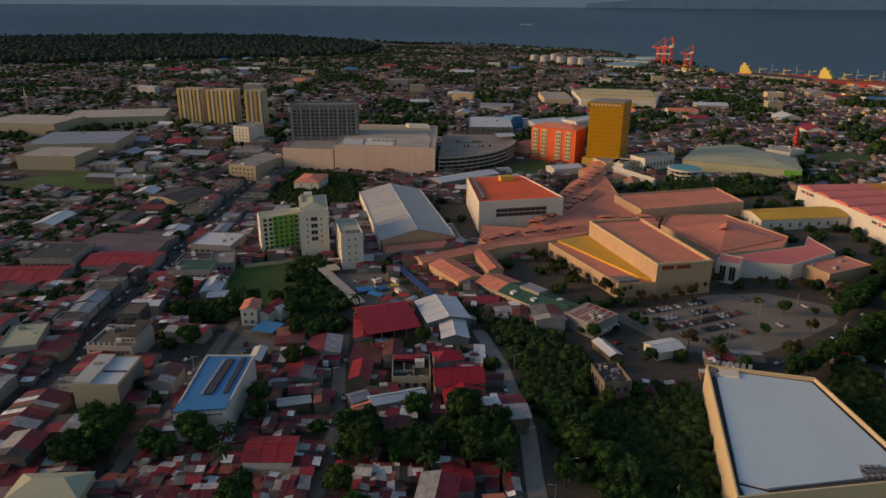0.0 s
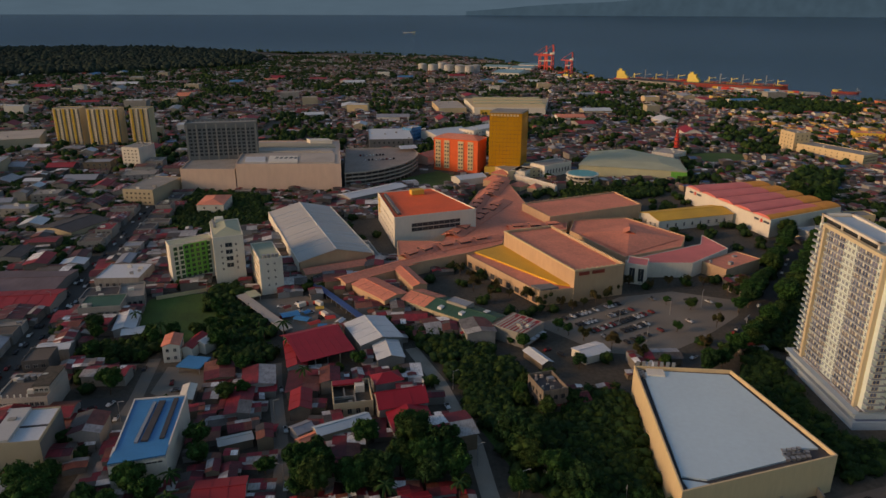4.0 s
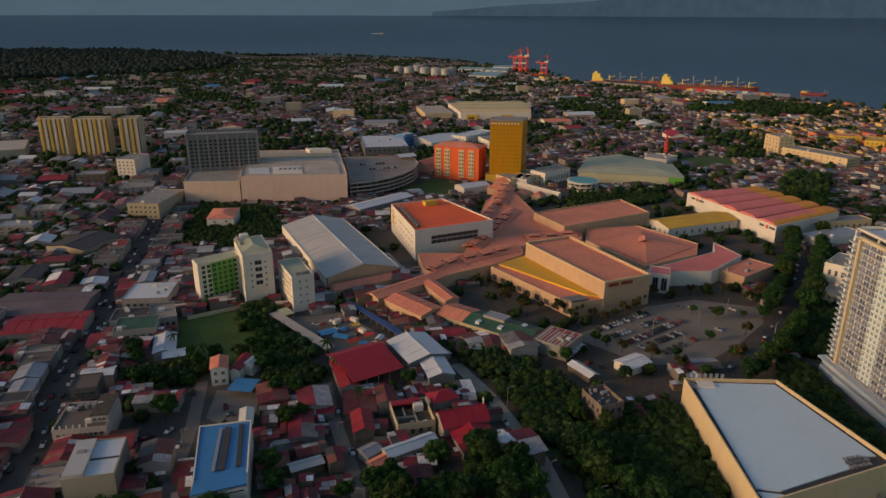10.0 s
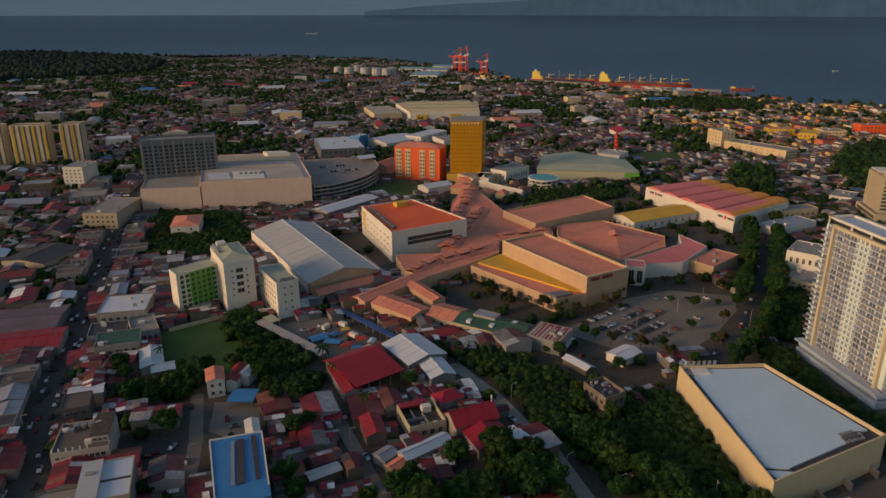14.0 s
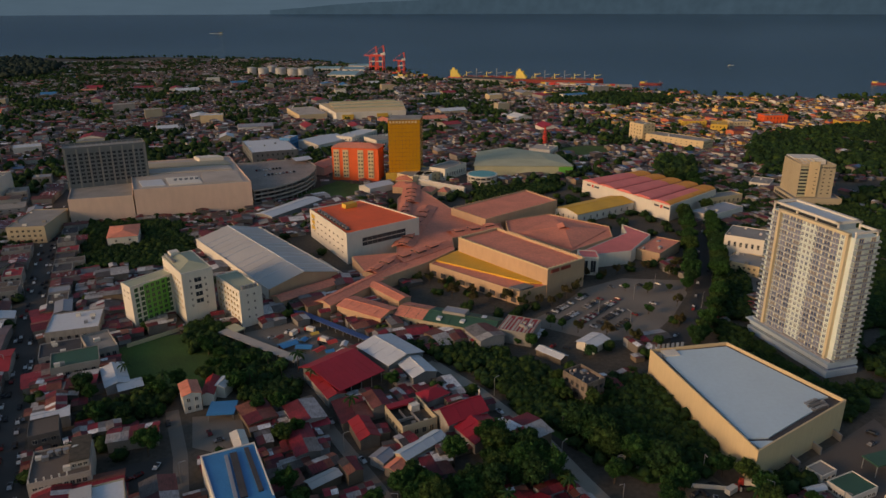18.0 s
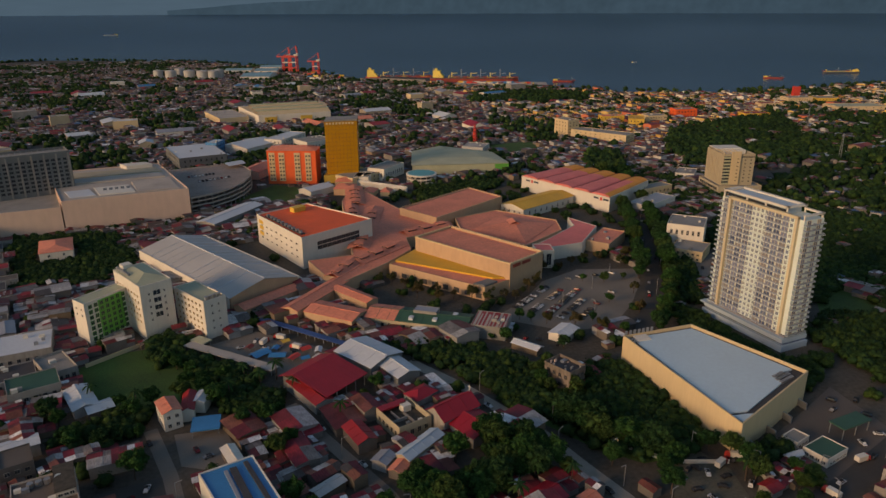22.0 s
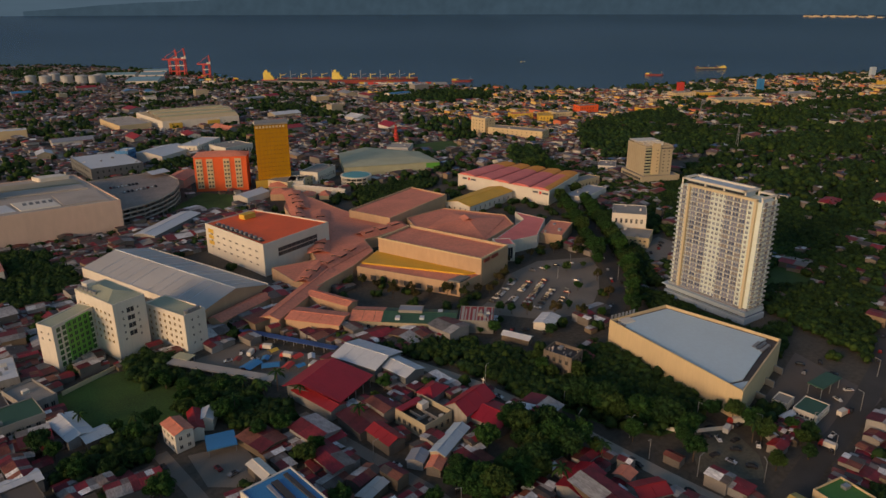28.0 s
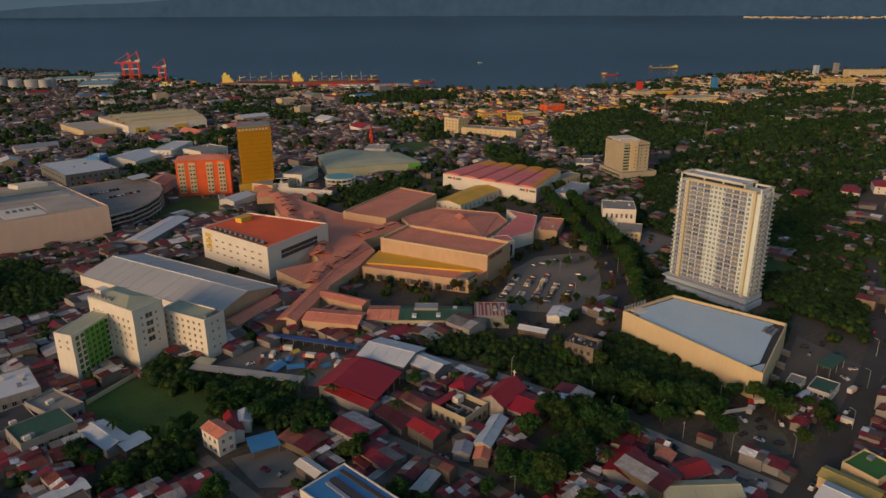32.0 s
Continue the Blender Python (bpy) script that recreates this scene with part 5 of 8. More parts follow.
box(bm, 3.2, 9.9, -6.3, 10.1, 11.4, 11.8)
part("penthouse_roof", bm, DIRT, b, "weathered brown flat roof")
windows(b, (3.5, -6.02), (9.6, -6.02), 1, 3, 9.2, 1, 1.3, 1.2, frame_mat=WHITE)
for i in range(6):
    bm = bmesh.new()
    bar(bm, (-9.4 + 2.4 * i, -9.7, 9), (-9.4 + 2.4 * i, -9.7, 10.2), 0.5)
    part("parapet_post", bm, WHITE, b)
for i in range(3):
    bm = bmesh.new()
    bmesh.ops.create_cone(bm, cap_ends=True, segments=12, radius1=1.1, radius2=1.1, depth=1.9, matrix=pose(-4 + 2.6 * i, 6, 9.2))
    part("water_tank", bm, METAL, b)
flat("shop_building", "tan two-storey building with a yellowish roof", "building", -188.5, 236.6, 27, 15.4, 23.4, 8, WASH, PALEROOF, 1, 5, 0.5)
gabled("market_shed", "long shed with striped rusty and white tin roof", "shed", -143.7, 183.8, 100, 35.5, 17.9, 5, 7, HOUSEWALL, TIN, False, 0, 0)
gabled("market_hall", "hall with a pale green hipped roof", "hall", -103.7, 150.4, 15, 22.2, 13.1, 8, 11, CREAM, PALEROOF, True, 0, 0)
gabled("town_house", "three-storey white house with a brown tiled roof", "house", -105.0, 286.7, 104, 12.5, 8.4, 8.6, 9.8, WHITE, BROWNROOF, False, 2, 3)
gabled("town_house", "house with a red tin roof", "house", -97.0, 292.5, 84, 16.2, 5.8, 5.5, 6.9, WHITE, REDROOF, False, 0, 0)
gabled("town_house", "house with a grey tin roof", "house", -91.6, 294.3, 65, 9.6, 6.4, 5.5, 6.7, WHITE, MEMBRANE, False, 0, 0)
flat("carport", "bright blue flat canopy on posts", "canopy", -91.3, 275.6, -8, 11.4, 10.6, 3.6, BLUEROOF, BLUEROOF, 0, 0, 0.1)
b = thing("assembly_hall", "open-sided hall with a large dark red metal roof", "hall", -38.8, 292.1, 0, 32)
FOOT.append(([(-41, 273), (-20.5, 286), (-36.4, 311.5), (-57, 298.5)], 1.0))
bm = bmesh.new()
gable(bm, -12.4, 12.4, -15, 15, 6.2, 9.8, 0.6, 0.2, 6.2)
part("roof", bm, CHURCHRED, b)
# grey infill paints the dark beneath the open-sided roof
bm = bmesh.new()
box(bm, -11.5, 11.5, -3, 14.2, 0, 5.9)
part("wall", bm, GREYWALL, b)
for i in range(5):
    bm = bmesh.new()
    bar(bm, (-11.8 + 5.9 * i, -14.4, 0), (-11.8 + 5.9 * i, -14.4, 6.1), 0.35)
    part("post", bm, METAL, b)
for i in range(8):
    bm = bmesh.new()
    x = -12.8 + 25.6 * (i + 0.5) / 8
    bar(bm, (x, -15.4, 6.25), (x, 6.2, 9.84), 0.14)
    part("roof_seam", bm, CHURCHRED, b)
gabled("assembly_hall", "lower annex with a maroon metal roof", "hall", -47.0, 283.5, 108, 27, 9.4, 5, 6.2, CONCRETE, REDROOF, False, 0, 0)
# grey walls of both halls stand in for shade under open sides
gabled("storage_hall", "hall with a curved white metal roof", "hall", -13.8, 304.7, 117, 26.6, 21.8, 7, 9.5, GREYWALL, MEMBRANE, False, 0, 0)
gabled("storage_hall", "low hall with a white metal roof", "hall", -4.6, 286.6, 106, 18.4, 13.0, 6, 7.8, GREYWALL, MEMBRANE, False, 0, 0)
b = flat("unfinished_house", "roofless overgrown concrete building with a small red roof", "building", -15.0, 248.0, 14, 15.5, 18.0, 7, BEIGE, DIRT, 1, 4, 2.6)
bm = bmesh.new()
box(bm, -7.5, 5.0, 5.2, 8.8, 6.6, 7.3)
part("red_roof", bm, CHURCHRED, b, "bright red roof strip")
bm = bmesh.new()
box(bm, 1.5, 5.4, 2.4, 6.0, 4.3, 7.3)
part("stair_head", bm, WHITE, b)
for x0, y0, x1, y1 in ((-7.4, -2, 1, -2), (1, -8.8, 1, 2), (-3, -2, -3, 5)):
    bm = bmesh.new()
    bar(bm, (x0, y0, 5.6), (x1, y1, 5.6), 0.45)
    bar(bm, (x0, y0, 4.8), (x1, y1, 4.8), 0.45)
    part("broken_wall", bm, WASH, b)
gabled("town_house", "house with a dark red roof", "house", -35.0, 243.4, 101, 15.4, 9.1, 5, 6.8, HOUSEWALL, REDROOF, False, 0, 0)
gabled("arched_shed", "shed with a pale bluish arched roof", "shed", -15.2, 227.0, 31, 22, 7.4, 5, 6.4, BEIGE, COOLWHITE, False, 0, 0)
gabled("town_house", "long house with a red metal roof and white gable", "house", -48.2, 186.0, 12, 17.2, 14.9, 5, 7, WHITE, REDROOF, False, 0, 0)
gabled("town_house", "broad house with a bright red metal roof", "house", 12.5, 182.5, 18, 18, 11, 4.4, 6.4, HOUSEWALL, CHURCHRED, False, 0, 0)
b = gabled("market_hall", "long market hall with a dark green and brown roof", "hall", 24.0, 336.0, -37, 57, 19, 6.0, 8.2, BEIGE, GREENROOF, False, 1, 12)
bm = bmesh.new()
gable(bm, -28.5, -12, -9, 9, 6.06, 8.28, 0.5)
part("brown_roof", bm, BROWNROOF, b, "faded brown roof sheets")
for x0, y0 in ((10, -5), (-3, -6), (19, 4)):
    bm = bmesh.new()
    box(bm, x0 - 1.2, x0 + 1.2, y0 - 1.6, y0 + 1.6, 6.2, 7.8)
    part("skylight", bm, MEMBRANE, b)
flat("roof_monitor", "raised ventilator house with a grey roof", "building", 28.0, 336.0, -37, 13.0, 7.0, 9.5, CONCRETE, GREYROOF, 0, 0, 0.2)
b = flat("market_block", "building with a faded maroon and white roof", "building", 57.0, 314.8, -37, 18.5, 18.5, 7.5, CONCRETE, REDROOF, 0, 0, 0.2)
for i in range(9):
    bm = bmesh.new()
    box(bm, -8 + 2 * i - 0.3, -8 + 2 * i + (0.5 if i % 3 else 1.1), -8.6, 8.6 - 3 * (i % 2), 7.28, 7.42)
    part("roof_sheet", bm, PALEDECK, b)
for i in range(4):
    bm = bmesh.new()
    box(bm, 9.25, 11.5, -8 + 4.3 * i, -5 + 4.3 * i, 2.8, 3.2)
    part("awning", bm, MEMBRANE, b)
b = flat("unfinished_house", "bare concrete unfinished building with open window holes", "building", 65.0, 253.5, 20, 11, 15, 10.5, RAWCONCRETE, DARKROOF, 2, 3, 1.6)
rng = random.Random(8)
for i in range(9):
    x0, y0, s0 = rng.uniform(-4.5, 4.5), rng.uniform(-6.6, 6.6), rng.uniform(0.4, 0.8)
    bm = bmesh.new()
    box(bm, x0 - s0, x0 + s0, y0 - s0 * 0.5, y0 + s0 * 0.5, 8.8, rng.uniform(9.2, 10.9))
    part("broken_wall", bm, rng.choice((PINKWALL, CONCRETE, WASH)), b)
gabled("canopy_shed", "long shed with a white curved roof", "shed", 64.4, 288.4, 120, 16.0, 6.5, 3.4, 4.6, HOUSEWALL, MEMBRANE, False, 0, 0)
gabled("canopy_tent", "white pitched tent canopy over a yard", "tent", 89.6, 294.8, 31, 15.2, 11.2, 4, 5.2, WHITE, MEMBRANE, False, 0, 0)
flat("fuel_station_canopy", "fuel station canopy with a green roof", "canopy", 152.3, 176.2, 4, 16.7, 7.0, 5.5, YELLOWPAINT, GREENROOF, 0, 0, 0.1)
flat("fuel_station_shop", "fuel station shop with a green roof", "shop", 129.5, 168.0, 11, 13.5, 10.0, 4, WHITE, GREENROOF, 1, 5, 0.3)
flat("kiosk", "small white flat-roofed kiosk", "shop", 125.8, 178.6, 14, 8.5, 6.5, 3.6, WHITE, CONCRETE, 1, 3, 0.5)
gabled("town_house", "large house with a pale yellowish metal roof", "house", 20, 155.5, -33, 28, 10, 6, 7.6, CREAM, PALEROOF, False, 0, 0)
flat("sports_court", "roof-top court with a green floor and tan walls", "building", 83, 127.5, -4, 15, 13, 6, CREAM, COURTGREEN, 0, 0, 0.8)
gabled("shop_house", "narrow shop with a tan metal roof beside the court", "house", 67, 127, 96, 20, 9, 5, 6.2, CREAM, DULLYELLOW)
# grey wall again paints the shade of an open side
gabled("storage_hall", "hall with a white metal roof", "hall", 53.5, 122.0, 96, 17.3, 12.3, 7, 9, GREYWALL, MEMBRANE, False, 0, 0)
gabled("town_house", "house with a maroon metal roof", "house", 29.5, 166.0, -15, 13.0, 10, 4.4, 6, HOUSEWALL, REDROOF, False, 0, 0)
flat("store_block", "beige store block with a pale flat roof", "store", -596.2, 716.8, 6, 93.2, 61.4, 14, BEIGE, PALEDECK, 0, 0, 0.5)
flat("store_block", "wide store with a grey flat roof", "store", -464.0, 632.3, 18, 86.6, 70.5, 13, BEIGE, GREYROOF, 0, 0, 0.5)
flat("store_block", "beige store with a pale flat roof", "store", -437.4, 563.6, 10, 54.7, 42.4, 13, BEIGE, PALEDECK, 0, 0, 0.5)
flat("store_block", "beige store block with a stepped flat roof", "store", -537.3, 795.2, 25, 117.8, 68.5, 12, BEIGE, PALEDECK, 0, 0, 0.5)
flat("office_building", "cream building with a small domed turret", "building", -239.9, 573.3, -6, 26.7, 48.3, 13, BEIGE, CONCRETE, 3, 6, 0.5)
flat("office_building", "slim white seven-storey building", "building", -308.9, 697.4, -8, 19.1, 28.5, 22, WHITE, CONCRETE, 6, 4, 0.5)
gabled("showroom", "hall with a dark metal roof and yellow lettering band", "hall", -256.1, 474.9, 73, 36.6, 32.9, 6, 8, BEIGE, DARKROOF, False, 0, 0)
gabled("market_hall", "long hall with a maroon metal roof", "hall", -255.1, 305.8, 15, 53.6, 23.8, 4.6, 6.4, CONCRETE, REDROOF, False, 0, 0)
flat("office_building", "tan building with solar panels on its roof", "building", -252.0, 335.8, 13, 30.1, 28.1, 8, WASH, DARKROOF, 1, 8, 0.5)
gabled("market_hall", "wide hall with a greyish purple metal roof", "hall", -227.4, 366.1, 7, 51.5, 34.2, 4.6, 6.4, GREYWALL, PURPLEROOF, False, 0, 0)
gabled("market_hall", "hall with a bright red metal roof", "hall", -211.0, 339.0, 10, 40.0, 25, 5, 6.8, CONCRETE, REDROOF, False, 0, 0)
flat("shop_building", "cream shop building with a white roof", "building", -170.7, 376.5, 5, 25.4, 24.9, 8, WASH, MEMBRANE, 1, 6, 0.5)
flat("shop_building", "concrete building with a dark green roof", "building", -160.9, 331.9, 13, 20.8, 16.8, 8, CONCRETE, GREENROOF, 1, 5, 0.5)
gabled("villa", "white villa with a red hipped roof", "house", -173.3, 536.0, 96, 31.6, 21.5, 8.5, 10.7, WHITE, BROWNROOF, True, 2, 5)
gabled("warehouse_shed", "long white warehouse shed", "shed", -50.9, 583.7, 46, 63.2, 18.4, 6, 7.5, CONCRETE, MEMBRANE, False, 0, 0)
gabled("mall_wing", "mall wing with brown gabled roof", "mall", -17.3, 357.9, 133, 31.9, 16.9, 7, 8.5, BROWNWALL, BROWNROOF, False, 0, 0)
gabled("mall_wing", "narrow mall wing with brown gabled roof", "mall", -1.9, 376.6, 116, 32.2, 9.5, 7.5, 8.7, BROWNWALL, BROWNROOF, False, 0, 0)
gabled("covered_walkway", "long covered walkway with a brown roof and vents", "mall", -13.5, 392.3, 42, 74.6, 11.9, 7.5, 9.3, BROWNWALL, BROWNROOF, False, 0, 0)
flat("blue_canopy", "long narrow bright blue roof over market stalls", "canopy", -39.2, 349.3, 37, 3.8, 60.5, 3.2, NAVYROOF, NAVYROOF, 0, 0, 0.1)
flat("office_building", "white upper block of an office on yellow floors", "building", 252.0, 393.8, 44, 26.2, 25.2, 18, WHITE, CONCRETE, 2, 6, 0.5)
flat("office_building", "cream-yellow two-storey office with window bands", "building", 237.8, 372.6, 36, 23.7, 22.1, 7.5, CREAM, CONCRETE, 2, 6, 0.5)
flat("mall_wing", "tan utility block behind the mall", "mall", 195.1, 411.9, 36, 34.5, 17.2, 8, BROWNWALL, BROWNROOF, 0, 0, 0.5)
gabled("yellow_roofed_hall", "hall with a yellow metal roof and a band of windows", "hall", 198, 518, 20.5, 67.0, 27, 8, 10.6, WHITE, YELLOWROOF, False, 1, 8)
flat("pool_terrace", "white terraced building with yellow bands", "building", 91.5, 677.4, 29, 64.3, 24.4, 9, CREAM, CONCRETE, 2, 10, 0.5)
flat("garage_building", "low building with blue glass", "building", -64.5, 836.0, 9, 50.8, 77.9, 13, GREYWALL, MEMBRANE, 2, 8, 0.5)
gabled("tent_hall", "hall with a white tensile roof", "tent", -0.1, 882.6, 41, 56.7, 45.1, 8, 12, WHITE, MEMBRANE, False, 0, 0)
flat("school_building", "long cream building with orange trim", "building", 435.7, 774.3, 29, 24.6, 78.9, 12, CREAM, CONCRETE, 3, 14, 0.5)
flat("clock_tower", "cream tower block beside the long building", "tower", 410.1, 820.7, 11, 19.6, 26.6, 23, CREAM, CONCRETE, 5, 3, 0.5)

flat("shop_building", "low hall with a dark grey roof and white side wall", "building", 290.7, 482.7, 22, 45.5, 18, 8, WHITE, GREYROOF, 0, 0, 0.3)
flat("shop_building", "small cream annex with roof terrace", "building", 322, 522, 10, 36, 12.7, 8, CREAM, CONCRETE, 1, 6, 0.6)
gabled("arched_hall", "hall with faded brown arched roofs", "hall", -9, 739, 55, 39, 23, 8, 11, PINKWALL, BROWNROOF)
gabled("storage_shed", "shed with a pale bluish metal roof", "shed", 31.8, 641, 31, 30, 17.6, 6, 8, WHITE, MEMBRANE)
flat("office_building", "white building with a broad flat roof among trees", "building", 47, 900, 50, 60, 24, 12, WHITE, MEMBRANE, 2, 9, 0.5)
flat("office_building", "round-cornered pale hall behind the gold tower", "building", 76, 868, 20, 38, 34, 11, WHITE, CONCRETE, 1, 8, 0.6)
flat("office_building", "blue-glazed office block with white roof", "building", -40.5, 869.5, 57, 20, 14, 16, BLUEROOF, MEMBRANE, 3, 5, 0.5)
flat("pool_terrace", "white terrace house with roof pergola", "building", 113, 684, 40, 38, 20, 12, WHITE, CONCRETE, 1, 8, 0.6)
gabled("market_shed", "low shed with striped red and white tin roof", "shed", -124.6, 263, 4, 19.5, 10, 5, 6, CONCRETE, TIN)
gabled("town_house", "house with an orange tin roof beside the lane", "house", 29, 177, 18, 7, 7, 4, 5.2, HOUSEWALL, BROWNROOF)
flat("warehouse", "cream warehouse with a pale roof", "warehouse", -2.7, 1146.8, 10, 44, 90, 9, CREAM, PALEDECK, 0, 0, 0.3)
gabled("villa", "white villa with bright red roof on the hillside", "house", 498, 330, 20, 30, 16, 7, 10, WHITE, REDROOF, True, 2, 5)
gabled("villa", "white villa with crimson roof on the hillside", "house", 540, 322, 30, 26, 15, 7, 10, WHITE, CHURCHRED, True, 2, 5)
gabled("villa", "cream house with a red roof among trees", "house", 452, 352, 15, 24, 14, 6, 8.5, CREAM, REDROOF, True, 1, 4)

gabled("church", "church nave with steep crimson metal roof", "church", 5.3, 244, 19, 20.5, 13, 6.5, 10.6, WASH, CHURCHRED)
gabled("church", "lower church front with broad crimson roof", "church", 10.5, 231.6, 109, 15, 17, 5, 7.2, WASH, CHURCHRED)
gabled("church", "parish house with a hipped crimson roof", "church", -2.3, 262, 24, 13, 9.5, 5.5, 8, WASH, CHURCHRED, True)
gabled("town_house", "house with a patched rusty tin roof", "house", -53, 226, 22, 12, 8, 4, 5.2, HOUSEWALL, TIN)
gabled("town_house", "low house with a long grey tin roof", "house", -53.5, 217.5, 26, 13, 6, 3.8, 4.6, HOUSEWALL, SILVERROOF)
gabled("shop_shed", "small shed with a bright white tin roof", "shed", -83.5, 249, -78, 13, 6, 4, 4.8, HOUSEWALL, WHITE)
gabled("town_house", "low house with a weathered grey roof", "house", -30.4, 225.7, 41, 8, 7.5, 3.8, 5, HOUSEWALL, GREYROOF)
gabled("town_house", "low house with a rusty orange roof", "house", -26.5, 218.6, 41, 8, 6.5, 3.6, 4.8, HOUSEWALL, BROWNROOF)
gabled("shop_shed", "small red-roofed shed beside the road", "shed", 93, 159, 9, 7, 6.5, 3.4, 4.4, HOUSEWALL, REDROOF)
gabled("storage_shed", "row of rounded white tank sheds", "shed", 115.6, 170, 3, 8.4, 3.4, 3, 4, WHITE, MEMBRANE)

flat("market_arcade", "long narrow pale roof on posts beside the yard", "canopy", -76.4, 333.3, -49, 57, 5.5, 3.2, PALEDECK, PALEDECK, 0, 0, 0.1)
flat("market_arcade", "small pale green canopy on posts", "canopy", -88.4, 356, -53, 9.5, 6, 3.4, PALEROOF, PALEROOF, 0, 0, 0.1)
gabled("shop_shed", "shed with white tin roofs beside the grass field", "shed", -141, 316, 107, 22, 11, 4.2, 5.6, HOUSEWALL, MEMBRANE)
gabled("shop_shed", "lower shed with bright white tin roof", "shed", -133, 306, 17, 11, 9, 3.6, 4.8, HOUSEWALL, COOLWHITE)
flat("unfinished_house", "long tan building with broken upper floor", "building", -154, 350, 23, 13, 22, 7, WASH, CONCRETE, 1, 4, 1.2)
for x0, y0, w0, d0, yaw in ((104, 159, 6, 4, 20), (110, 162, 7, 5, 15), (116, 165, 5, 4, 30), (105, 166, 6, 5, 100), (100, 160, 5, 4, 10), (99, 167, 7, 4, 70), (111, 168, 5, 5, 15)):
    gabled("market_stall", "small roadside stall with patched tin roof", "stall", x0, y0, yaw, w0, d0, 2.6, 3.3, HOUSEWALL, TIN)
b = thing("satellite_dish", "white satellite dish on a roof", "dish", -141, 247, 9.5, 30)
bm = bmesh.new()
bmesh.ops.create_cone(bm, cap_ends=True, segments=16, radius1=0.4, radius2=1.5, depth=0.6, matrix=pose(0, 0, 1.6, 35))
part("reflector", bm, WHITE, b)
bm = bmesh.new()
bar(bm, (0, 0, 0), (0, 0, 1.5), 0.25)
part("mast", bm, METAL, b)

gabled("mall_pavilion", "square pavilion with a brown hipped roof", "mall", 64.7, 661, 63, 20, 18, 6, 9, BROWNWALL, BROWNROOF, True)
gabled("mall_pavilion", "square pavilion with a brown hipped roof", "mall", 57.7, 634, 64, 22, 19, 6, 9, BROWNWALL, BROWNROOF, True)
gabled("garden_hut", "open hut with a tan hipped roof", "hut", 77, 619, 57, 16, 13, 4, 7, CREAM, BROWNROOF, True)
gabled("garden_hut", "open hut with a tan hipped roof", "hut", 91, 612, 60, 14, 10, 4, 7, CREAM, BROWNROOF, True)
gabled("covered_walkway", "long white covered footbridge", "walkway", 92, 634, -52, 60, 4, 5, 6, WHITE, WHITE)
flat("hotel_annex", "white box annex beside the gold tower", "building", 83, 664, 64, 22, 15, 9, WHITE, CONCRETE, 1, 5, 0.5)
flat("shop_building", "white shop building beside the arena", "building", 252, 768, 49, 30, 26, 8, WHITE, PALEDECK, 1, 6, 0.5)
flat("town_block", "cluttered pale house block below the office tower", "building", 398, 567, 43, 28, 18, 6, WHITE, CONCRETE, 2, 6, 0.5)
flat("shop_building", "bright yellow shop block near the shore", "building", 554, 862, 55, 36, 22, 11, YELLOWPAINT, YELLOWROOF, 2, 6, 0.5)

# white cross on the church gable
b = thing("cross", "white cross standing on the church ridge", "cross", 14.2, 247, 10.5, 19)
bm = bmesh.new()
bar(bm, (0, 0, -0.2), (0, 0, 3.2), 0.3)
part("post", bm, WHITE, b)
bm = bmesh.new()
bar(bm, (0, -0.9, 2.2), (0, 0.9, 2.2), 0.28)
part("arm", bm, WHITE, b)

# ---- port, ships ----
bm = bmesh.new()
prism(bm, ccw([(515, 1475), (700, 1376), (728, 1432), (560, 1535)]), -6, 2.5)
tagged(part("pier", bm, PALEDECK, None), "long concrete pier with loading gear", "pier", "", "structure")


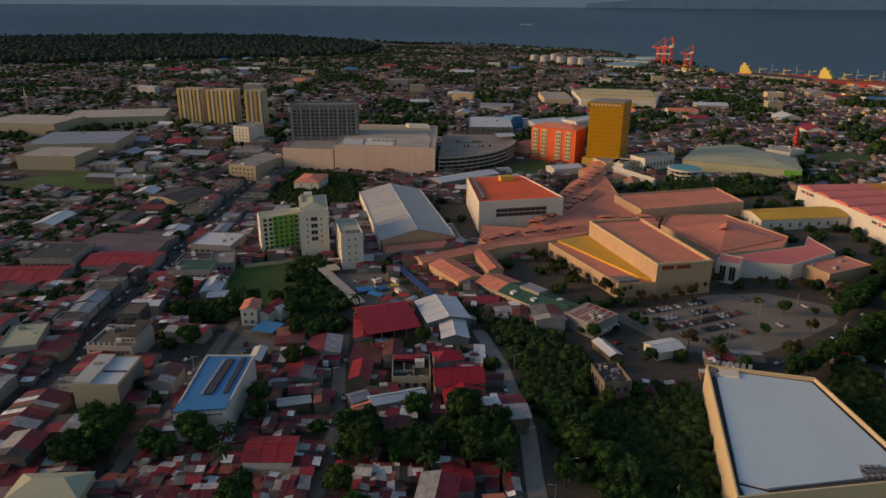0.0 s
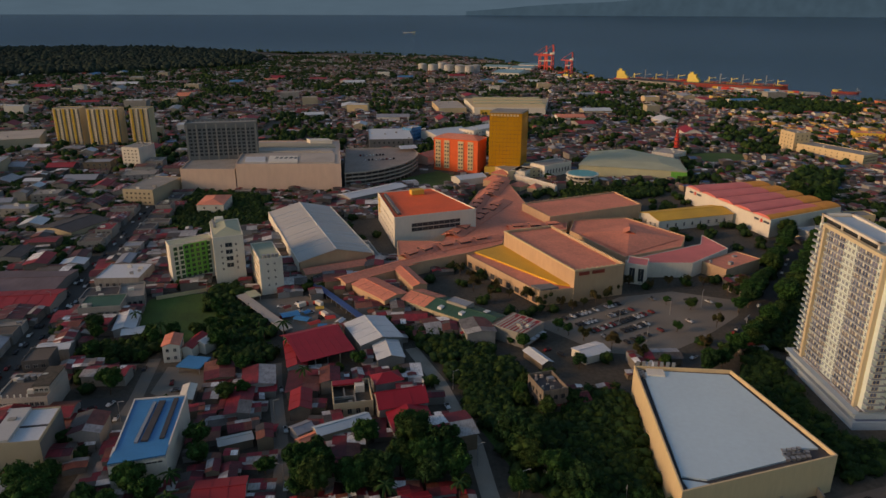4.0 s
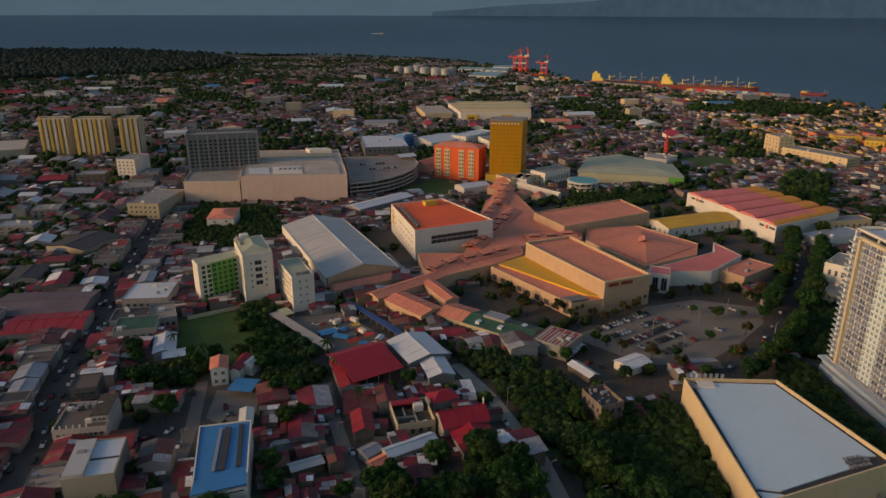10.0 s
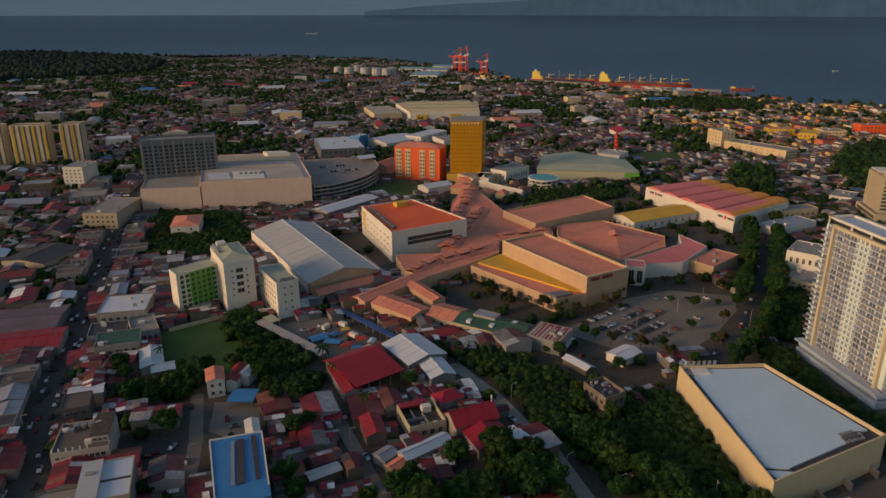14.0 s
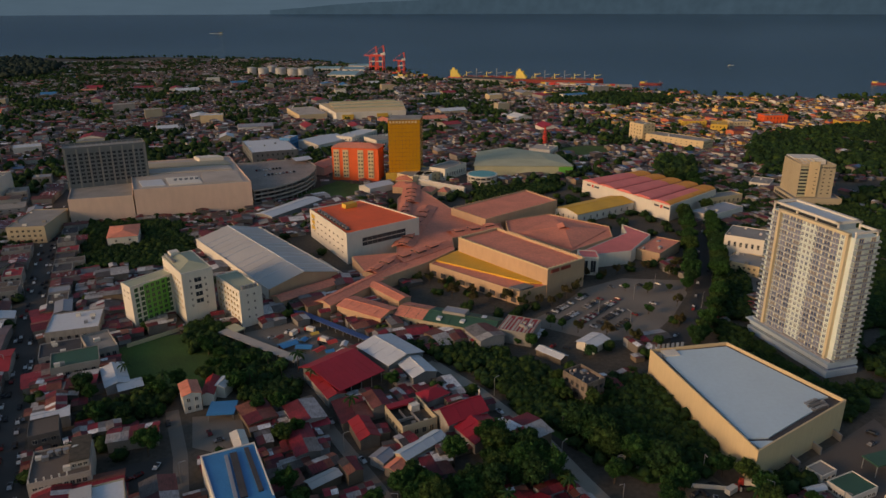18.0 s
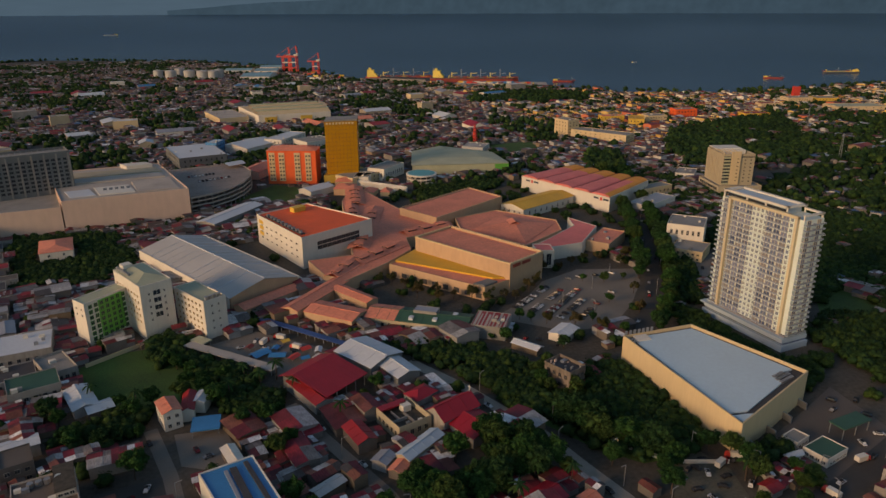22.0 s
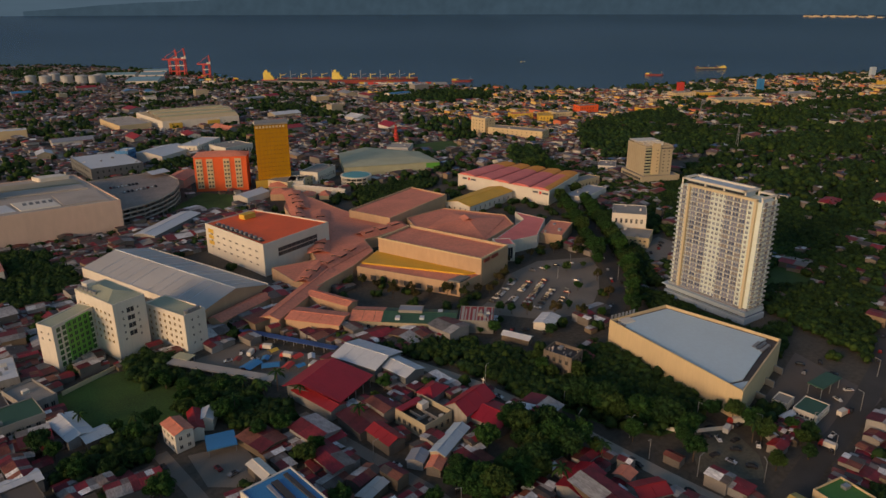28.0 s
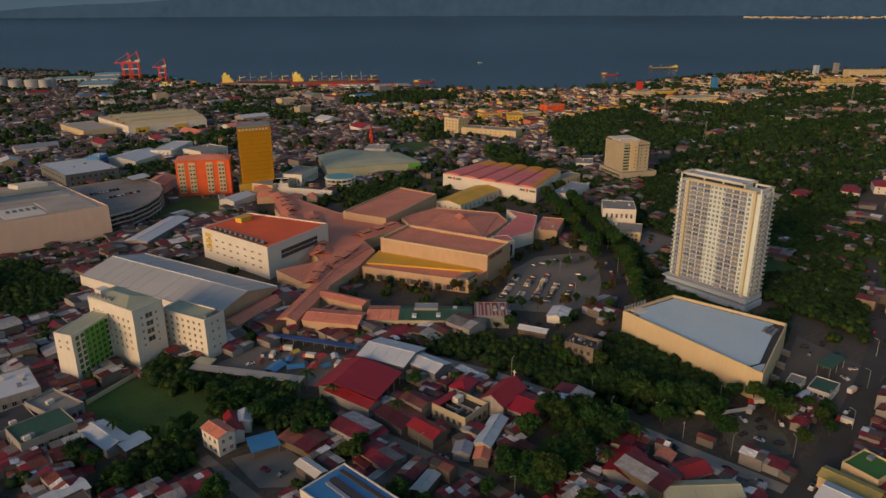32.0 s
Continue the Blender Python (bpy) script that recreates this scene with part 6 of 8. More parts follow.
def ship(name, label, x, y, yaw, ln, wd, hull, deck, bridge_h=22, gear=5, k=1.0, z=-3.0):
    """Hull along local x, superstructure at its low end."""
    b = thing(name, label, "ship", x, y, z, yaw)
    bm = bmesh.new()
    prof = [(0, 0.42), (ln * 0.06, 0.5), (ln * 0.8, 0.5), (ln * 0.93, 0.3), (ln, 0.0)]
    pts = [(px_, py_ * wd) for px_, py_ in prof] + [(px_, -py_ * wd) for px_, py_ in prof[-2::-1]]
    prism(bm, ccw(pts), -2 * k, 6 * k)
    part("hull", bm, hull, b)
    bm = bmesh.new()
    prism(bm, ccw(inset(ccw(pts), 1.2 * k)), 5.9 * k, 7.2 * k)
    part("deck", bm, deck, b)
    for i, (w0, z0, z1) in enumerate(((0.8, 6, 11), (0.7, 11, 14), (0.55, 14, bridge_h - 6))):
        bm = bmesh.new()
        box(bm, ln * 0.03, ln * 0.03 + (20 - 3 * i) * k, -wd * w0 / 2, wd * w0 / 2, z0 * k, z1 * k)
        part("superstructure", bm, SHIPYELLOW, b)
    bm = bmesh.new()
    box(bm, ln * 0.03 + 3 * k, ln * 0.03 + 8 * k, -2.5 * k, 2.5 * k, (bridge_h - 6) * k, (bridge_h - 2) * k)
    part("funnel", bm, SHIPYELLOW, b)
    for i in range(gear):
        x0 = ln * (0.24 + 0.66 * i / max(1, gear - 1))
        bm = bmesh.new()
        bar(bm, (x0, 0, 7 * k), (x0, 0, (17 + 6 * (i % 2)) * k), 1.3 * k)
        bar(bm, (x0, 0, 14 * k), (x0 + 11 * k, 0, 16 * k), 0.8 * k)
        part("deck_crane", bm, METAL if i % 2 else SHIPYELLOW, b)
        bm = bmesh.new()
        box(bm, x0 + 3 * k, x0 + 16 * k, -wd * 0.33, wd * 0.33, 7.6 * k, 9.2 * k)
        part("hatch", bm, HULLRED, b)
        for dy in (-0.42, 0.42):
            bm = bmesh.new()
            bar(bm, (x0 - 5 * k, dy * wd, 7 * k), (x0 - 5 * k, dy * wd, 11 * k), 0.7 * k)
            bar(bm, (x0 - 5 * k, dy * wd, 8.6 * k), (x0 + 9 * k, dy * wd, 8.6 * k), 0.5 * k)
            part("deck_rail", bm, METAL if i % 2 else SHIPYELLOW, b)
    return b


ship("tanker_ship", "long red-decked cargo ship with a yellow bridge", 372, 1688, -20, 185, 30, GREYWALL, CRANERED, 26, 6, 1.25)
ship("cargo_ship", "dark cargo ship with bright yellow bridge and red hull stripe", 514, 1612, -28, 210, 30, HULLRED, HULLDARK, 26, 7, 1.25)
ship("tug_boat", "small rust-red work boat at anchor", 772, 1478, -26, 50, 12, HULLRED, HULLRED, 16, 2, 0.5)
ship("tug_boat", "small rust-red work boat at anchor", 1292, 1350, -40, 46, 11, HULLRED, HULLRED, 16, 2, 0.45)
ship("coaster_ship", "grey coaster ship with a yellow bridge", 1640, 1366, 158, 96, 16, HULLDARK, SHIPYELLOW, 20, 3, 0.6)
ship("ferry_ship", "distant white ferry on the sea", -245, 3632, 178, 62, 10, WHITE, WHITE, 14, 1, 0.5, 47)
ship("fishing_boat", "tiny distant white fishing boat", 1310, 1905, 10, 22, 5, WHITE, WHITE, 10, 1, 0.2)

for x0, y0, ht in ((243, 1925, 70), (228, 1952, 66), (284, 1838, 56)):
    b = thing("harbour_crane", "red and white ship-to-shore gantry crane", "crane", x0, y0, 0, -30, "harbour cranes")
    s = ht / 70
    for dx in (-9, 9):
        for dy in (-8, 8):
            bm = bmesh.new()
            bar(bm, (dx * s, dy * s, 0), (dx * s, dy * s * 0.7, 42 * s), 2.4 * s)
            part("leg", bm, CRANERED, b)
    for z0 in (14, 28, 42):
        for dy in (-8, 8):
            bm = bmesh.new()
            bar(bm, (-9 * s, dy * s * 0.85, z0 * s), (9 * s, dy * s * 0.85, z0 * s), 1.9 * s)
            part("beam", bm, WHITE if z0 == 28 else CRANERED, b)
        for dx in (-9, 9):
            bm = bmesh.new()
            bar(bm, (dx * s, -7 * s, z0 * s), (dx * s, 7 * s, z0 * s), 1.9 * s)
            part("beam", bm, CRANERED, b)
    bm = bmesh.new()
    bar(bm, (-28 * s, 0, 44 * s), (12 * s, 0, 44 * s), 3.2 * s)
    part("boom", bm, CRANERED, b)
    for z0, z1, mm in ((44, 52, WHITE), (52, 61, CRANERED), (61, 70, CRANERED)):
        bm = bmesh.new()
        bar(bm, ((12 - (z0 - 44) * 0.12) * s, -3 * s, z0 * s), ((12 - (z1 - 44) * 0.12) * s, -2.4 * s, z1 * s), 2.0 * s)
        bar(bm, ((12 - (z0 - 44) * 0.12) * s, 3 * s, z0 * s), ((12 - (z1 - 44) * 0.12) * s, 2.4 * s, z1 * s), 2.0 * s)
        part("mast", bm, mm, b)
    bm = bmesh.new()
    bar(bm, (9 * s, 0, 69 * s), (-26 * s, 0, 46 * s), 0.8 * s)
    part("stay", bm, CRANERED, b)
    bm = bmesh.new()
    box(bm, 2 * s, 9 * s, -3 * s, 3 * s, 44 * s, 49 * s)
    part("machine_house", bm, WHITE, b)

for x0, y0, r in ((-66, 1879, 13), (-44, 1940, 12), (-24, 1866, 13), (6, 1850, 14), (30, 1836, 12), (46, 1868, 11), (-95, 1900, 11)):
    b = thing("storage_tank", "white cylindrical storage tank", "tank", x0, y0, 0, 0, "storage tanks")
    bm = bmesh.new()
    bmesh.ops.create_cone(bm, cap_ends=True, segments=24, radius1=r, radius2=r, depth=20, matrix=pose(0, 0, 10))
    part("shell", bm, TANKWHITE, b)
    bm = bmesh.new()
    bmesh.ops.create_cone(bm, cap_ends=True, segments=24, radius1=r, radius2=0.5, depth=2.4, matrix=pose(0, 0, 21.2))
    part("roof", bm, TANKWHITE, b)
    bm = bmesh.new()
    bar(bm, (r + 0.4, 0, 0), (r + 0.4, 0, 21.5), 0.8)
    part("ladder", bm, METAL, b)
    FOOT.append(([(x0 - r, y0 - r), (x0 + r, y0 - r), (x0 + r, y0 + r), (x0 - r, y0 + r)], 2))

PALEBLUE = mat("pale_blue_roof", (0.20, 0.36, 0.42), 0.6, amt=0.15)
for x0, y0, w0, d0 in ((137, 1820, 70, 120), (180, 1960, 60, 90), (110, 1990, 70, 60), (205, 2060, 60, 50)):
    gabled("port_shed", "long port shed with a pale blue roof", "shed", x0, y0, -18, w0, d0, 9, 12, WHITE, PALEBLUE)
gabled("port_shed", "long grey transit shed beside the ships", "shed", 440, 1592, -42, 118, 26, 8, 11, CONCRETE, DARKROOF)
rng = random.Random(21)
crate = {}
for i in range(70):      # stacked shipping containers on the quay
    x0, y0 = rng.uniform(245, 330), rng.uniform(1690, 1860)
    if i >= 45:
        a = rng.uniform(0.05, 0.95)
        x0, y0 = 530 + 165 * a, 1478 - 88 * a + rng.uniform(8, 30)
    mm = rng.choice((CRANERED, HULLRED, SHIPYELLOW, BLUEROOF, WHITE, YELLOWPAINT))
    hh = rng.choice((2.6, 5.2, 7.8)) if i < 45 else rng.choice((2.6, 4))
    b = thing("shipping_container", "stacked steel shipping containers on the quay", "container", x0, y0, 0.0 if i < 45 else 2.5, rng.choice((-28, 62)), "containers on the quay")
    key = (mm.name, hh)
    if key not in crate:
        bm = bmesh.new()
        box(bm, -6, 6, -1.3, 1.3, 0, hh)
        crate[key] = part("box", bm, mm, b).data
    else:
        inst("box", crate[key], b, Matrix())

# far blocks along the eastern shore
for x0, y0, yaw, w0, d0, h0, mm, fl, co in ((1752, 885, -30, 105, 24, 19, CREAM, 4, 16), (1465, 815, -25, 95, 22, 9, CREAM, 2, 14), (1540, 850, -30, 70, 20, 11, YELLOWPAINT, 2, 10), (970, 955, -15, 46, 26, 11, CREAM, 3, 8), (1020, 940, -20, 40, 30, 10, YELLOWPAINT, 2, 6)):
    flat("apartment_block", "long cream building near the shore", "building", x0, y0, yaw, w0, d0, h0, mm, CONCRETE, fl, co)
for x0, y0, yaw, w0, d0, h0, mm, rf, lab in ((990, 852, -18, 88, 40, 8, CREAM, PALEROOF, "wide tan warehouse"), (767, 850, -12, 42, 22, 8, YELLOWPAINT, REDROOF, "yellow and red market building"), (672, 900, -10, 36, 20, 13, ORANGEPAINT, CONCRETE, "red and white shop building"), (600, 880, -10, 30, 24, 10, CREAM, CONCRETE, "cream shop building"), (540, 905, -12, 34, 20, 9, YELLOWPAINT, BROWNROOF, "yellow shop building"), (880, 930, -12, 40, 18, 8, CREAM, REDROOF, "cream building with red roof"), (1180, 850, -20, 60, 30, 8, CONCRETE, GREYROOF, "grey shed")):
    flat("shop_building", lab + " near the shore", "building", x0, y0, yaw, w0, d0, h0, mm, rf, 2, 6)
for x0, y0, h0, mm in ((1190, 940, 26, BLUEROOF), (1690, 980, 26, COOLWHITE), (1730, 950, 32, CONCRETE), (1000, 985, 25, CRANERED)):
    b = flat("tower_block", "small tower block on the shore", "tower", x0, y0, -20, 11, 10, h0, mm, CONCRETE, 0, 0)

# lattice masts
for x0, y0, h0 in ((728, 715, 34), (602, 557, 32), (1066, 599, 42), (-640, 760, 45)):
    b = thing("radio_mast", "slender lattice radio mast", "mast", x0, y0)
    for k in range(3):
        a = k * 2.094
        bm = bmesh.new()
        bar(bm, (2 * math.cos(a), 2 * math.sin(a), 0), (0.4 * math.cos(a), 0.4 * math.sin(a), h0), 0.4)
        part("leg", bm, METAL, b)
    for j in range(1, 7):
        z0, r0 = h0 * j / 7, 2 - 1.6 * j / 7
        bm = bmesh.new()
        for k in range(3):
            a, c = k * 2.094, (k + 1) * 2.094
            bar(bm, (r0 * math.cos(a), r0 * math.sin(a), z0), (r0 * math.cos(c), r0 * math.sin(c), z0), 0.25)
        part("brace", bm, METAL, b)


# ---- walls, lamps, cars ----
def wall_line(label, pts, h, material=CONCRETE):
    for a, c in zip(pts, pts[1:]):
        a, c = Vector(a), Vector(c)
        d = c - a
        bm = bmesh.new()
        box(bm, 0, d.length, -0.12, 0.12, 0, h)
        ob = part("boundary_wall", bm, material, None)
        ob.matrix_basis = pose(a.x, a.y, 0, 0, 0, math.degrees(math.atan2(d.y, d.x)))
        tagged(ob, label, "wall", "", "structure")


wall_line("pale concrete boundary wall beside the grass field", [(-142, 352), (-118, 366), (-100, 372)], 2.2, CREAM)
wall_line("white boundary wall beside the forest", [(92, 178), (72, 186), (62, 200), (52, 226)], 1.8, WHITE)

bm = bmesh.new()
box(bm, -2.15, 2.15, -0.85, 0.85, 0.32, 0.85)
v = box(bm, -1.35, 1.55, -0.78, 0.78, 0.85, 1.42)
for i in (4, 5, 6, 7):
    v[i].co.x *= 0.72
    v[i].co.y *= 0.82
bmesh.ops.bevel(bm, geom=list(bm.edges), offset=0.07, segments=1, affect="EDGES")
car0 = thing("parked_car", "parked car", "car", 0, 0, -50)
for dx in (-1.35, 1.35):
    k0 = len(bm.faces)
    bmesh.ops.create_cone(bm, cap_ends=True, segments=10, radius1=0.33, radius2=0.33, depth=1.82, matrix=pose(dx, 0, 0.33, 90))
    bm.faces.ensure_lookup_table()
    for f in bm.faces[k0:]:
        f.material_index = 1
car_body = part("body", bm, [CARPAINT, TYRE], car0)
bm = bmesh.new()
v = box(bm, -1.25, 1.42, -0.8, 0.8, 0.92, 1.3)
for i in (4, 5, 6, 7):
    v[i].co.x *= 0.78
    v[i].co.y *= 0.86
part("glasshouse", bm, GLASS, car_body)
SPOTS = []
rng = random.Random(11)
for row, (x0, y0, x1, y1, n) in enumerate(((82, 336, 116, 358, 15), (88, 328, 124, 352, 16), (94, 321, 132, 348, 16), (99, 315, 126, 333, 10), (130, 366, 172, 362, 11), (104, 306, 132, 326, 7), (140, 330, 166, 350, 5))):
    for i in range(n):
        if rng.random() < (0.8 if row < 4 else 0.5):
            a = (i + 0.5) / n
            SPOTS.append((x0 + (x1 - x0) * a, y0 + (y1 - y0) * a, 122 + rng.uniform(-4, 4)))
for line, off, gap in ((R_LEFT, 2.4, 11), (R_LEFT, -2.4, 12), (R_LEFT, 4.6, 9), (R_LEFT, -4.6, 10), (R_EAST, 1.9, 13), (R_EAST, -1.9, 15), (R_BLVD, 3, 16), (R_BLVD, -3, 17), (R_MID, 2.4, 12), (R_WEST, -2.3, 12), (R_LANE, 2.3, 9)):
    for a, c in zip(line, line[1:]):
        a, c = Vector(a), Vector(c)
        d = (c - a)
        for k in range(int(d.length // gap)):
            if a.y > 560 or rng.random() < 0.5:
                continue
            p = a + d * ((k + rng.random()) * gap / d.length) + Vector((-d.y, d.x)).normalized() * off
            SPOTS.append((p.x, p.y, math.degrees(math.atan2(d.y, d.x)) + rng.uniform(-2, 2)))
ROOFCARS = [(-70 + 3.4 * i, 668 + 1.1 * i, 100) for i in range(9)] + [(-78 + 3.2 * i, 690 + 0.8 * i, 100) for i in range(8)]
for x0, y0 in ((-70, 345), (-62, 350), (-58, 340), (-52, 338), (-46, 332), (-66, 332), (95, 178), (85, 172), (80, 168), (90, 165), (78, 180), (240, 352), (246, 356), (252, 360), (228, 348), (-118, 226), (-112, 228), (-108, 221), (-115, 218), (70, 300), (76, 296), (82, 288), (70, 170), (72, 164), (76, 158), (80, 176), (84, 183), (68, 176), (74, 180), (160, 190), (166, 196), (170, 182), (176, 192), (150, 168), (162, 170), (-96, 262), (-92, 256), (-120, 240), (-124, 238), (-128, 242), (-114, 244)):
    SPOTS.append((x0, y0, rng.uniform(0, 180)))
for i, (x0, y0, yaw) in enumerate(SPOTS + ROOFCARS):
    c = copy_thing(car0, pose(x0, y0, 0.1 if i < len(SPOTS) else 14.42, 0, 0, yaw))
    tagged(c, "small car parked on the asphalt" if y0 > 296 and x0 > 60 else "car standing along the street", "car", "cars in the car park" if y0 > 296 and x0 > 60 else "cars along the streets")
    c.scale = (1, 1, 1.0)
for o in (*car0.children_recursive, car0):
    bpy.data.objects.remove(o)

# trucks and blue covers in the yard
truck0 = thing("box_truck", "small red and white box truck", "truck", 0, 0, -50, 0, "trucks in the yard")
bm = bmesh.new()
v = box(bm, 1.6, 3.4, -1.0, 1.0, 0.5, 2.4)
for k in (5, 6):
    v[k].co.x -= 0.5
part("cab", bm, CRANERED, truck0)
bm = bmesh.new()
box(bm, -3.2, 1.5, -1.1, 1.1, 0.9, 3.0)
part("cargo_box", bm, WHITE, truck0)
bm = bmesh.new()
bmesh.ops.create_cone(bm, cap_ends=True, segments=10, radius1=0.45, radius2=0.45, depth=0.3, matrix=pose(0, 0, 0, 90))
tw = part("wheel", bm, TYRE, truck0)
tw.location = (2.5, -0.95, 0.45)
for dx, dy in ((2.5, 0.95), (-2.0, -0.95), (-2.0, 0.95)):
    inst("wheel", tw.data, truck0, pose(dx, dy, 0.45))
for x0, y0, yaw in ((-58, 346, 50), (-44, 334, 130), (-36, 318, 40), (-50, 348, 140), (96, 180, 150), (88, 178, 20), (140, 160, 0), (112, 150, 100)):
    copy_thing(truck0, pose(x0, y0, 0.06, 0, 0, yaw))
for o in (*truck0.children_recursive, truck0):
    bpy.data.objects.remove(o)
for x0, y0, w0, d0, yaw, mm in ((-62, 333, 9, 6, 30, BLUEROOF), (-54, 328, 8, 5, -20, BLUEROOF), (-40, 330, 5, 4, 20, CRANERED), (-66, 342, 4, 3, 50, HULLRED), (-34, 326, 5, 3, 70, MEMBRANE), (-48, 342, 4, 3, 15, YELLOWPAINT), (-54, 336, 4, 3, 60, BLUEROOF), (-47, 323, 6, 3.5, 40, CRANERED), (-42, 320, 4, 3, 10, BLUEROOF)):
    b = thing("tarpaulin_shelter", "sagging plastic tarpaulin over stored goods", "shelter", x0, y0, 0.06, yaw)
    bm = bmesh.new()
    gable(bm, -w0 / 2, w0 / 2, -d0 / 2, d0 / 2, 1.7, 2.5, 0.3, 0.06)
    part("cover", bm, mm, b)
    for dx in (-w0 / 2, w0 / 2):
        for dy in (-d0 / 2, d0 / 2):
            bm = bmesh.new()
            bar(bm, (dx, dy, 0), (dx, dy, 1.68), 0.1)
            part("post", bm, METAL, b)

lamp0 = thing("street_lamp", "grey street lamp with a single arm", "lamp", 0, 0, -50, 0, "street lamps")
bm = bmesh.new()
bar(bm, (0, 0, 0), (0, 0, 9), 0.22)
part("pole", bm, METAL, lamp0)
bm = bmesh.new()
bar(bm, (0, 0, 8.9), (1.8, 0, 9.4), 0.16)
part("arm", bm, METAL, lamp0)
bm = bmesh.new()
box(bm, 1.6, 2.5, -0.2, 0.2, 9.3, 9.5)
part("head", bm, CONCRETE, lamp0)
for x0, y0, yaw in ((44, 228, 0), (51, 196, 10), (54, 165, 5), (26, 262, 20), (110, 330, 40), (140, 345, 220), (120, 312, 120), (160, 356, 60), (172, 324, 45), (203, 360, 40), (235, 410, 40), (262, 460, 40), (110, 146, 90), (150, 158, 100), (-176, 260, 0), (-194, 340, 180), (-214, 440, 0), (-160, 190, 180), (47, 182, 200), (36, 210, 20), (72, 150, 60), (98, 170, 150), (84, 190, 250), (186, 170, 110), (118, 160, 280), (-44, 236, 0), (-30, 196, 180), (-104, 232, 0)):
    copy_thing(lamp0, pose(x0, y0, 0, 0, 0, yaw))
for o in (*lamp0.children_recursive, lamp0):
    bpy.data.objects.remove(o)

# ---- shops along the street, small houses, trees ----
def inside(pts, X, Y, grow=0.0):
    """Mask of the points in a counter-clockwise polygon, grown by some metres."""
    k, odd, near = len(pts), np.zeros(len(X), bool), np.full(len(X), 1e9)
    for i in range(k):
        (x0, y0), (x1, y1) = pts[i - 1], pts[i]
        cross = ((y0 > Y) != (y1 > Y)) & (X < (x1 - x0) * (Y - y0) / (y1 - y0 + 1e-9) + x0)
        odd ^= cross
        near = np.minimum(near, seg(X, Y, (x0, y0), (x1, y1)))
    return odd | (near < grow)


def seg(X, Y, a, b):
    dx, dy = b[0] - a[0], b[1] - a[1]
    t = np.clip(((X - a[0]) * dx + (Y - a[1]) * dy) / (dx * dx + dy * dy + 1e-9), 0, 1)
    return np.hypot(X - a[0] - t * dx, Y - a[1] - t * dy)


def is_free(X, Y, half, roads=True):
    ok = np.ones(len(X), bool)
    for pts, clear in FOOT:
        cx, cy = np.mean([p[0] for p in pts]), np.mean([p[1] for p in pts])
        rr = max(math.hypot(p[0] - cx, p[1] - cy) for p in pts) + half + clear + 2
        m = np.hypot(X - cx, Y - cy) < rr
        if m.any():
            ok[m] &= ~inside(pts, X[m], Y[m], half + clear * 0.5)
    if roads:
        for pts, hw in ROADS:
            for a, b in zip(pts, pts[1:]):
                ok &= seg(X, Y, a, b) > hw + half * 0.6
    return ok


rng = random.Random(77)
SHOPROOF = [DECKGREY, DECKGREY, CONCRETE, DECKGREY, REDROOF, REDROOF, GREYROOF, DARKROOF]
# darker walls picked to paint the shade on this street
SHOPWALL = [WASH, WASH, CONCRETE, GREYWALL, CONCRETE, HOUSEWALL]
for side in (-1, 1):
    for a, c in zip(R_LEFT[1:], R_LEFT[2:]):
        a, c = Vector(a), Vector(c)
        d = c - a
        nrm = Vector((-d.y, d.x)).normalized() * side
        s = 4.0
        while s < d.length - 4:
            w, dp = rng.uniform(8, 17), rng.uniform(10, 20)
            p = a + d.normalized() * (s + w / 2) + nrm * (8.3 + dp / 2)
            s += w + rng.uniform(0.3, 3)
            if p.y > 760 or not is_free(np.array([p.x]), np.array([p.y]), min(w, dp) * 0.42)[0]:
                continue
            yaw = math.degrees(math.atan2(d.y, d.x)) - 90
            h0 = rng.choice((4.5, 5, 6, 6.5, 7, 8.5))
            wl2, rf = rng.choice(SHOPWALL), rng.choice(SHOPROOF)
            near = p.y < 470
            if rng.random() < 0.6:
                gabled("shop_house", "low shop house with a weathered tin roof on the busy street", "house", p.x, p.y, yaw + rng.choice((0, 90)), dp, w, min(h0, 5.5), min(h0, 5.5) + rng.uniform(0.8, 1.6), wl2, rng.choice((TIN, TIN, TIN, GREYROOF, MEMBRANE)))
                continue
            flat("shop_building", rng.choice(("row shop building with a flat roof", "narrow street-front shop building")) + " on the busy street", "building", p.x, p.y, yaw, dp, w, h0, wl2, rf, (2 if h0 > 6 else 1) if near else 0, 3)

rng = random.Random(5)
for i in range(130):      # larger shops and sheds of the western quarter
    x0, y0 = rng.uniform(-470, -175), rng.uniform(270, 780)
    w0, d0 = rng.uniform(14, 34), rng.uniform(10, 22)
    if x0 < -0.62 * y0 - 60 or not is_free(np.array([x0]), np.array([y0]), max(w0, d0) * 0.5)[0]:
        continue
    if rng.random() < 0.72:
        gabled("shop_shed", rng.choice(("wide shed with a weathered metal roof", "long shed with a tin roof in the western quarter")), "shed", x0, y0, rng.choice((8, 98)) + rng.uniform(-6, 6), w0, d0, rng.uniform(4, 6), rng.uniform(6.4, 7.6), rng.choice((WASH, HOUSEWALL, CONCRETE)), rng.choice((REDROOF, REDROOF, GREYROOF, TIN, TIN, MEMBRANE, DARKROOF)))
    else:
        flat("shop_building", "flat-roofed concrete building in the western quarter", "building", x0, y0, 8 + rng.uniform(-6, 6), w0, d0, rng.choice((5, 6, 7, 9)), rng.choice((WASH, CONCRETE, WASH, HOUSEWALL)), rng.choice((PALEDECK, CONCRETE, CONCRETE, GREYROOF, DARKROOF)), 2, 4)

rng = random.Random(31)
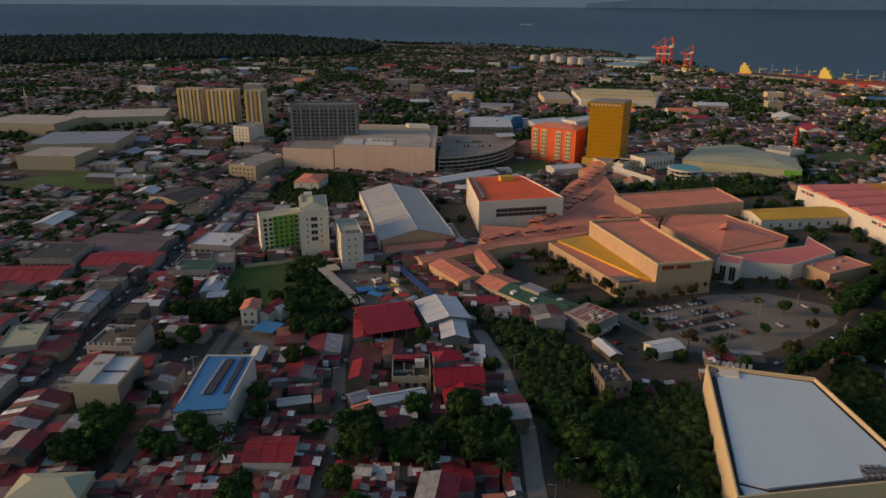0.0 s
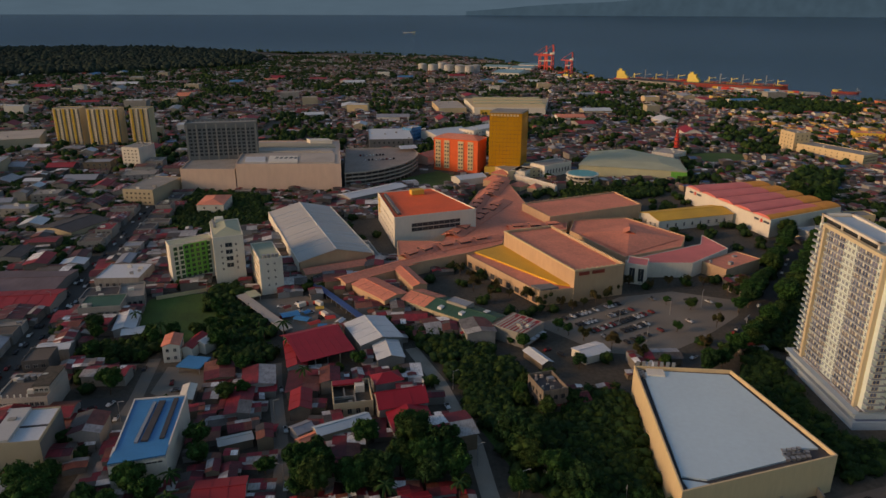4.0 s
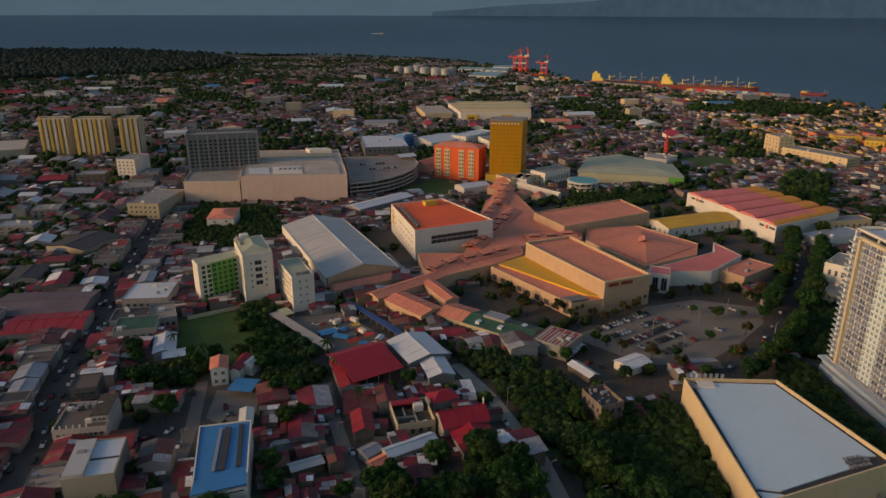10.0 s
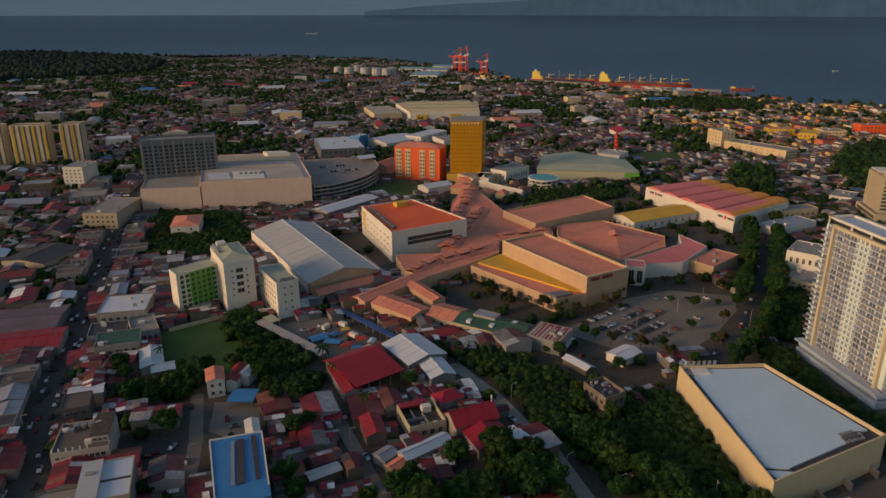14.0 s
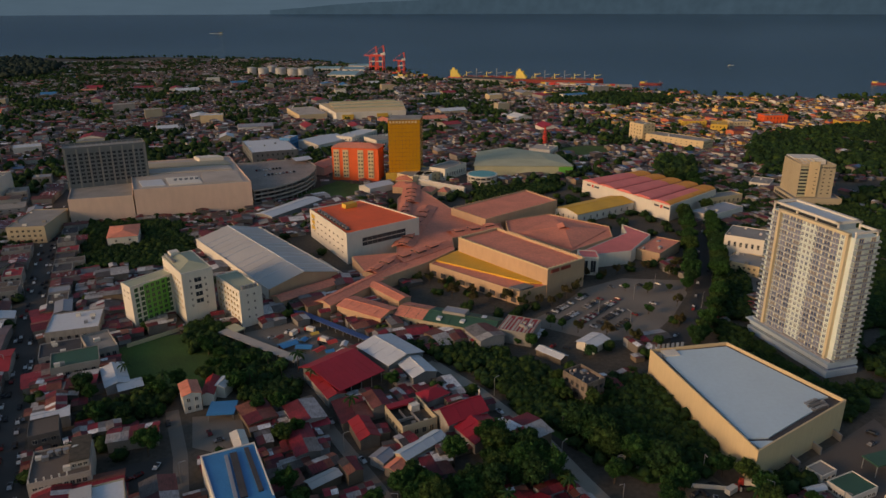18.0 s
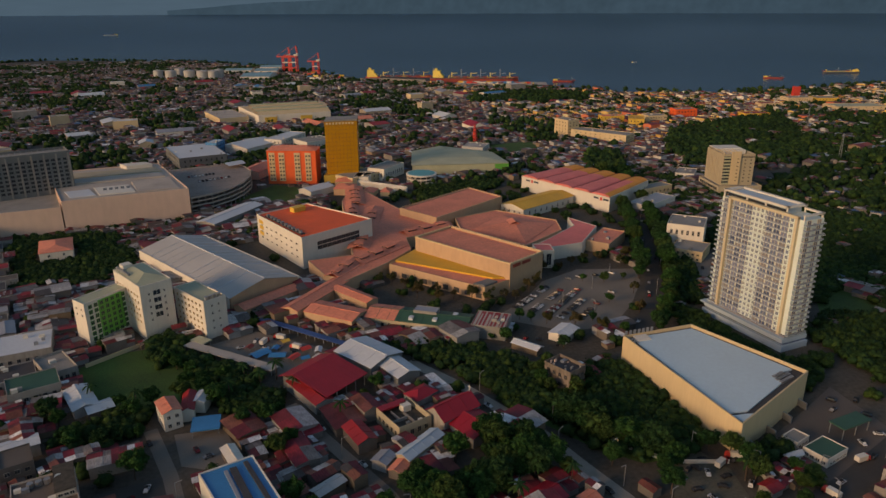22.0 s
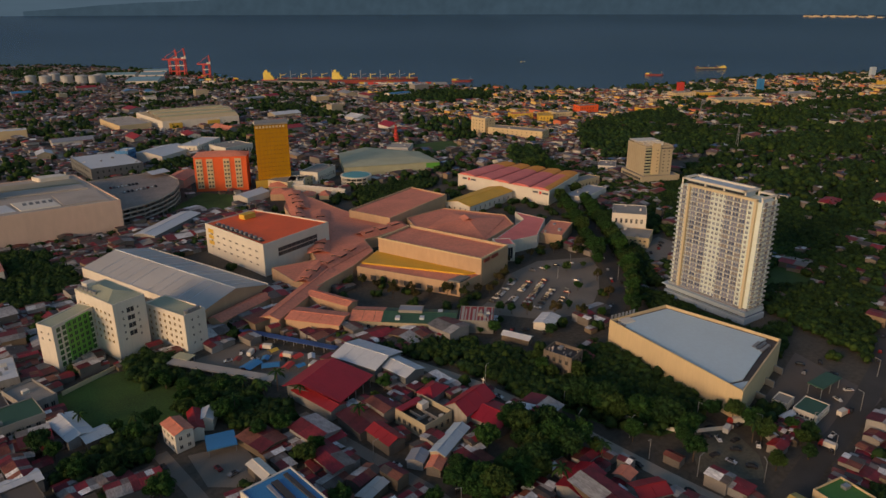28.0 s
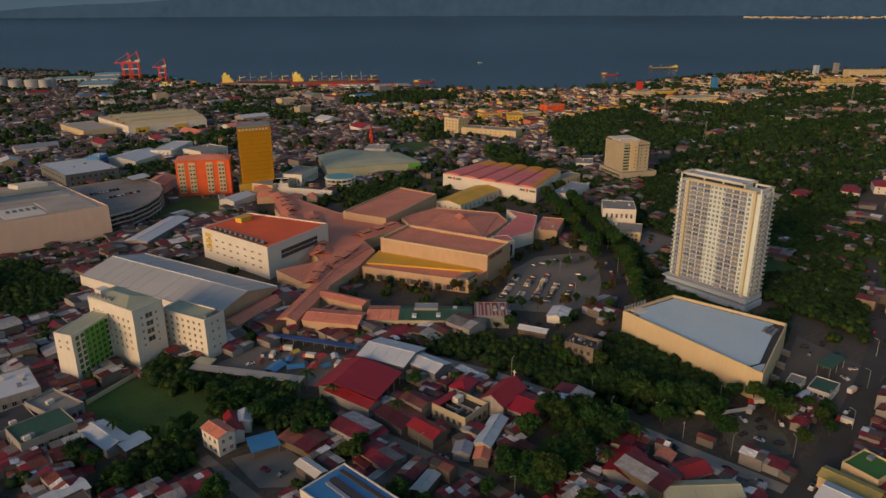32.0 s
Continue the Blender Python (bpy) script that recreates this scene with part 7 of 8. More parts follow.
for i in range(150):      # larger halls and blocks among the far roofs
    x0, y0 = rng.uniform(-1050, 620), rng.uniform(860, 1900)
    w0, d0 = rng.uniform(22, 54), rng.uniform(16, 30)
    if x0 < -0.62 * y0 - 60 or x0 > 0.45 * y0 or y0 > 1780 - 0.75 * max(0, x0) or not is_free(np.array([x0]), np.array([y0]), max(w0, d0) * 0.6)[0]:
        continue
    kind = rng.random()
    if kind < 0.6:
        gabled("far_hall", rng.choice(("wide far hall with a metal roof", "long far shed with a metal roof")), "hall", x0, y0, rng.choice((8, 98)) + rng.uniform(-8, 8), w0, d0, rng.uniform(5, 7), rng.uniform(8, 10), rng.choice((BEIGE, WASH, WHITE)), rng.choice((REDROOF, CHURCHRED, MEMBRANE, MEMBRANE, GREYROOF, REDROOF, BLUEROOF, BROWNROOF)))
    else:
        flat("far_block", "flat-roofed concrete block among the far roofs", "building", x0, y0, 8 + rng.uniform(-8, 8), w0 * 0.7, d0 * 0.8, rng.choice((8, 10, 13, 16)), rng.choice((WHITE, BEIGE, CREAM, WASH, BEIGE)), rng.choice((PALEDECK, CONCRETE, MEMBRANE)))

COAST = [(-3700, 2480), (-2527, 2765), (-1876, 2830), (-1248, 2870), (-790, 2600), (-640, 2300), (-600, 1991), (-1006, 1657), (-1300, 1450), (-2100, 1700), (-3300, 1900)]
GROVES = [
    [(-162, 465), (-158, 553), (-140, 547), (-121, 524), (-120, 492), (-143, 466)],
    [(2, 318), (30, 302), (46, 302), (42, 288), (20, 287), (6, 298)],
    [(38, 237), (48, 244), (57, 237), (71, 237), (78, 256), (97, 262), (99, 230), (96, 196), (84, 189), (68, 190), (54, 204)],
    [(24, 284), (52, 286), (57, 269), (50, 244), (34, 240), (28, 258)],
    [(-117, 358), (-109, 378), (-98, 366), (-86, 358), (-89, 338), (-107, 336)],
    [(-124, 172), (-104, 203), (-95, 185), (-104, 165)],
    [(-33, 188), (-29, 208), (-18, 212), (-14, 200), (-20, 186)],
    [(6, 214), (19, 229), (30, 214), (30, 198), (14, 194), (8, 203)],
    [(-14, 196), (-8, 204), (4, 203), (8, 194), (-4, 188)],
    [(-94, 347), (-86, 349), (-64, 312), (-71, 300), (-81, 307), (-94, 323)],
    [(-140, 302), (-129, 304), (-110, 299), (-113, 281), (-131, 275), (-144, 282)],
    [(-84, 304), (-66, 300), (-50, 284), (-72, 276), (-84, 284), (-104, 296)],
]
PARKS = [
    [(158, 205), (176, 210), (200, 226), (214, 228), (212, 300), (200, 303), (165, 300), (146, 262)],
    [(200, 186), (206, 232), (236, 262), (290, 240), (276, 205), (216, 176)],
    [(104, 163), (118, 165), (120, 182), (108, 196), (98, 176)],
    [(215, 270), (262, 310), (300, 400), (375, 480), (640, 580), (1100, 560), (700, 380), (520, 330), (400, 290), (330, 300)],
    [(430, 600), (640, 590), (820, 860), (700, 830), (570, 800), (480, 700)],
]
HILLWOODS = [
    [(310, 612), (352, 600), (404, 690), (366, 706)],
    [(430, 1180), (640, 1120), (690, 1230), (600, 1330), (470, 1290)],
    [(-195, 470), (-160, 480), (-130, 560), (-150, 580), (-215, 585)],
    [(168, 300), (186, 300), (240, 380), (300, 490), (280, 500), (236, 440), (200, 385)],
    [(120, 560), (200, 600), (215, 640), (160, 640), (110, 600)],
    [(-330, 700), (-280, 690), (-262, 760), (-300, 800), (-345, 760)],
]
WOODS = [COAST] + GROVES + PARKS + HILLWOODS
CLEARS = [[(-92, 353), (-60, 362), (-24, 322), (-46, 298)], [(77, 189), (87, 188), (90, 175), (85, 161), (75, 151), (62, 158), (57, 167), (66, 177)], [(118, 150), (168, 158), (176, 205), (152, 196), (118, 184)], [(215, 335), (262, 340), (262, 372), (222, 360)], [(0, 600), (110, 600), (120, 660), (40, 660)], [(-46, 640), (0, 610), (30, 660), (0, 690)], [(-430, 470), (-330, 480), (-320, 560), (-420, 540)], [(640, 350), (700, 345), (790, 400), (760, 440), (680, 410)]]
patch("ground", "worn concrete yard with parked trucks", CLEARS[0], PARKING, 0.05)
patch("ground", "grey gravel lot with parked cars", CLEARS[1], GRAVEL, 0.05)
patch("pavement", "concrete fuel station forecourt", CLEARS[2], DECKGREY, 0.05)
patch("pavement", "pale office car park", CLEARS[3], PARKING, 0.05)
patch("ground", "green lawn beside the garage", CLEARS[5], GRASS)
patch("ground", "dark undergrowth below the forest", [(36, 236), (50, 256), (72, 266), (99, 266), (100, 196), (84, 187), (62, 190), (50, 205)], GRASS, 0.02)
PATCHES.pop()
patch("ground", "green yard between the houses", [(-8, 212), (6, 216), (5.5, 201), (-9, 197)], GRASS)
patch("ground", "open grass lot with parked cars", CLEARS[6], GRASS)
patch("ground", "green meadow among the far roofs", [(285, 800), (345, 800), (330, 745), (272, 742)], GRASS)
patch("ground", "green hillside meadow", CLEARS[7], GRASS)
patch("ground", "dark overgrown field behind the hotel", [(236, 262), (300, 330), (400, 330), (420, 240), (300, 190), (236, 210)], GRASS, 0.02)
PATCHES.pop()
patch("ground", "bare concrete yard behind the blue-roofed hall", [(-104, 277), (-84, 274), (-82, 258), (-88, 245), (-102, 254)], PARKING, 0.03)
patch("ground", "dark parking yard behind the terrace building", [(-132, 248), (-109, 250), (-107, 233), (-128, 233)], ASPHALT, 0.03)

rs = np.random.RandomState(4)


def grid(x0, x1, y0, y1, step, yaw, jit):
    gx_, gy_ = np.meshgrid(np.arange(-2200, 2200, step), np.arange(-2200, 2200, step))
    gx_, gy_ = gx_.ravel() + rs.uniform(-jit, jit, gx_.size), gy_.ravel() + rs.uniform(-jit, jit, gx_.size)
    c, s = math.cos(radians(yaw)), math.sin(radians(yaw))
    X, Y = gx_ * c - gy_ * s + (x0 + x1) / 2, gx_ * s + gy_ * c + (y0 + y1) / 2
    m = (X > x0) & (X < x1) & (Y > y0) & (Y < y1)
    return X[m], Y[m]


def seen(X, Y):
    az = np.degrees(np.arctan2(X + 40, Y + 60))
    return (az > -52) & (az < 76)


YARDTREES = [(-101, 334), (-95, 325), (-90, 316), (-104, 342), (-86, 330), (70, 183), (64, 180), (60, 172), (90, 187), (95, 181), (97, 173), (93, 166), (89, 157), (120, 189), (127, 191), (134, 193), (112, 191), (82, 152), (-148, 300), (-152, 306), (-120, 296), (-112, 304), (-146, 340), (-140, 306)]
SPOTTREES = YARDTREES + [(-141, 283), (-131, 279), (-125, 281), (-117, 281), (-118, 252), (-77, 275), (-68, 272), (-61, 276), (-54, 285), (-47, 290), (-67, 246), (-61, 251), (-26, 213), (-22, 210), (-98, 317), (-90, 305), (-86, 293), (-81, 316), (-125, 308), (-100, 303), (-48, 270), (-145, 288), (-25, 273), (-17, 280), (-38, 202), (-115, 214), (-118, 211)]
KEPTFREE = [[(-36, 408), (-10, 440), (-40, 516), (-78, 522), (-58, 470)], [(34, 238), (46, 200), (56, 170), (64, 140), (104, 140), (100, 200), (60, 262)], [(56, 262), (102, 262), (106, 302), (60, 310)], [(-112, 300), (-60, 310), (-40, 285), (-50, 264), (-84, 276)], [(156, 150), (214, 170), (300, 300), (200, 310), (140, 262)]]
NOHOUSE = KEPTFREE + [[(0, 332), (40, 312), (70, 300), (130, 292), (196, 352), (176, 392), (126, 394), (90, 357), (62, 375), (30, 405), (-8, 388)], [(-40, 440), (20, 560), (50, 660), (210, 650), (330, 610), (330, 500), (205, 396), (120, 360), (30, 400)], [(60, 138), (200, 150), (212, 300), (150, 302), (92, 262), (92, 180), (56, 200)], [(20, 238), (44, 232), (70, 296), (40, 312), (10, 300)]]
shore_poly = ccw(SHORE + rim[1:])


def field(X, Y, s, seed):
    return np.array([noise.noise((x * s + seed, y * s - seed, seed * 0.37)) for x, y in zip(X, Y)])


woods = lambda X, Y, g=0.0: np.any([inside(ccw(w), X, Y, g) for w in WOODS], axis=0)  # noqa: E731
clear = lambda X, Y, g=0.0: np.any([inside(p, X, Y, g) for p in PATCHES], axis=0)  # noqa: E731

# near houses, each a thing of its own
HX, HY = grid(-420, 420, 95, 620, 6.0, 12, 1.2)
m = seen(HX, HY)
HX, HY = HX[m], HY[m]
m = is_free(HX, HY, 1.6) & ~woods(HX, HY, 0.5) & ~clear(HX, HY, 3.5)
for x0, y0 in SPOTTREES:
    m &= np.hypot(HX - x0, HY - y0) > 4.5
HX, HY = HX[m], HY[m]
roll = rs.uniform(0, 1, len(HX))
east = (HX > 200)
wild = (HX > 205) & (HY < 430)
barred = np.any([inside(ccw(p), HX, HY) for p in NOHOUSE], axis=0)
keep = (roll < np.where(HX < -200, 0.55, 1.0)) & (roll < np.where(wild, 0.13, np.where(east, 0.42, 0.88))) & ~barred
TXm = ~keep & (~barred | (roll < 0.1)) & (~wild | (roll < 0.75))
TX, TY = HX[TXm], HY[TXm]
HX, HY = HX[keep], HY[keep]
dist = np.hypot(HX + 40, HY - 150)
order = np.argsort(dist)
NEAR = 170
HOUSES = []
for v in range(30):
    w, d = rs.uniform(5.6, 9.6), rs.uniform(4.6, 7.0)
    ze, rise = rs.choice([2.2, 2.5, 2.7, 3.0, 3.6]), rs.uniform(0.5, 1.1)
    bm = bmesh.new()
    gable_walls(bm, -w / 2 + 0.2, w / 2 - 0.2, -d / 2 + 0.2, d / 2 - 0.2, ze, ze + rise)
    wm = bpy.data.meshes.new("wall")
    bm.to_mesh(wm), bm.free(), wm.materials.append(HOUSEWALL)
    sheets = []
    for sgn in (-1, 1):
        cuts = [-w / 2 - 0.4, rs.uniform(-0.3, -0.05) * w, rs.uniform(0.05, 0.3) * w, w / 2 + 0.4] if rs.uniform() < 0.55 else [-w / 2 - 0.4, rs.uniform(-0.2, 0.2) * w, w / 2 + 0.4]
        for x0, x1 in zip(cuts, cuts[1:]):
            lift = rs.uniform(0, 0.14)
            sheets.append(sheet_mesh(x0, x1 + 0.08, sgn * (d / 2 + rs.uniform(0.2, 0.8)), ze + lift, 0.0, ze + rise + lift))
    lean = None
    if v % 3 != 2:
        lw2, ld, x0 = w * rs.uniform(0.4, 0.8), rs.uniform(1.6, 3.0), rs.uniform(-0.15, 0.15) * w
        lean = sheet_mesh(x0 - lw2 / 2, x0 + lw2 / 2, -d / 2 - ld, ze - 0.9, -d / 2 + 0.1, ze - 0.35)
    HOUSES.append((wm, sheets, lean))
LABELS = ("small house with a patched rusty tin roof", "low house with a weathered tin roof", "small concrete house with a tin roof")
for n in order[:NEAR]:
    v = rs.randint(30)
    hs = thing("small_house", LABELS[v % 3], "house", HX[n], HY[n], 0, 12 + rs.choice([0, 90, 180, 270]) + rs.uniform(-7, 7), "small houses of the quarter")
    wm, sheets, lean = HOUSES[v]
    inst("wall", wm, hs, Matrix())
    for me in sheets:
        inst("roof_sheet", me, hs, Matrix())
    if lean:
        inst("lean_to_roof", lean, hs, Matrix())

# houses farther off, joined
def far_houses(name, X, Y, big=1.0, tin=None, wall_mat=None):
    n = len(X)
    big = big * rs.choice([1, 1, 1, 1, 0.7, 0.8, 0.8, 0.9, 1.3, 1.9], n)
    w, d = rs.uniform(3.2, 6.2, n) * big, rs.uniform(2.8, 4.6, n) * big
    ze = rs.choice([2.4, 2.7, 3.0, 3.6, 5.4], n) * (1 + (big - 1) * 0.5)
    rise = rs.uniform(0.4, 1.0, n) * big
    yaw = np.radians(12 + 90 * rs.randint(0, 2, n) + rs.uniform(-9, 9, n))
    flat_top = rs.uniform(0, 1, n) < 0.22
    rise[flat_top] = 0.15
    wall = np.array([[-1, -1, 0], [1, -1, 0], [1, 1, 0], [-1, 1, 0], [-1, -1, 1], [1, -1, 1], [1, 1, 1], [-1, 1, 1], [-1, 0, 2], [1, 0, 2]], float)
    cut = rs.uniform(-0.5, 0.5, n)      # each slope lies in two sheets, side by side
    roof = np.array([[u, 1.12 * sg * e, 2 - e] for sg in (-1, 1) for u0, u1 in ((-1.08, 9), (9, 1.08)) for u, e in ((u0, 1), (u1, 1), (u1, 0), (u0, 0))], float)
    V = np.concatenate([wall, roof])
    K = len(V)
    P = np.zeros((n, K, 3))
    P[:, :, 0], P[:, :, 1] = np.where(V[:, 0] == 9, cut[:, None], V[:, 0]) * w[:, None], V[:, 1] * d[:, None]
    lift = np.concatenate([np.zeros((n, 10)), np.repeat(rs.uniform(0.12, 0.3, (n, 4)), 4, axis=1)], 1)
    P[:, :, 2] = np.where(V[:, 2] == 0, 0, np.where(V[:, 2] == 1, ze[:, None], (ze + rise)[:, None])) + lift
    c, s = np.cos(yaw)[:, None], np.sin(yaw)[:, None]
    Q = np.stack([P[..., 0] * c - P[..., 1] * s + X[:, None], P[..., 0] * s + P[..., 1] * c + Y[:, None], P[..., 2]], -1)
    fw, fr = [(0, 1, 5, 4), (2, 3, 7, 6), (1, 2, 6, 9, 5), (3, 0, 4, 8, 7)], [(10, 11, 12, 13), (14, 15, 16, 17), (21, 20, 19, 18), (25, 24, 23, 22)]
    faces, idx = [], []
    for i in range(n):
        o = K * i
        for f in fw:
            faces.append([o + k for k in f]), idx.append(0)
        for f in fr:
            faces.append([o + k for k in f]), idx.append(1)
    me = bpy.data.meshes.new(name)
    me.from_pydata(Q.reshape(-1, 3).tolist(), [], faces)
    me.materials.append(wall_mat or FARWALL), me.materials.append(tin or FARTIN)
    me.polygons.foreach_set("material_index", idx)
    return tagged(new(name, me), "dense far houses with tin roofs in red, grey and white", "houses", "", "stuff")


RX, RY = HX[order[NEAR:]], HY[order[NEAR:]]
grey = (RX < -270) | (RY > 400) | (RX > 150)
# mid-distance walls take the colours darkened as shade
far_houses("far_houses", RX[~grey], RY[~grey], 0.85, MIDTIN, SHADEDWALL)
far_houses("far_houses", RX[grey], RY[grey], 0.8, GREYTIN, SHADEDWALL)
BX, BY = grid(-330, 170, -70, 92, 6.6, 12, 1.2)
m = is_free(BX, BY, 1.6) & (rs.uniform(0, 1, len(BX)) < 0.85)
far_houses("far_houses", BX[m], BY[m], 0.85, MIDTIN, SHADEDWALL)
FX, FY = grid(-1500, 1900, 560, 2500, 10.0, 10, 2.8)
m = seen(FX, FY) & (FY > 560 + 0 * FX) & ~((np.abs(FX) < 420) & (FY < 620))
FX, FY = FX[m], FY[m]
m = inside(shore_poly, FX, FY) & is_free(FX, FY, 5.0) & ~clear(FX, FY)
for i in range(len(SHORE) - 1):
    m &= seg(FX, FY, SHORE[i], SHORE[i + 1]) > 14
FX, FY = FX[m], FY[m]
wd = woods(FX, FY)
nz = 0.7 * field(FX, FY, 0.008, 2.3) + 0.6 * field(FX, FY, 0.028, 5.1)
leafy = inside(ccw([(-290, 735), (-60, 755), (70, 790), (150, 900), (60, 980), (-120, 960), (-310, 880)]), FX, FY)
green = np.where(leafy, 0.3, 0) + np.where(FX < -260, -0.08, -0.2) + np.where((FX > 520) & (FY < 760), 0.4, 0)
is_tree = wd | (nz < green * 1.0 - 0.08 + rs.normal(0, 0.25, len(FX)))
# shore quarter whose walls take the sun-brightened colours
bright = ~is_tree & (FX > 430) & (FY > 740)
far_houses("far_houses", FX[~is_tree & ~bright], FY[~is_tree & ~bright], 0.82)
far_houses("far_houses", FX[bright], FY[bright], 0.9, None, SUNLITWALL)
EX, EY = grid(420, 1000, 150, 620, 13, 10, 3)
m = seen(EX, EY) & ~woods(EX, EY)
EX, EY = EX[m], EY[m]
m = rs.uniform(0, 1, len(EX)) < 0.22
far_houses("far_houses", EX[m], EY[m], 1.2)
IX, IY = grid(215, 1100, 200, 880, 11, 10, 3)
m = woods(IX, IY) & seen(IX, IY) & (field(IX, IY, 0.012, 8.8) > 0.0) & (rs.uniform(0, 1, len(IX)) < 0.42)
far_houses("far_houses", IX[m], IY[m], 0.8)
LX, LY = grid(-1400, -420, 330, 620, 15, 10, 3)
m = seen(LX, LY)
LX, LY = LX[m], LY[m]
m = is_free(LX, LY, 5.0) & (rs.uniform(0, 1, len(LX)) < 0.5)
far_houses("far_houses", LX[m], LY[m], 1.25)


# trees
def ico(sub):
    bm = bmesh.new()
    bmesh.ops.create_icosphere(bm, subdivisions=sub, radius=1.0)
    V = np.array([v.co[:] for v in bm.verts])
    F = [[v.index for v in f.verts] for f in bm.faces]
    bm.free()
    return V, F


V1, F1 = ico(1)
V2, F2 = ico(2)


def blobs(name, C, R, V, F, jit, material, leaves=0, size=0.4):
    """Ragged leaf clumps of radii R at centres C, with loose leaf blades round them, in one mesh."""
    n, k = len(C), len(V)
    P = C[:, None] + V[None] * R[:, None] * (1 + rs.normal(0, jit, (n, k, 1)))
    faces = (np.array(F)[None] + (np.arange(n) * k)[:, None, None]).reshape(-1, 3)
    verts = P.reshape(-1, 3)
    if leaves:
        i = rs.randint(0, n, leaves)
        d = rs.normal(0, 1, (leaves, 3))
        d /= np.linalg.norm(d, axis=1, keepdims=True)
        p = C[i] + d * R[i] * rs.uniform(0.95, 1.35, (leaves, 1))
        a, b = rs.normal(0, size, (leaves, 3)), rs.normal(0, size, (leaves, 3))
        base = len(verts)
        verts = np.concatenate([verts, np.stack([p, p + a, p + b], 1).reshape(-1, 3)])
        faces = np.concatenate([faces, base + np.arange(leaves * 3).reshape(-1, 3)])
    me = bpy.data.meshes.new(name)
    me.from_pydata(verts.tolist(), [], faces.tolist())
    me.materials.append(material)
    me.polygons.foreach_set("use_smooth", [True] * len(me.polygons))
    return me


CROWNS = []
for v in range(8):
    h0 = rs.uniform(7.5, 12.5)
    cr = h0 * rs.uniform(0.36, 0.46)
    nb = 30
    d = rs.normal(0, 1, (nb, 3))
    d /= np.linalg.norm(d, axis=1, keepdims=True)
    C = d * rs.uniform(0.35, 0.85, (nb, 1)) * np.array([cr, cr, h0 * 0.3]) + np.array([0, 0, h0 * 0.66])
    R = rs.uniform(0.15, 0.30, (nb, 1)) * cr * np.array([1.1, 1.1, 0.85])
    crown = blobs("crown", C, R, V1, F1, 0.26, LEAF, 5200, 0.36)
    bm = bmesh.new()
    bmesh.ops.create_cone(bm, cap_ends=True, segments=7, radius1=0.32, radius2=0.16, depth=h0 * 0.55, matrix=pose(0, 0, h0 * 0.27))
    for k in range(4):
        a = rs.uniform(0, 6.28)
        bar(bm, (0, 0, h0 * 0.38), (math.cos(a) * cr * 0.6, math.sin(a) * cr * 0.6, h0 * 0.62), 0.16)
    trunk = bpy.data.meshes.new("trunk")
    bm.to_mesh(trunk), bm.free(), trunk.materials.append(BARK)
    CROWNS.append((trunk, crown, h0))


OLIVE = mat("thin_olive_leaves", [(0.060, 0.060, 0.022), (0.075, 0.062, 0.026), (0.050, 0.064, 0.022)], 0.9, rnd="object", scale=0.5, amt=0.35, fine=2.5, spec=0.15, isle=0.5)
SPARSE = []
for v in range(4):      # half-bare crowns, the limbs showing
    h0 = rs.uniform(8, 11)
    bm = bmesh.new()
    bmesh.ops.create_cone(bm, cap_ends=True, segments=7, radius1=0.28, radius2=0.15, depth=h0 * 0.5, matrix=pose(0, 0, h0 * 0.25))
    tips = []
    for k in range(9):
        a, r, z = rs.uniform(0, 6.28), rs.uniform(0.2, 0.42) * h0, rs.uniform(0.65, 1.0) * h0
        tips.append((math.cos(a) * r, math.sin(a) * r, z))
        bar(bm, (0, 0, h0 * rs.uniform(0.35, 0.48)), tips[-1], 0.15)
    trunk = bpy.data.meshes.new("trunk")
    bm.to_mesh(trunk), bm.free(), trunk.materials.append(BARK)
    C = np.array(tips)
    SPARSE.append((trunk, blobs("crown", C, np.full((9, 3), 0.11 * h0), V1, F1[:10], 0.3, OLIVE, 2200, 0.38), h0))


def tree(x, y, s=1.0, label="broad dark green tree", group=""):
    t = thing("tree", label, "tree", x, y, 0, rs.uniform(0, 360), group)
    t.scale = (s, s, s * rs.uniform(0.9, 1.1))
    trunk, crown, _ = SPARSE[rs.randint(4)] if "sparse" in label else CROWNS[rs.randint(8)]
    inst("trunk", trunk, t, Matrix()), inst("crown", crown, t, Matrix())


WX, WY = grid(-260, 420, 110, 620, 4.7, 5, 1.5)
m = woods(WX, WY) & seen(WX, WY)
WX, WY = WX[m], WY[m]
m = is_free(WX, WY, 2.0)
WX, WY = WX[m], WY[m]
AX, AY = np.concatenate([WX, TX]), np.concatenate([WY, TY])
o = np.argsort(np.hypot(AX + 20, AY - 150))
NT = 115
for n in o[:NT]:
    tree(AX[n], AY[n], rs.uniform(0.85, 1.25), "broad dark green tree among the roofs" if n >= len(WX) else "dense dark green tree in a grove", "trees of the grove" if n < len(WX) else "trees among the houses")
for x0, y0 in ((82, 351), (88, 348), (95, 352), (72, 350), (64, 356), (56, 364), (48, 372), (40, 384), (34, 390), (102, 356), (126, 380), (138, 380), (150, 386), (160, 388), (170, 384), (90, 312), (100, 302), (112, 292), (180, 372), (190, 380), (160, 330), (146, 306), (66, 362), (76, 356), (110, 362), (118, 372), (28, 398), (22, 404), (44, 360), (36, 372)):
    tree(x0 + rs.uniform(-1, 1), y0 + rs.uniform(-1, 1), rs.uniform(0.6, 0.85), "sparse olive tree beside the car park", "trees round the car park")

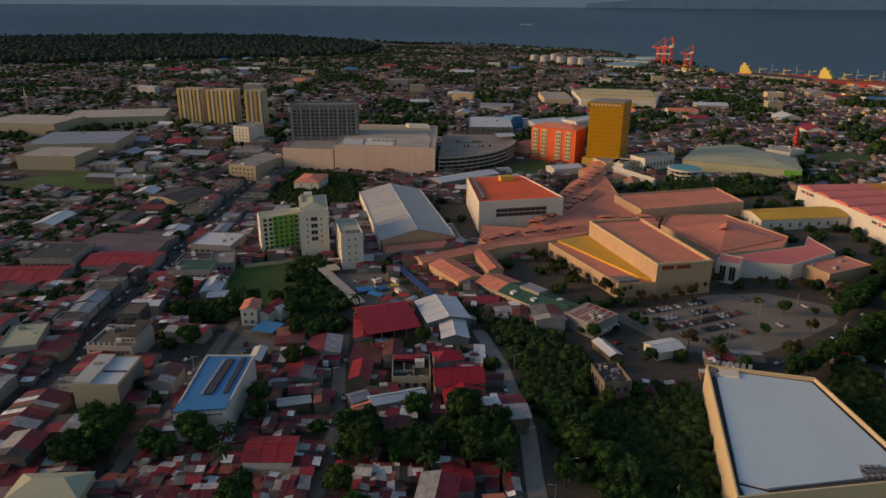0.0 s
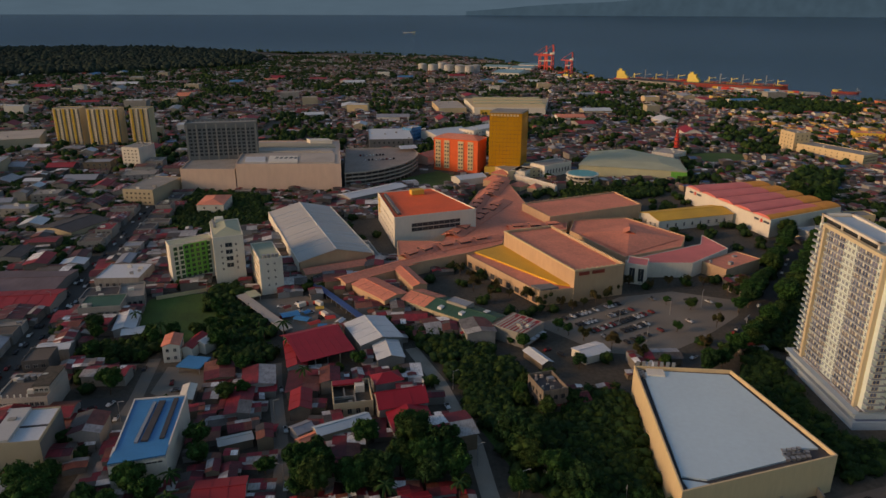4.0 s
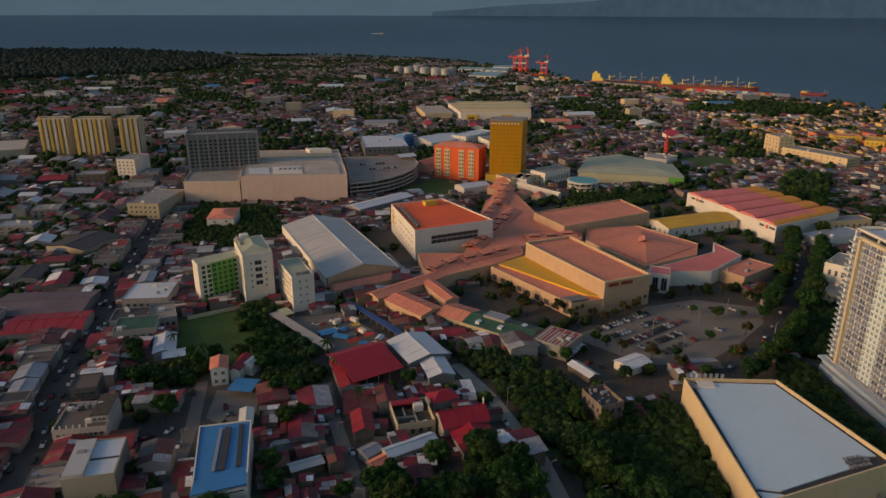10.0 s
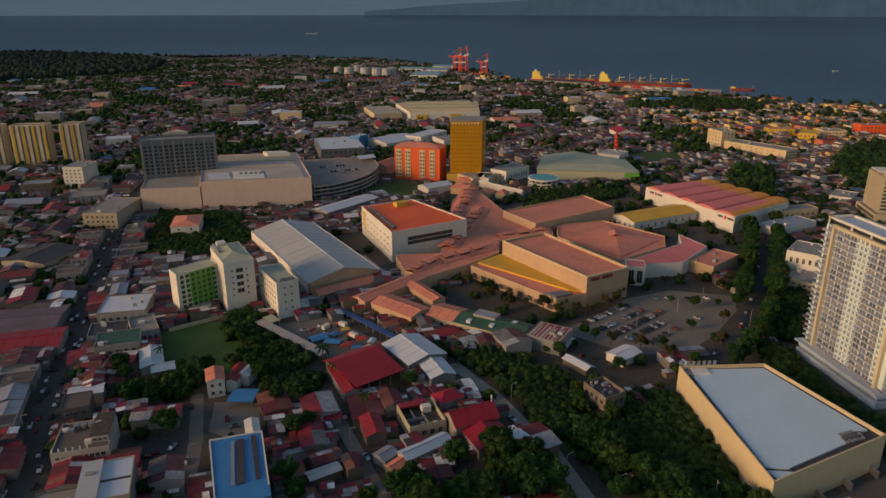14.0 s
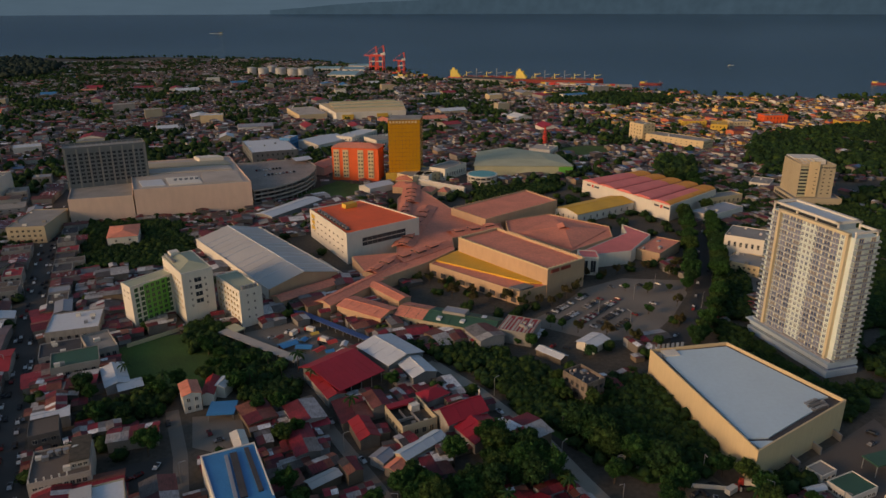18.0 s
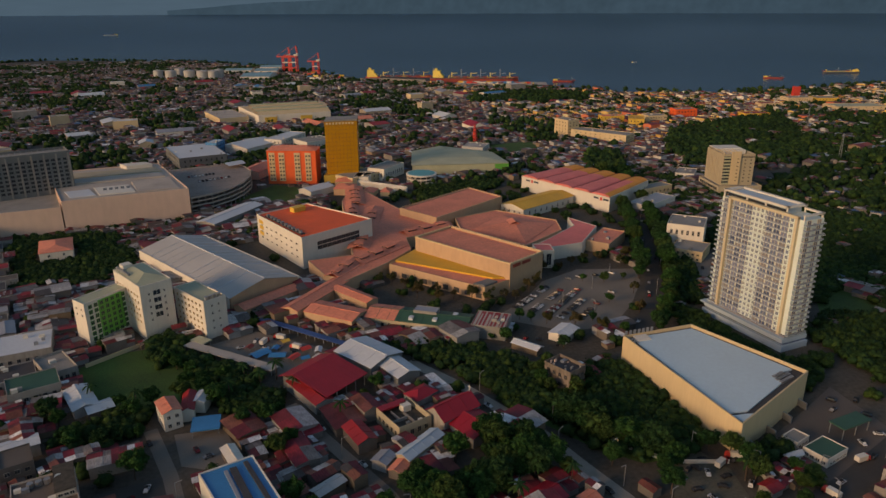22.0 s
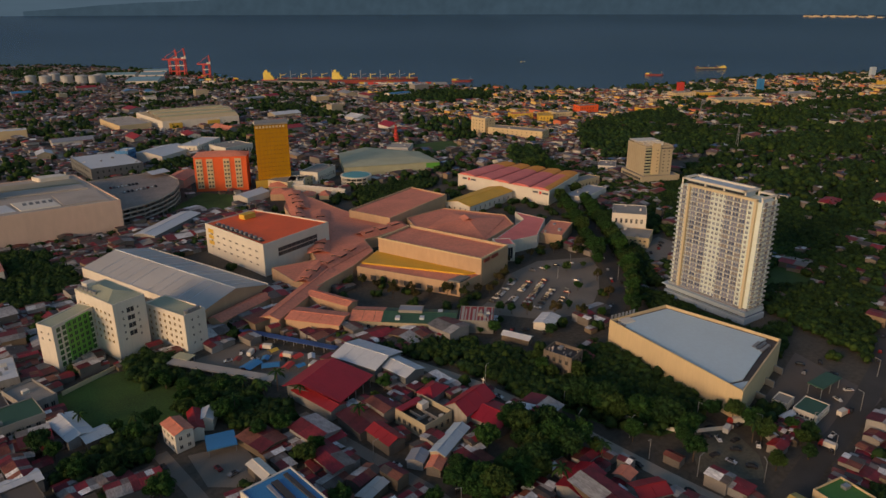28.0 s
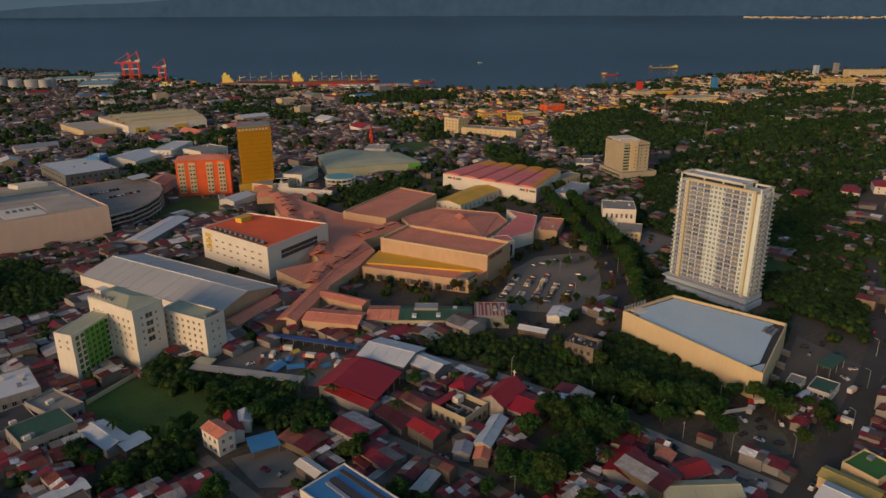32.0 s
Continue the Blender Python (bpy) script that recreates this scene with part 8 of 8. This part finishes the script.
for x0, y0 in ((55, 248), (58, 243), (64, 242), (71, 243), (75, 250), (53, 256), (58, 264), (98, 150), (104, 156), (112, 158), (110, 165), (96, 168), (100, 176)):
    tree(x0 + rs.uniform(-1, 1), y0 + rs.uniform(-1, 1), rs.uniform(0.6, 0.9), "leafy dark green tree beside a yard wall", "trees beside the yards")


for side in (-1, 1):      # rows of trees along the boulevard
    for a, c in zip(R_BLVD, R_BLVD[1:]):
        a, c = Vector(a), Vector(c)
        d = c - a
        for k in range(int(d.length // 5.6)):
            p = a + d * ((k + 0.5) * 5.6 / d.length) + Vector((-d.y, d.x)).normalized() * side * rs.uniform(7.2, 10.5)
            if is_free(np.array([p.x]), np.array([p.y]), 1.0, False)[0] and (side < 0 or p.y > 345):
                tree(p.x, p.y, rs.uniform(0.9, 1.3), "dark street tree along the boulevard", "trees along the boulevard")
for x0, y0 in ((108, 356), (136, 322), (152, 352), (116, 306), (140, 358), (168, 350), (84, 316), (76, 322), (70, 312), (60, 300), (52, 304), (96, 290), (82, 282), (110, 284), (122, 286)):
    tree(x0 + rs.uniform(-2, 2), y0 + rs.uniform(-2, 2), rs.uniform(0.45, 0.75), "small tree between the parked cars", "trees round the car park")


UX, UY = grid(30, 104, 184, 290, 6.2, 20, 2.0)
m = (inside(ccw(GROVES[2]), UX, UY, 2.5) | inside(ccw(GROVES[3]), UX, UY, 2.0)) & is_free(UX, UY, 1.5)
UX, UY = UX[m], UY[m]


for x0, y0 in SPOTTREES:
    if not is_free(np.array([x0]), np.array([y0]), 1.5, False)[0]:
        continue
    tree(x0, y0, rs.uniform(0.7, 1.0), "broad dark green tree among the roofs", "trees among the houses")


def far_trees(name, X, Y, per, rad, V, F, label):
    n = len(X)
    C = np.stack([np.repeat(X, per) + rs.normal(0, rad * 0.55, n * per), np.repeat(Y, per) + rs.normal(0, rad * 0.55, n * per), rs.uniform(0.55, 1.25, n * per) * rad * 1.1], -1)
    R = rs.uniform(0.6, 1.15, (n * per, 1)) * rad * np.array([1, 1, 0.9])
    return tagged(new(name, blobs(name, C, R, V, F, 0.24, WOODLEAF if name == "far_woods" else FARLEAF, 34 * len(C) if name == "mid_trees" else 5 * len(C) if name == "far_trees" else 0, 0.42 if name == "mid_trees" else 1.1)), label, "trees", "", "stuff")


far_trees("mid_trees", np.concatenate([AX[o[NT:]], UX]), np.concatenate([AY[o[NT:]], UY]), 7, 2.3, V1, F1, "ragged dark green trees between the buildings")
far_trees("far_trees", FX[is_tree], FY[is_tree], 2, 4.0, V1, F1, "far dark green trees between the houses")
bx2, by2 = grid(200, 1150, 200, 900, 9.5, 5, 3)
m = woods(bx2, by2) & ((bx2 > 420) | (by2 > 620)) & seen(bx2, by2)
m &= (field(bx2, by2, 0.012, 8.8) < 0.0) | (rs.uniform(0, 1, len(bx2)) < 0.5)
far_trees("far_trees", bx2[m], by2[m], 4, 3.6, V1, F1, "wooded hillside of dark green trees")
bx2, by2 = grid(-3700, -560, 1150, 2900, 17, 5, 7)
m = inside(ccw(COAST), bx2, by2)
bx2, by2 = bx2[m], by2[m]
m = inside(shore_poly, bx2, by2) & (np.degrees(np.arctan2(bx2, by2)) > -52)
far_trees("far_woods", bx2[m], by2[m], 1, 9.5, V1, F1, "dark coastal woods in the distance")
sx, sy = [], []
for a, c in zip(SHORE[2:], SHORE[3:-2]):
    for k in range(int(math.dist(a, c) // 14)):
        t = (k + 0.5) * 14 / math.dist(a, c)
        sx.append(a[0] + (c[0] - a[0]) * t), sy.append(a[1] + (c[1] - a[1]) * t - 9)
sx, sy = np.array(sx), np.array(sy)
m = ~((sx > 330) & (sx < 740) & (sy > 1330)) & (rs.uniform(0, 1, len(sx)) < 0.7)
far_trees("shore_trees", sx[m], sy[m], 2, 5.0, V1, F1, "line of trees along the shore")

# palms
palm0 = thing("palm_tree", "tall coconut palm with drooping fronds", "tree", 0, 0, -60, 0, "coconut palms")
bm = bmesh.new()
bmesh.ops.create_cone(bm, cap_ends=True, segments=7, radius1=0.28, radius2=0.16, depth=9, matrix=pose(0, 0, 4.5, 2))
part("trunk", bm, BARK, palm0)
for k in range(14):
    bm = bmesh.new()
    a, up = k * 0.449 + 0.2 * (k % 3), 0.9 - 0.9 * ((k * 5) % 7) / 6
    prev = None
    for j in range(6):
        r, z = 0.75 * j, 9 + up * j * 0.55 - 0.11 * j * j
        wv = 0.5 * math.sin(math.pi * (j + 0.6) / 6.2)
        c, s = math.cos(a), math.sin(a)
        row = [bm.verts.new((c * r - s * e, s * r + c * e, z - abs(e) * 0.5)) for e in (-wv, 0, wv)]
        if prev:
            bm.faces.new((prev[0], prev[1], row[1], row[0])), bm.faces.new((prev[1], prev[2], row[2], row[1]))
        prev = row
    part("frond", bm, LEAF, palm0)
for x0, y0 in ((-58, 306), (-66, 300), (-72, 312), (-137, 318), (-52, 292), (-80, 296), (-62, 178), (-66, 190), (-90, 182), (-38, 262), (-118, 303), (18, 196), (6, 186), (30, 190), (-4, 222), (90, 168), (232, 300), (250, 318)):
    p = copy_thing(palm0, pose(x0, y0, 0, 0, 0, rs.uniform(0, 360)))
    s = rs.uniform(0.8, 1.2)
    p.scale = (s, s, s)
for ob in (*palm0.children_recursive, palm0):
    bpy.data.objects.remove(ob)

# lit town on the far island's shore
n = 130
a = np.radians(rs.uniform(56.5, 71, n))
bmv, bmf = [], []
for i in range(n):
    r = rs.uniform(4560, 4720)
    u_ = (r - 2600) / 2270
    z = 162 - 165 * r / (r + 17000 * u_ ** 3)
    x, y, w, hh = r * math.sin(a[i]), r * math.cos(a[i]), rs.uniform(4, 14), rs.uniform(2, 5)
    o8 = len(bmv)
    for dz in (-2, hh):
        bmv += [(x - w, y - w, z + dz), (x + w, y - w, z + dz), (x + w, y + w, z + dz), (x - w, y + w, z + dz)]
    bmf += [(o8, o8 + 1, o8 + 5, o8 + 4), (o8 + 1, o8 + 2, o8 + 6, o8 + 5), (o8 + 2, o8 + 3, o8 + 7, o8 + 6), (o8 + 3, o8, o8 + 4, o8 + 7), (o8 + 4, o8 + 5, o8 + 6, o8 + 7)]
me = bpy.data.meshes.new("far_town")
me.from_pydata(bmv, [], bmf)
me.materials.append(CREAM)
tagged(new("far_town", me), "pale houses on the far island's shore", "houses", "", "stuff")
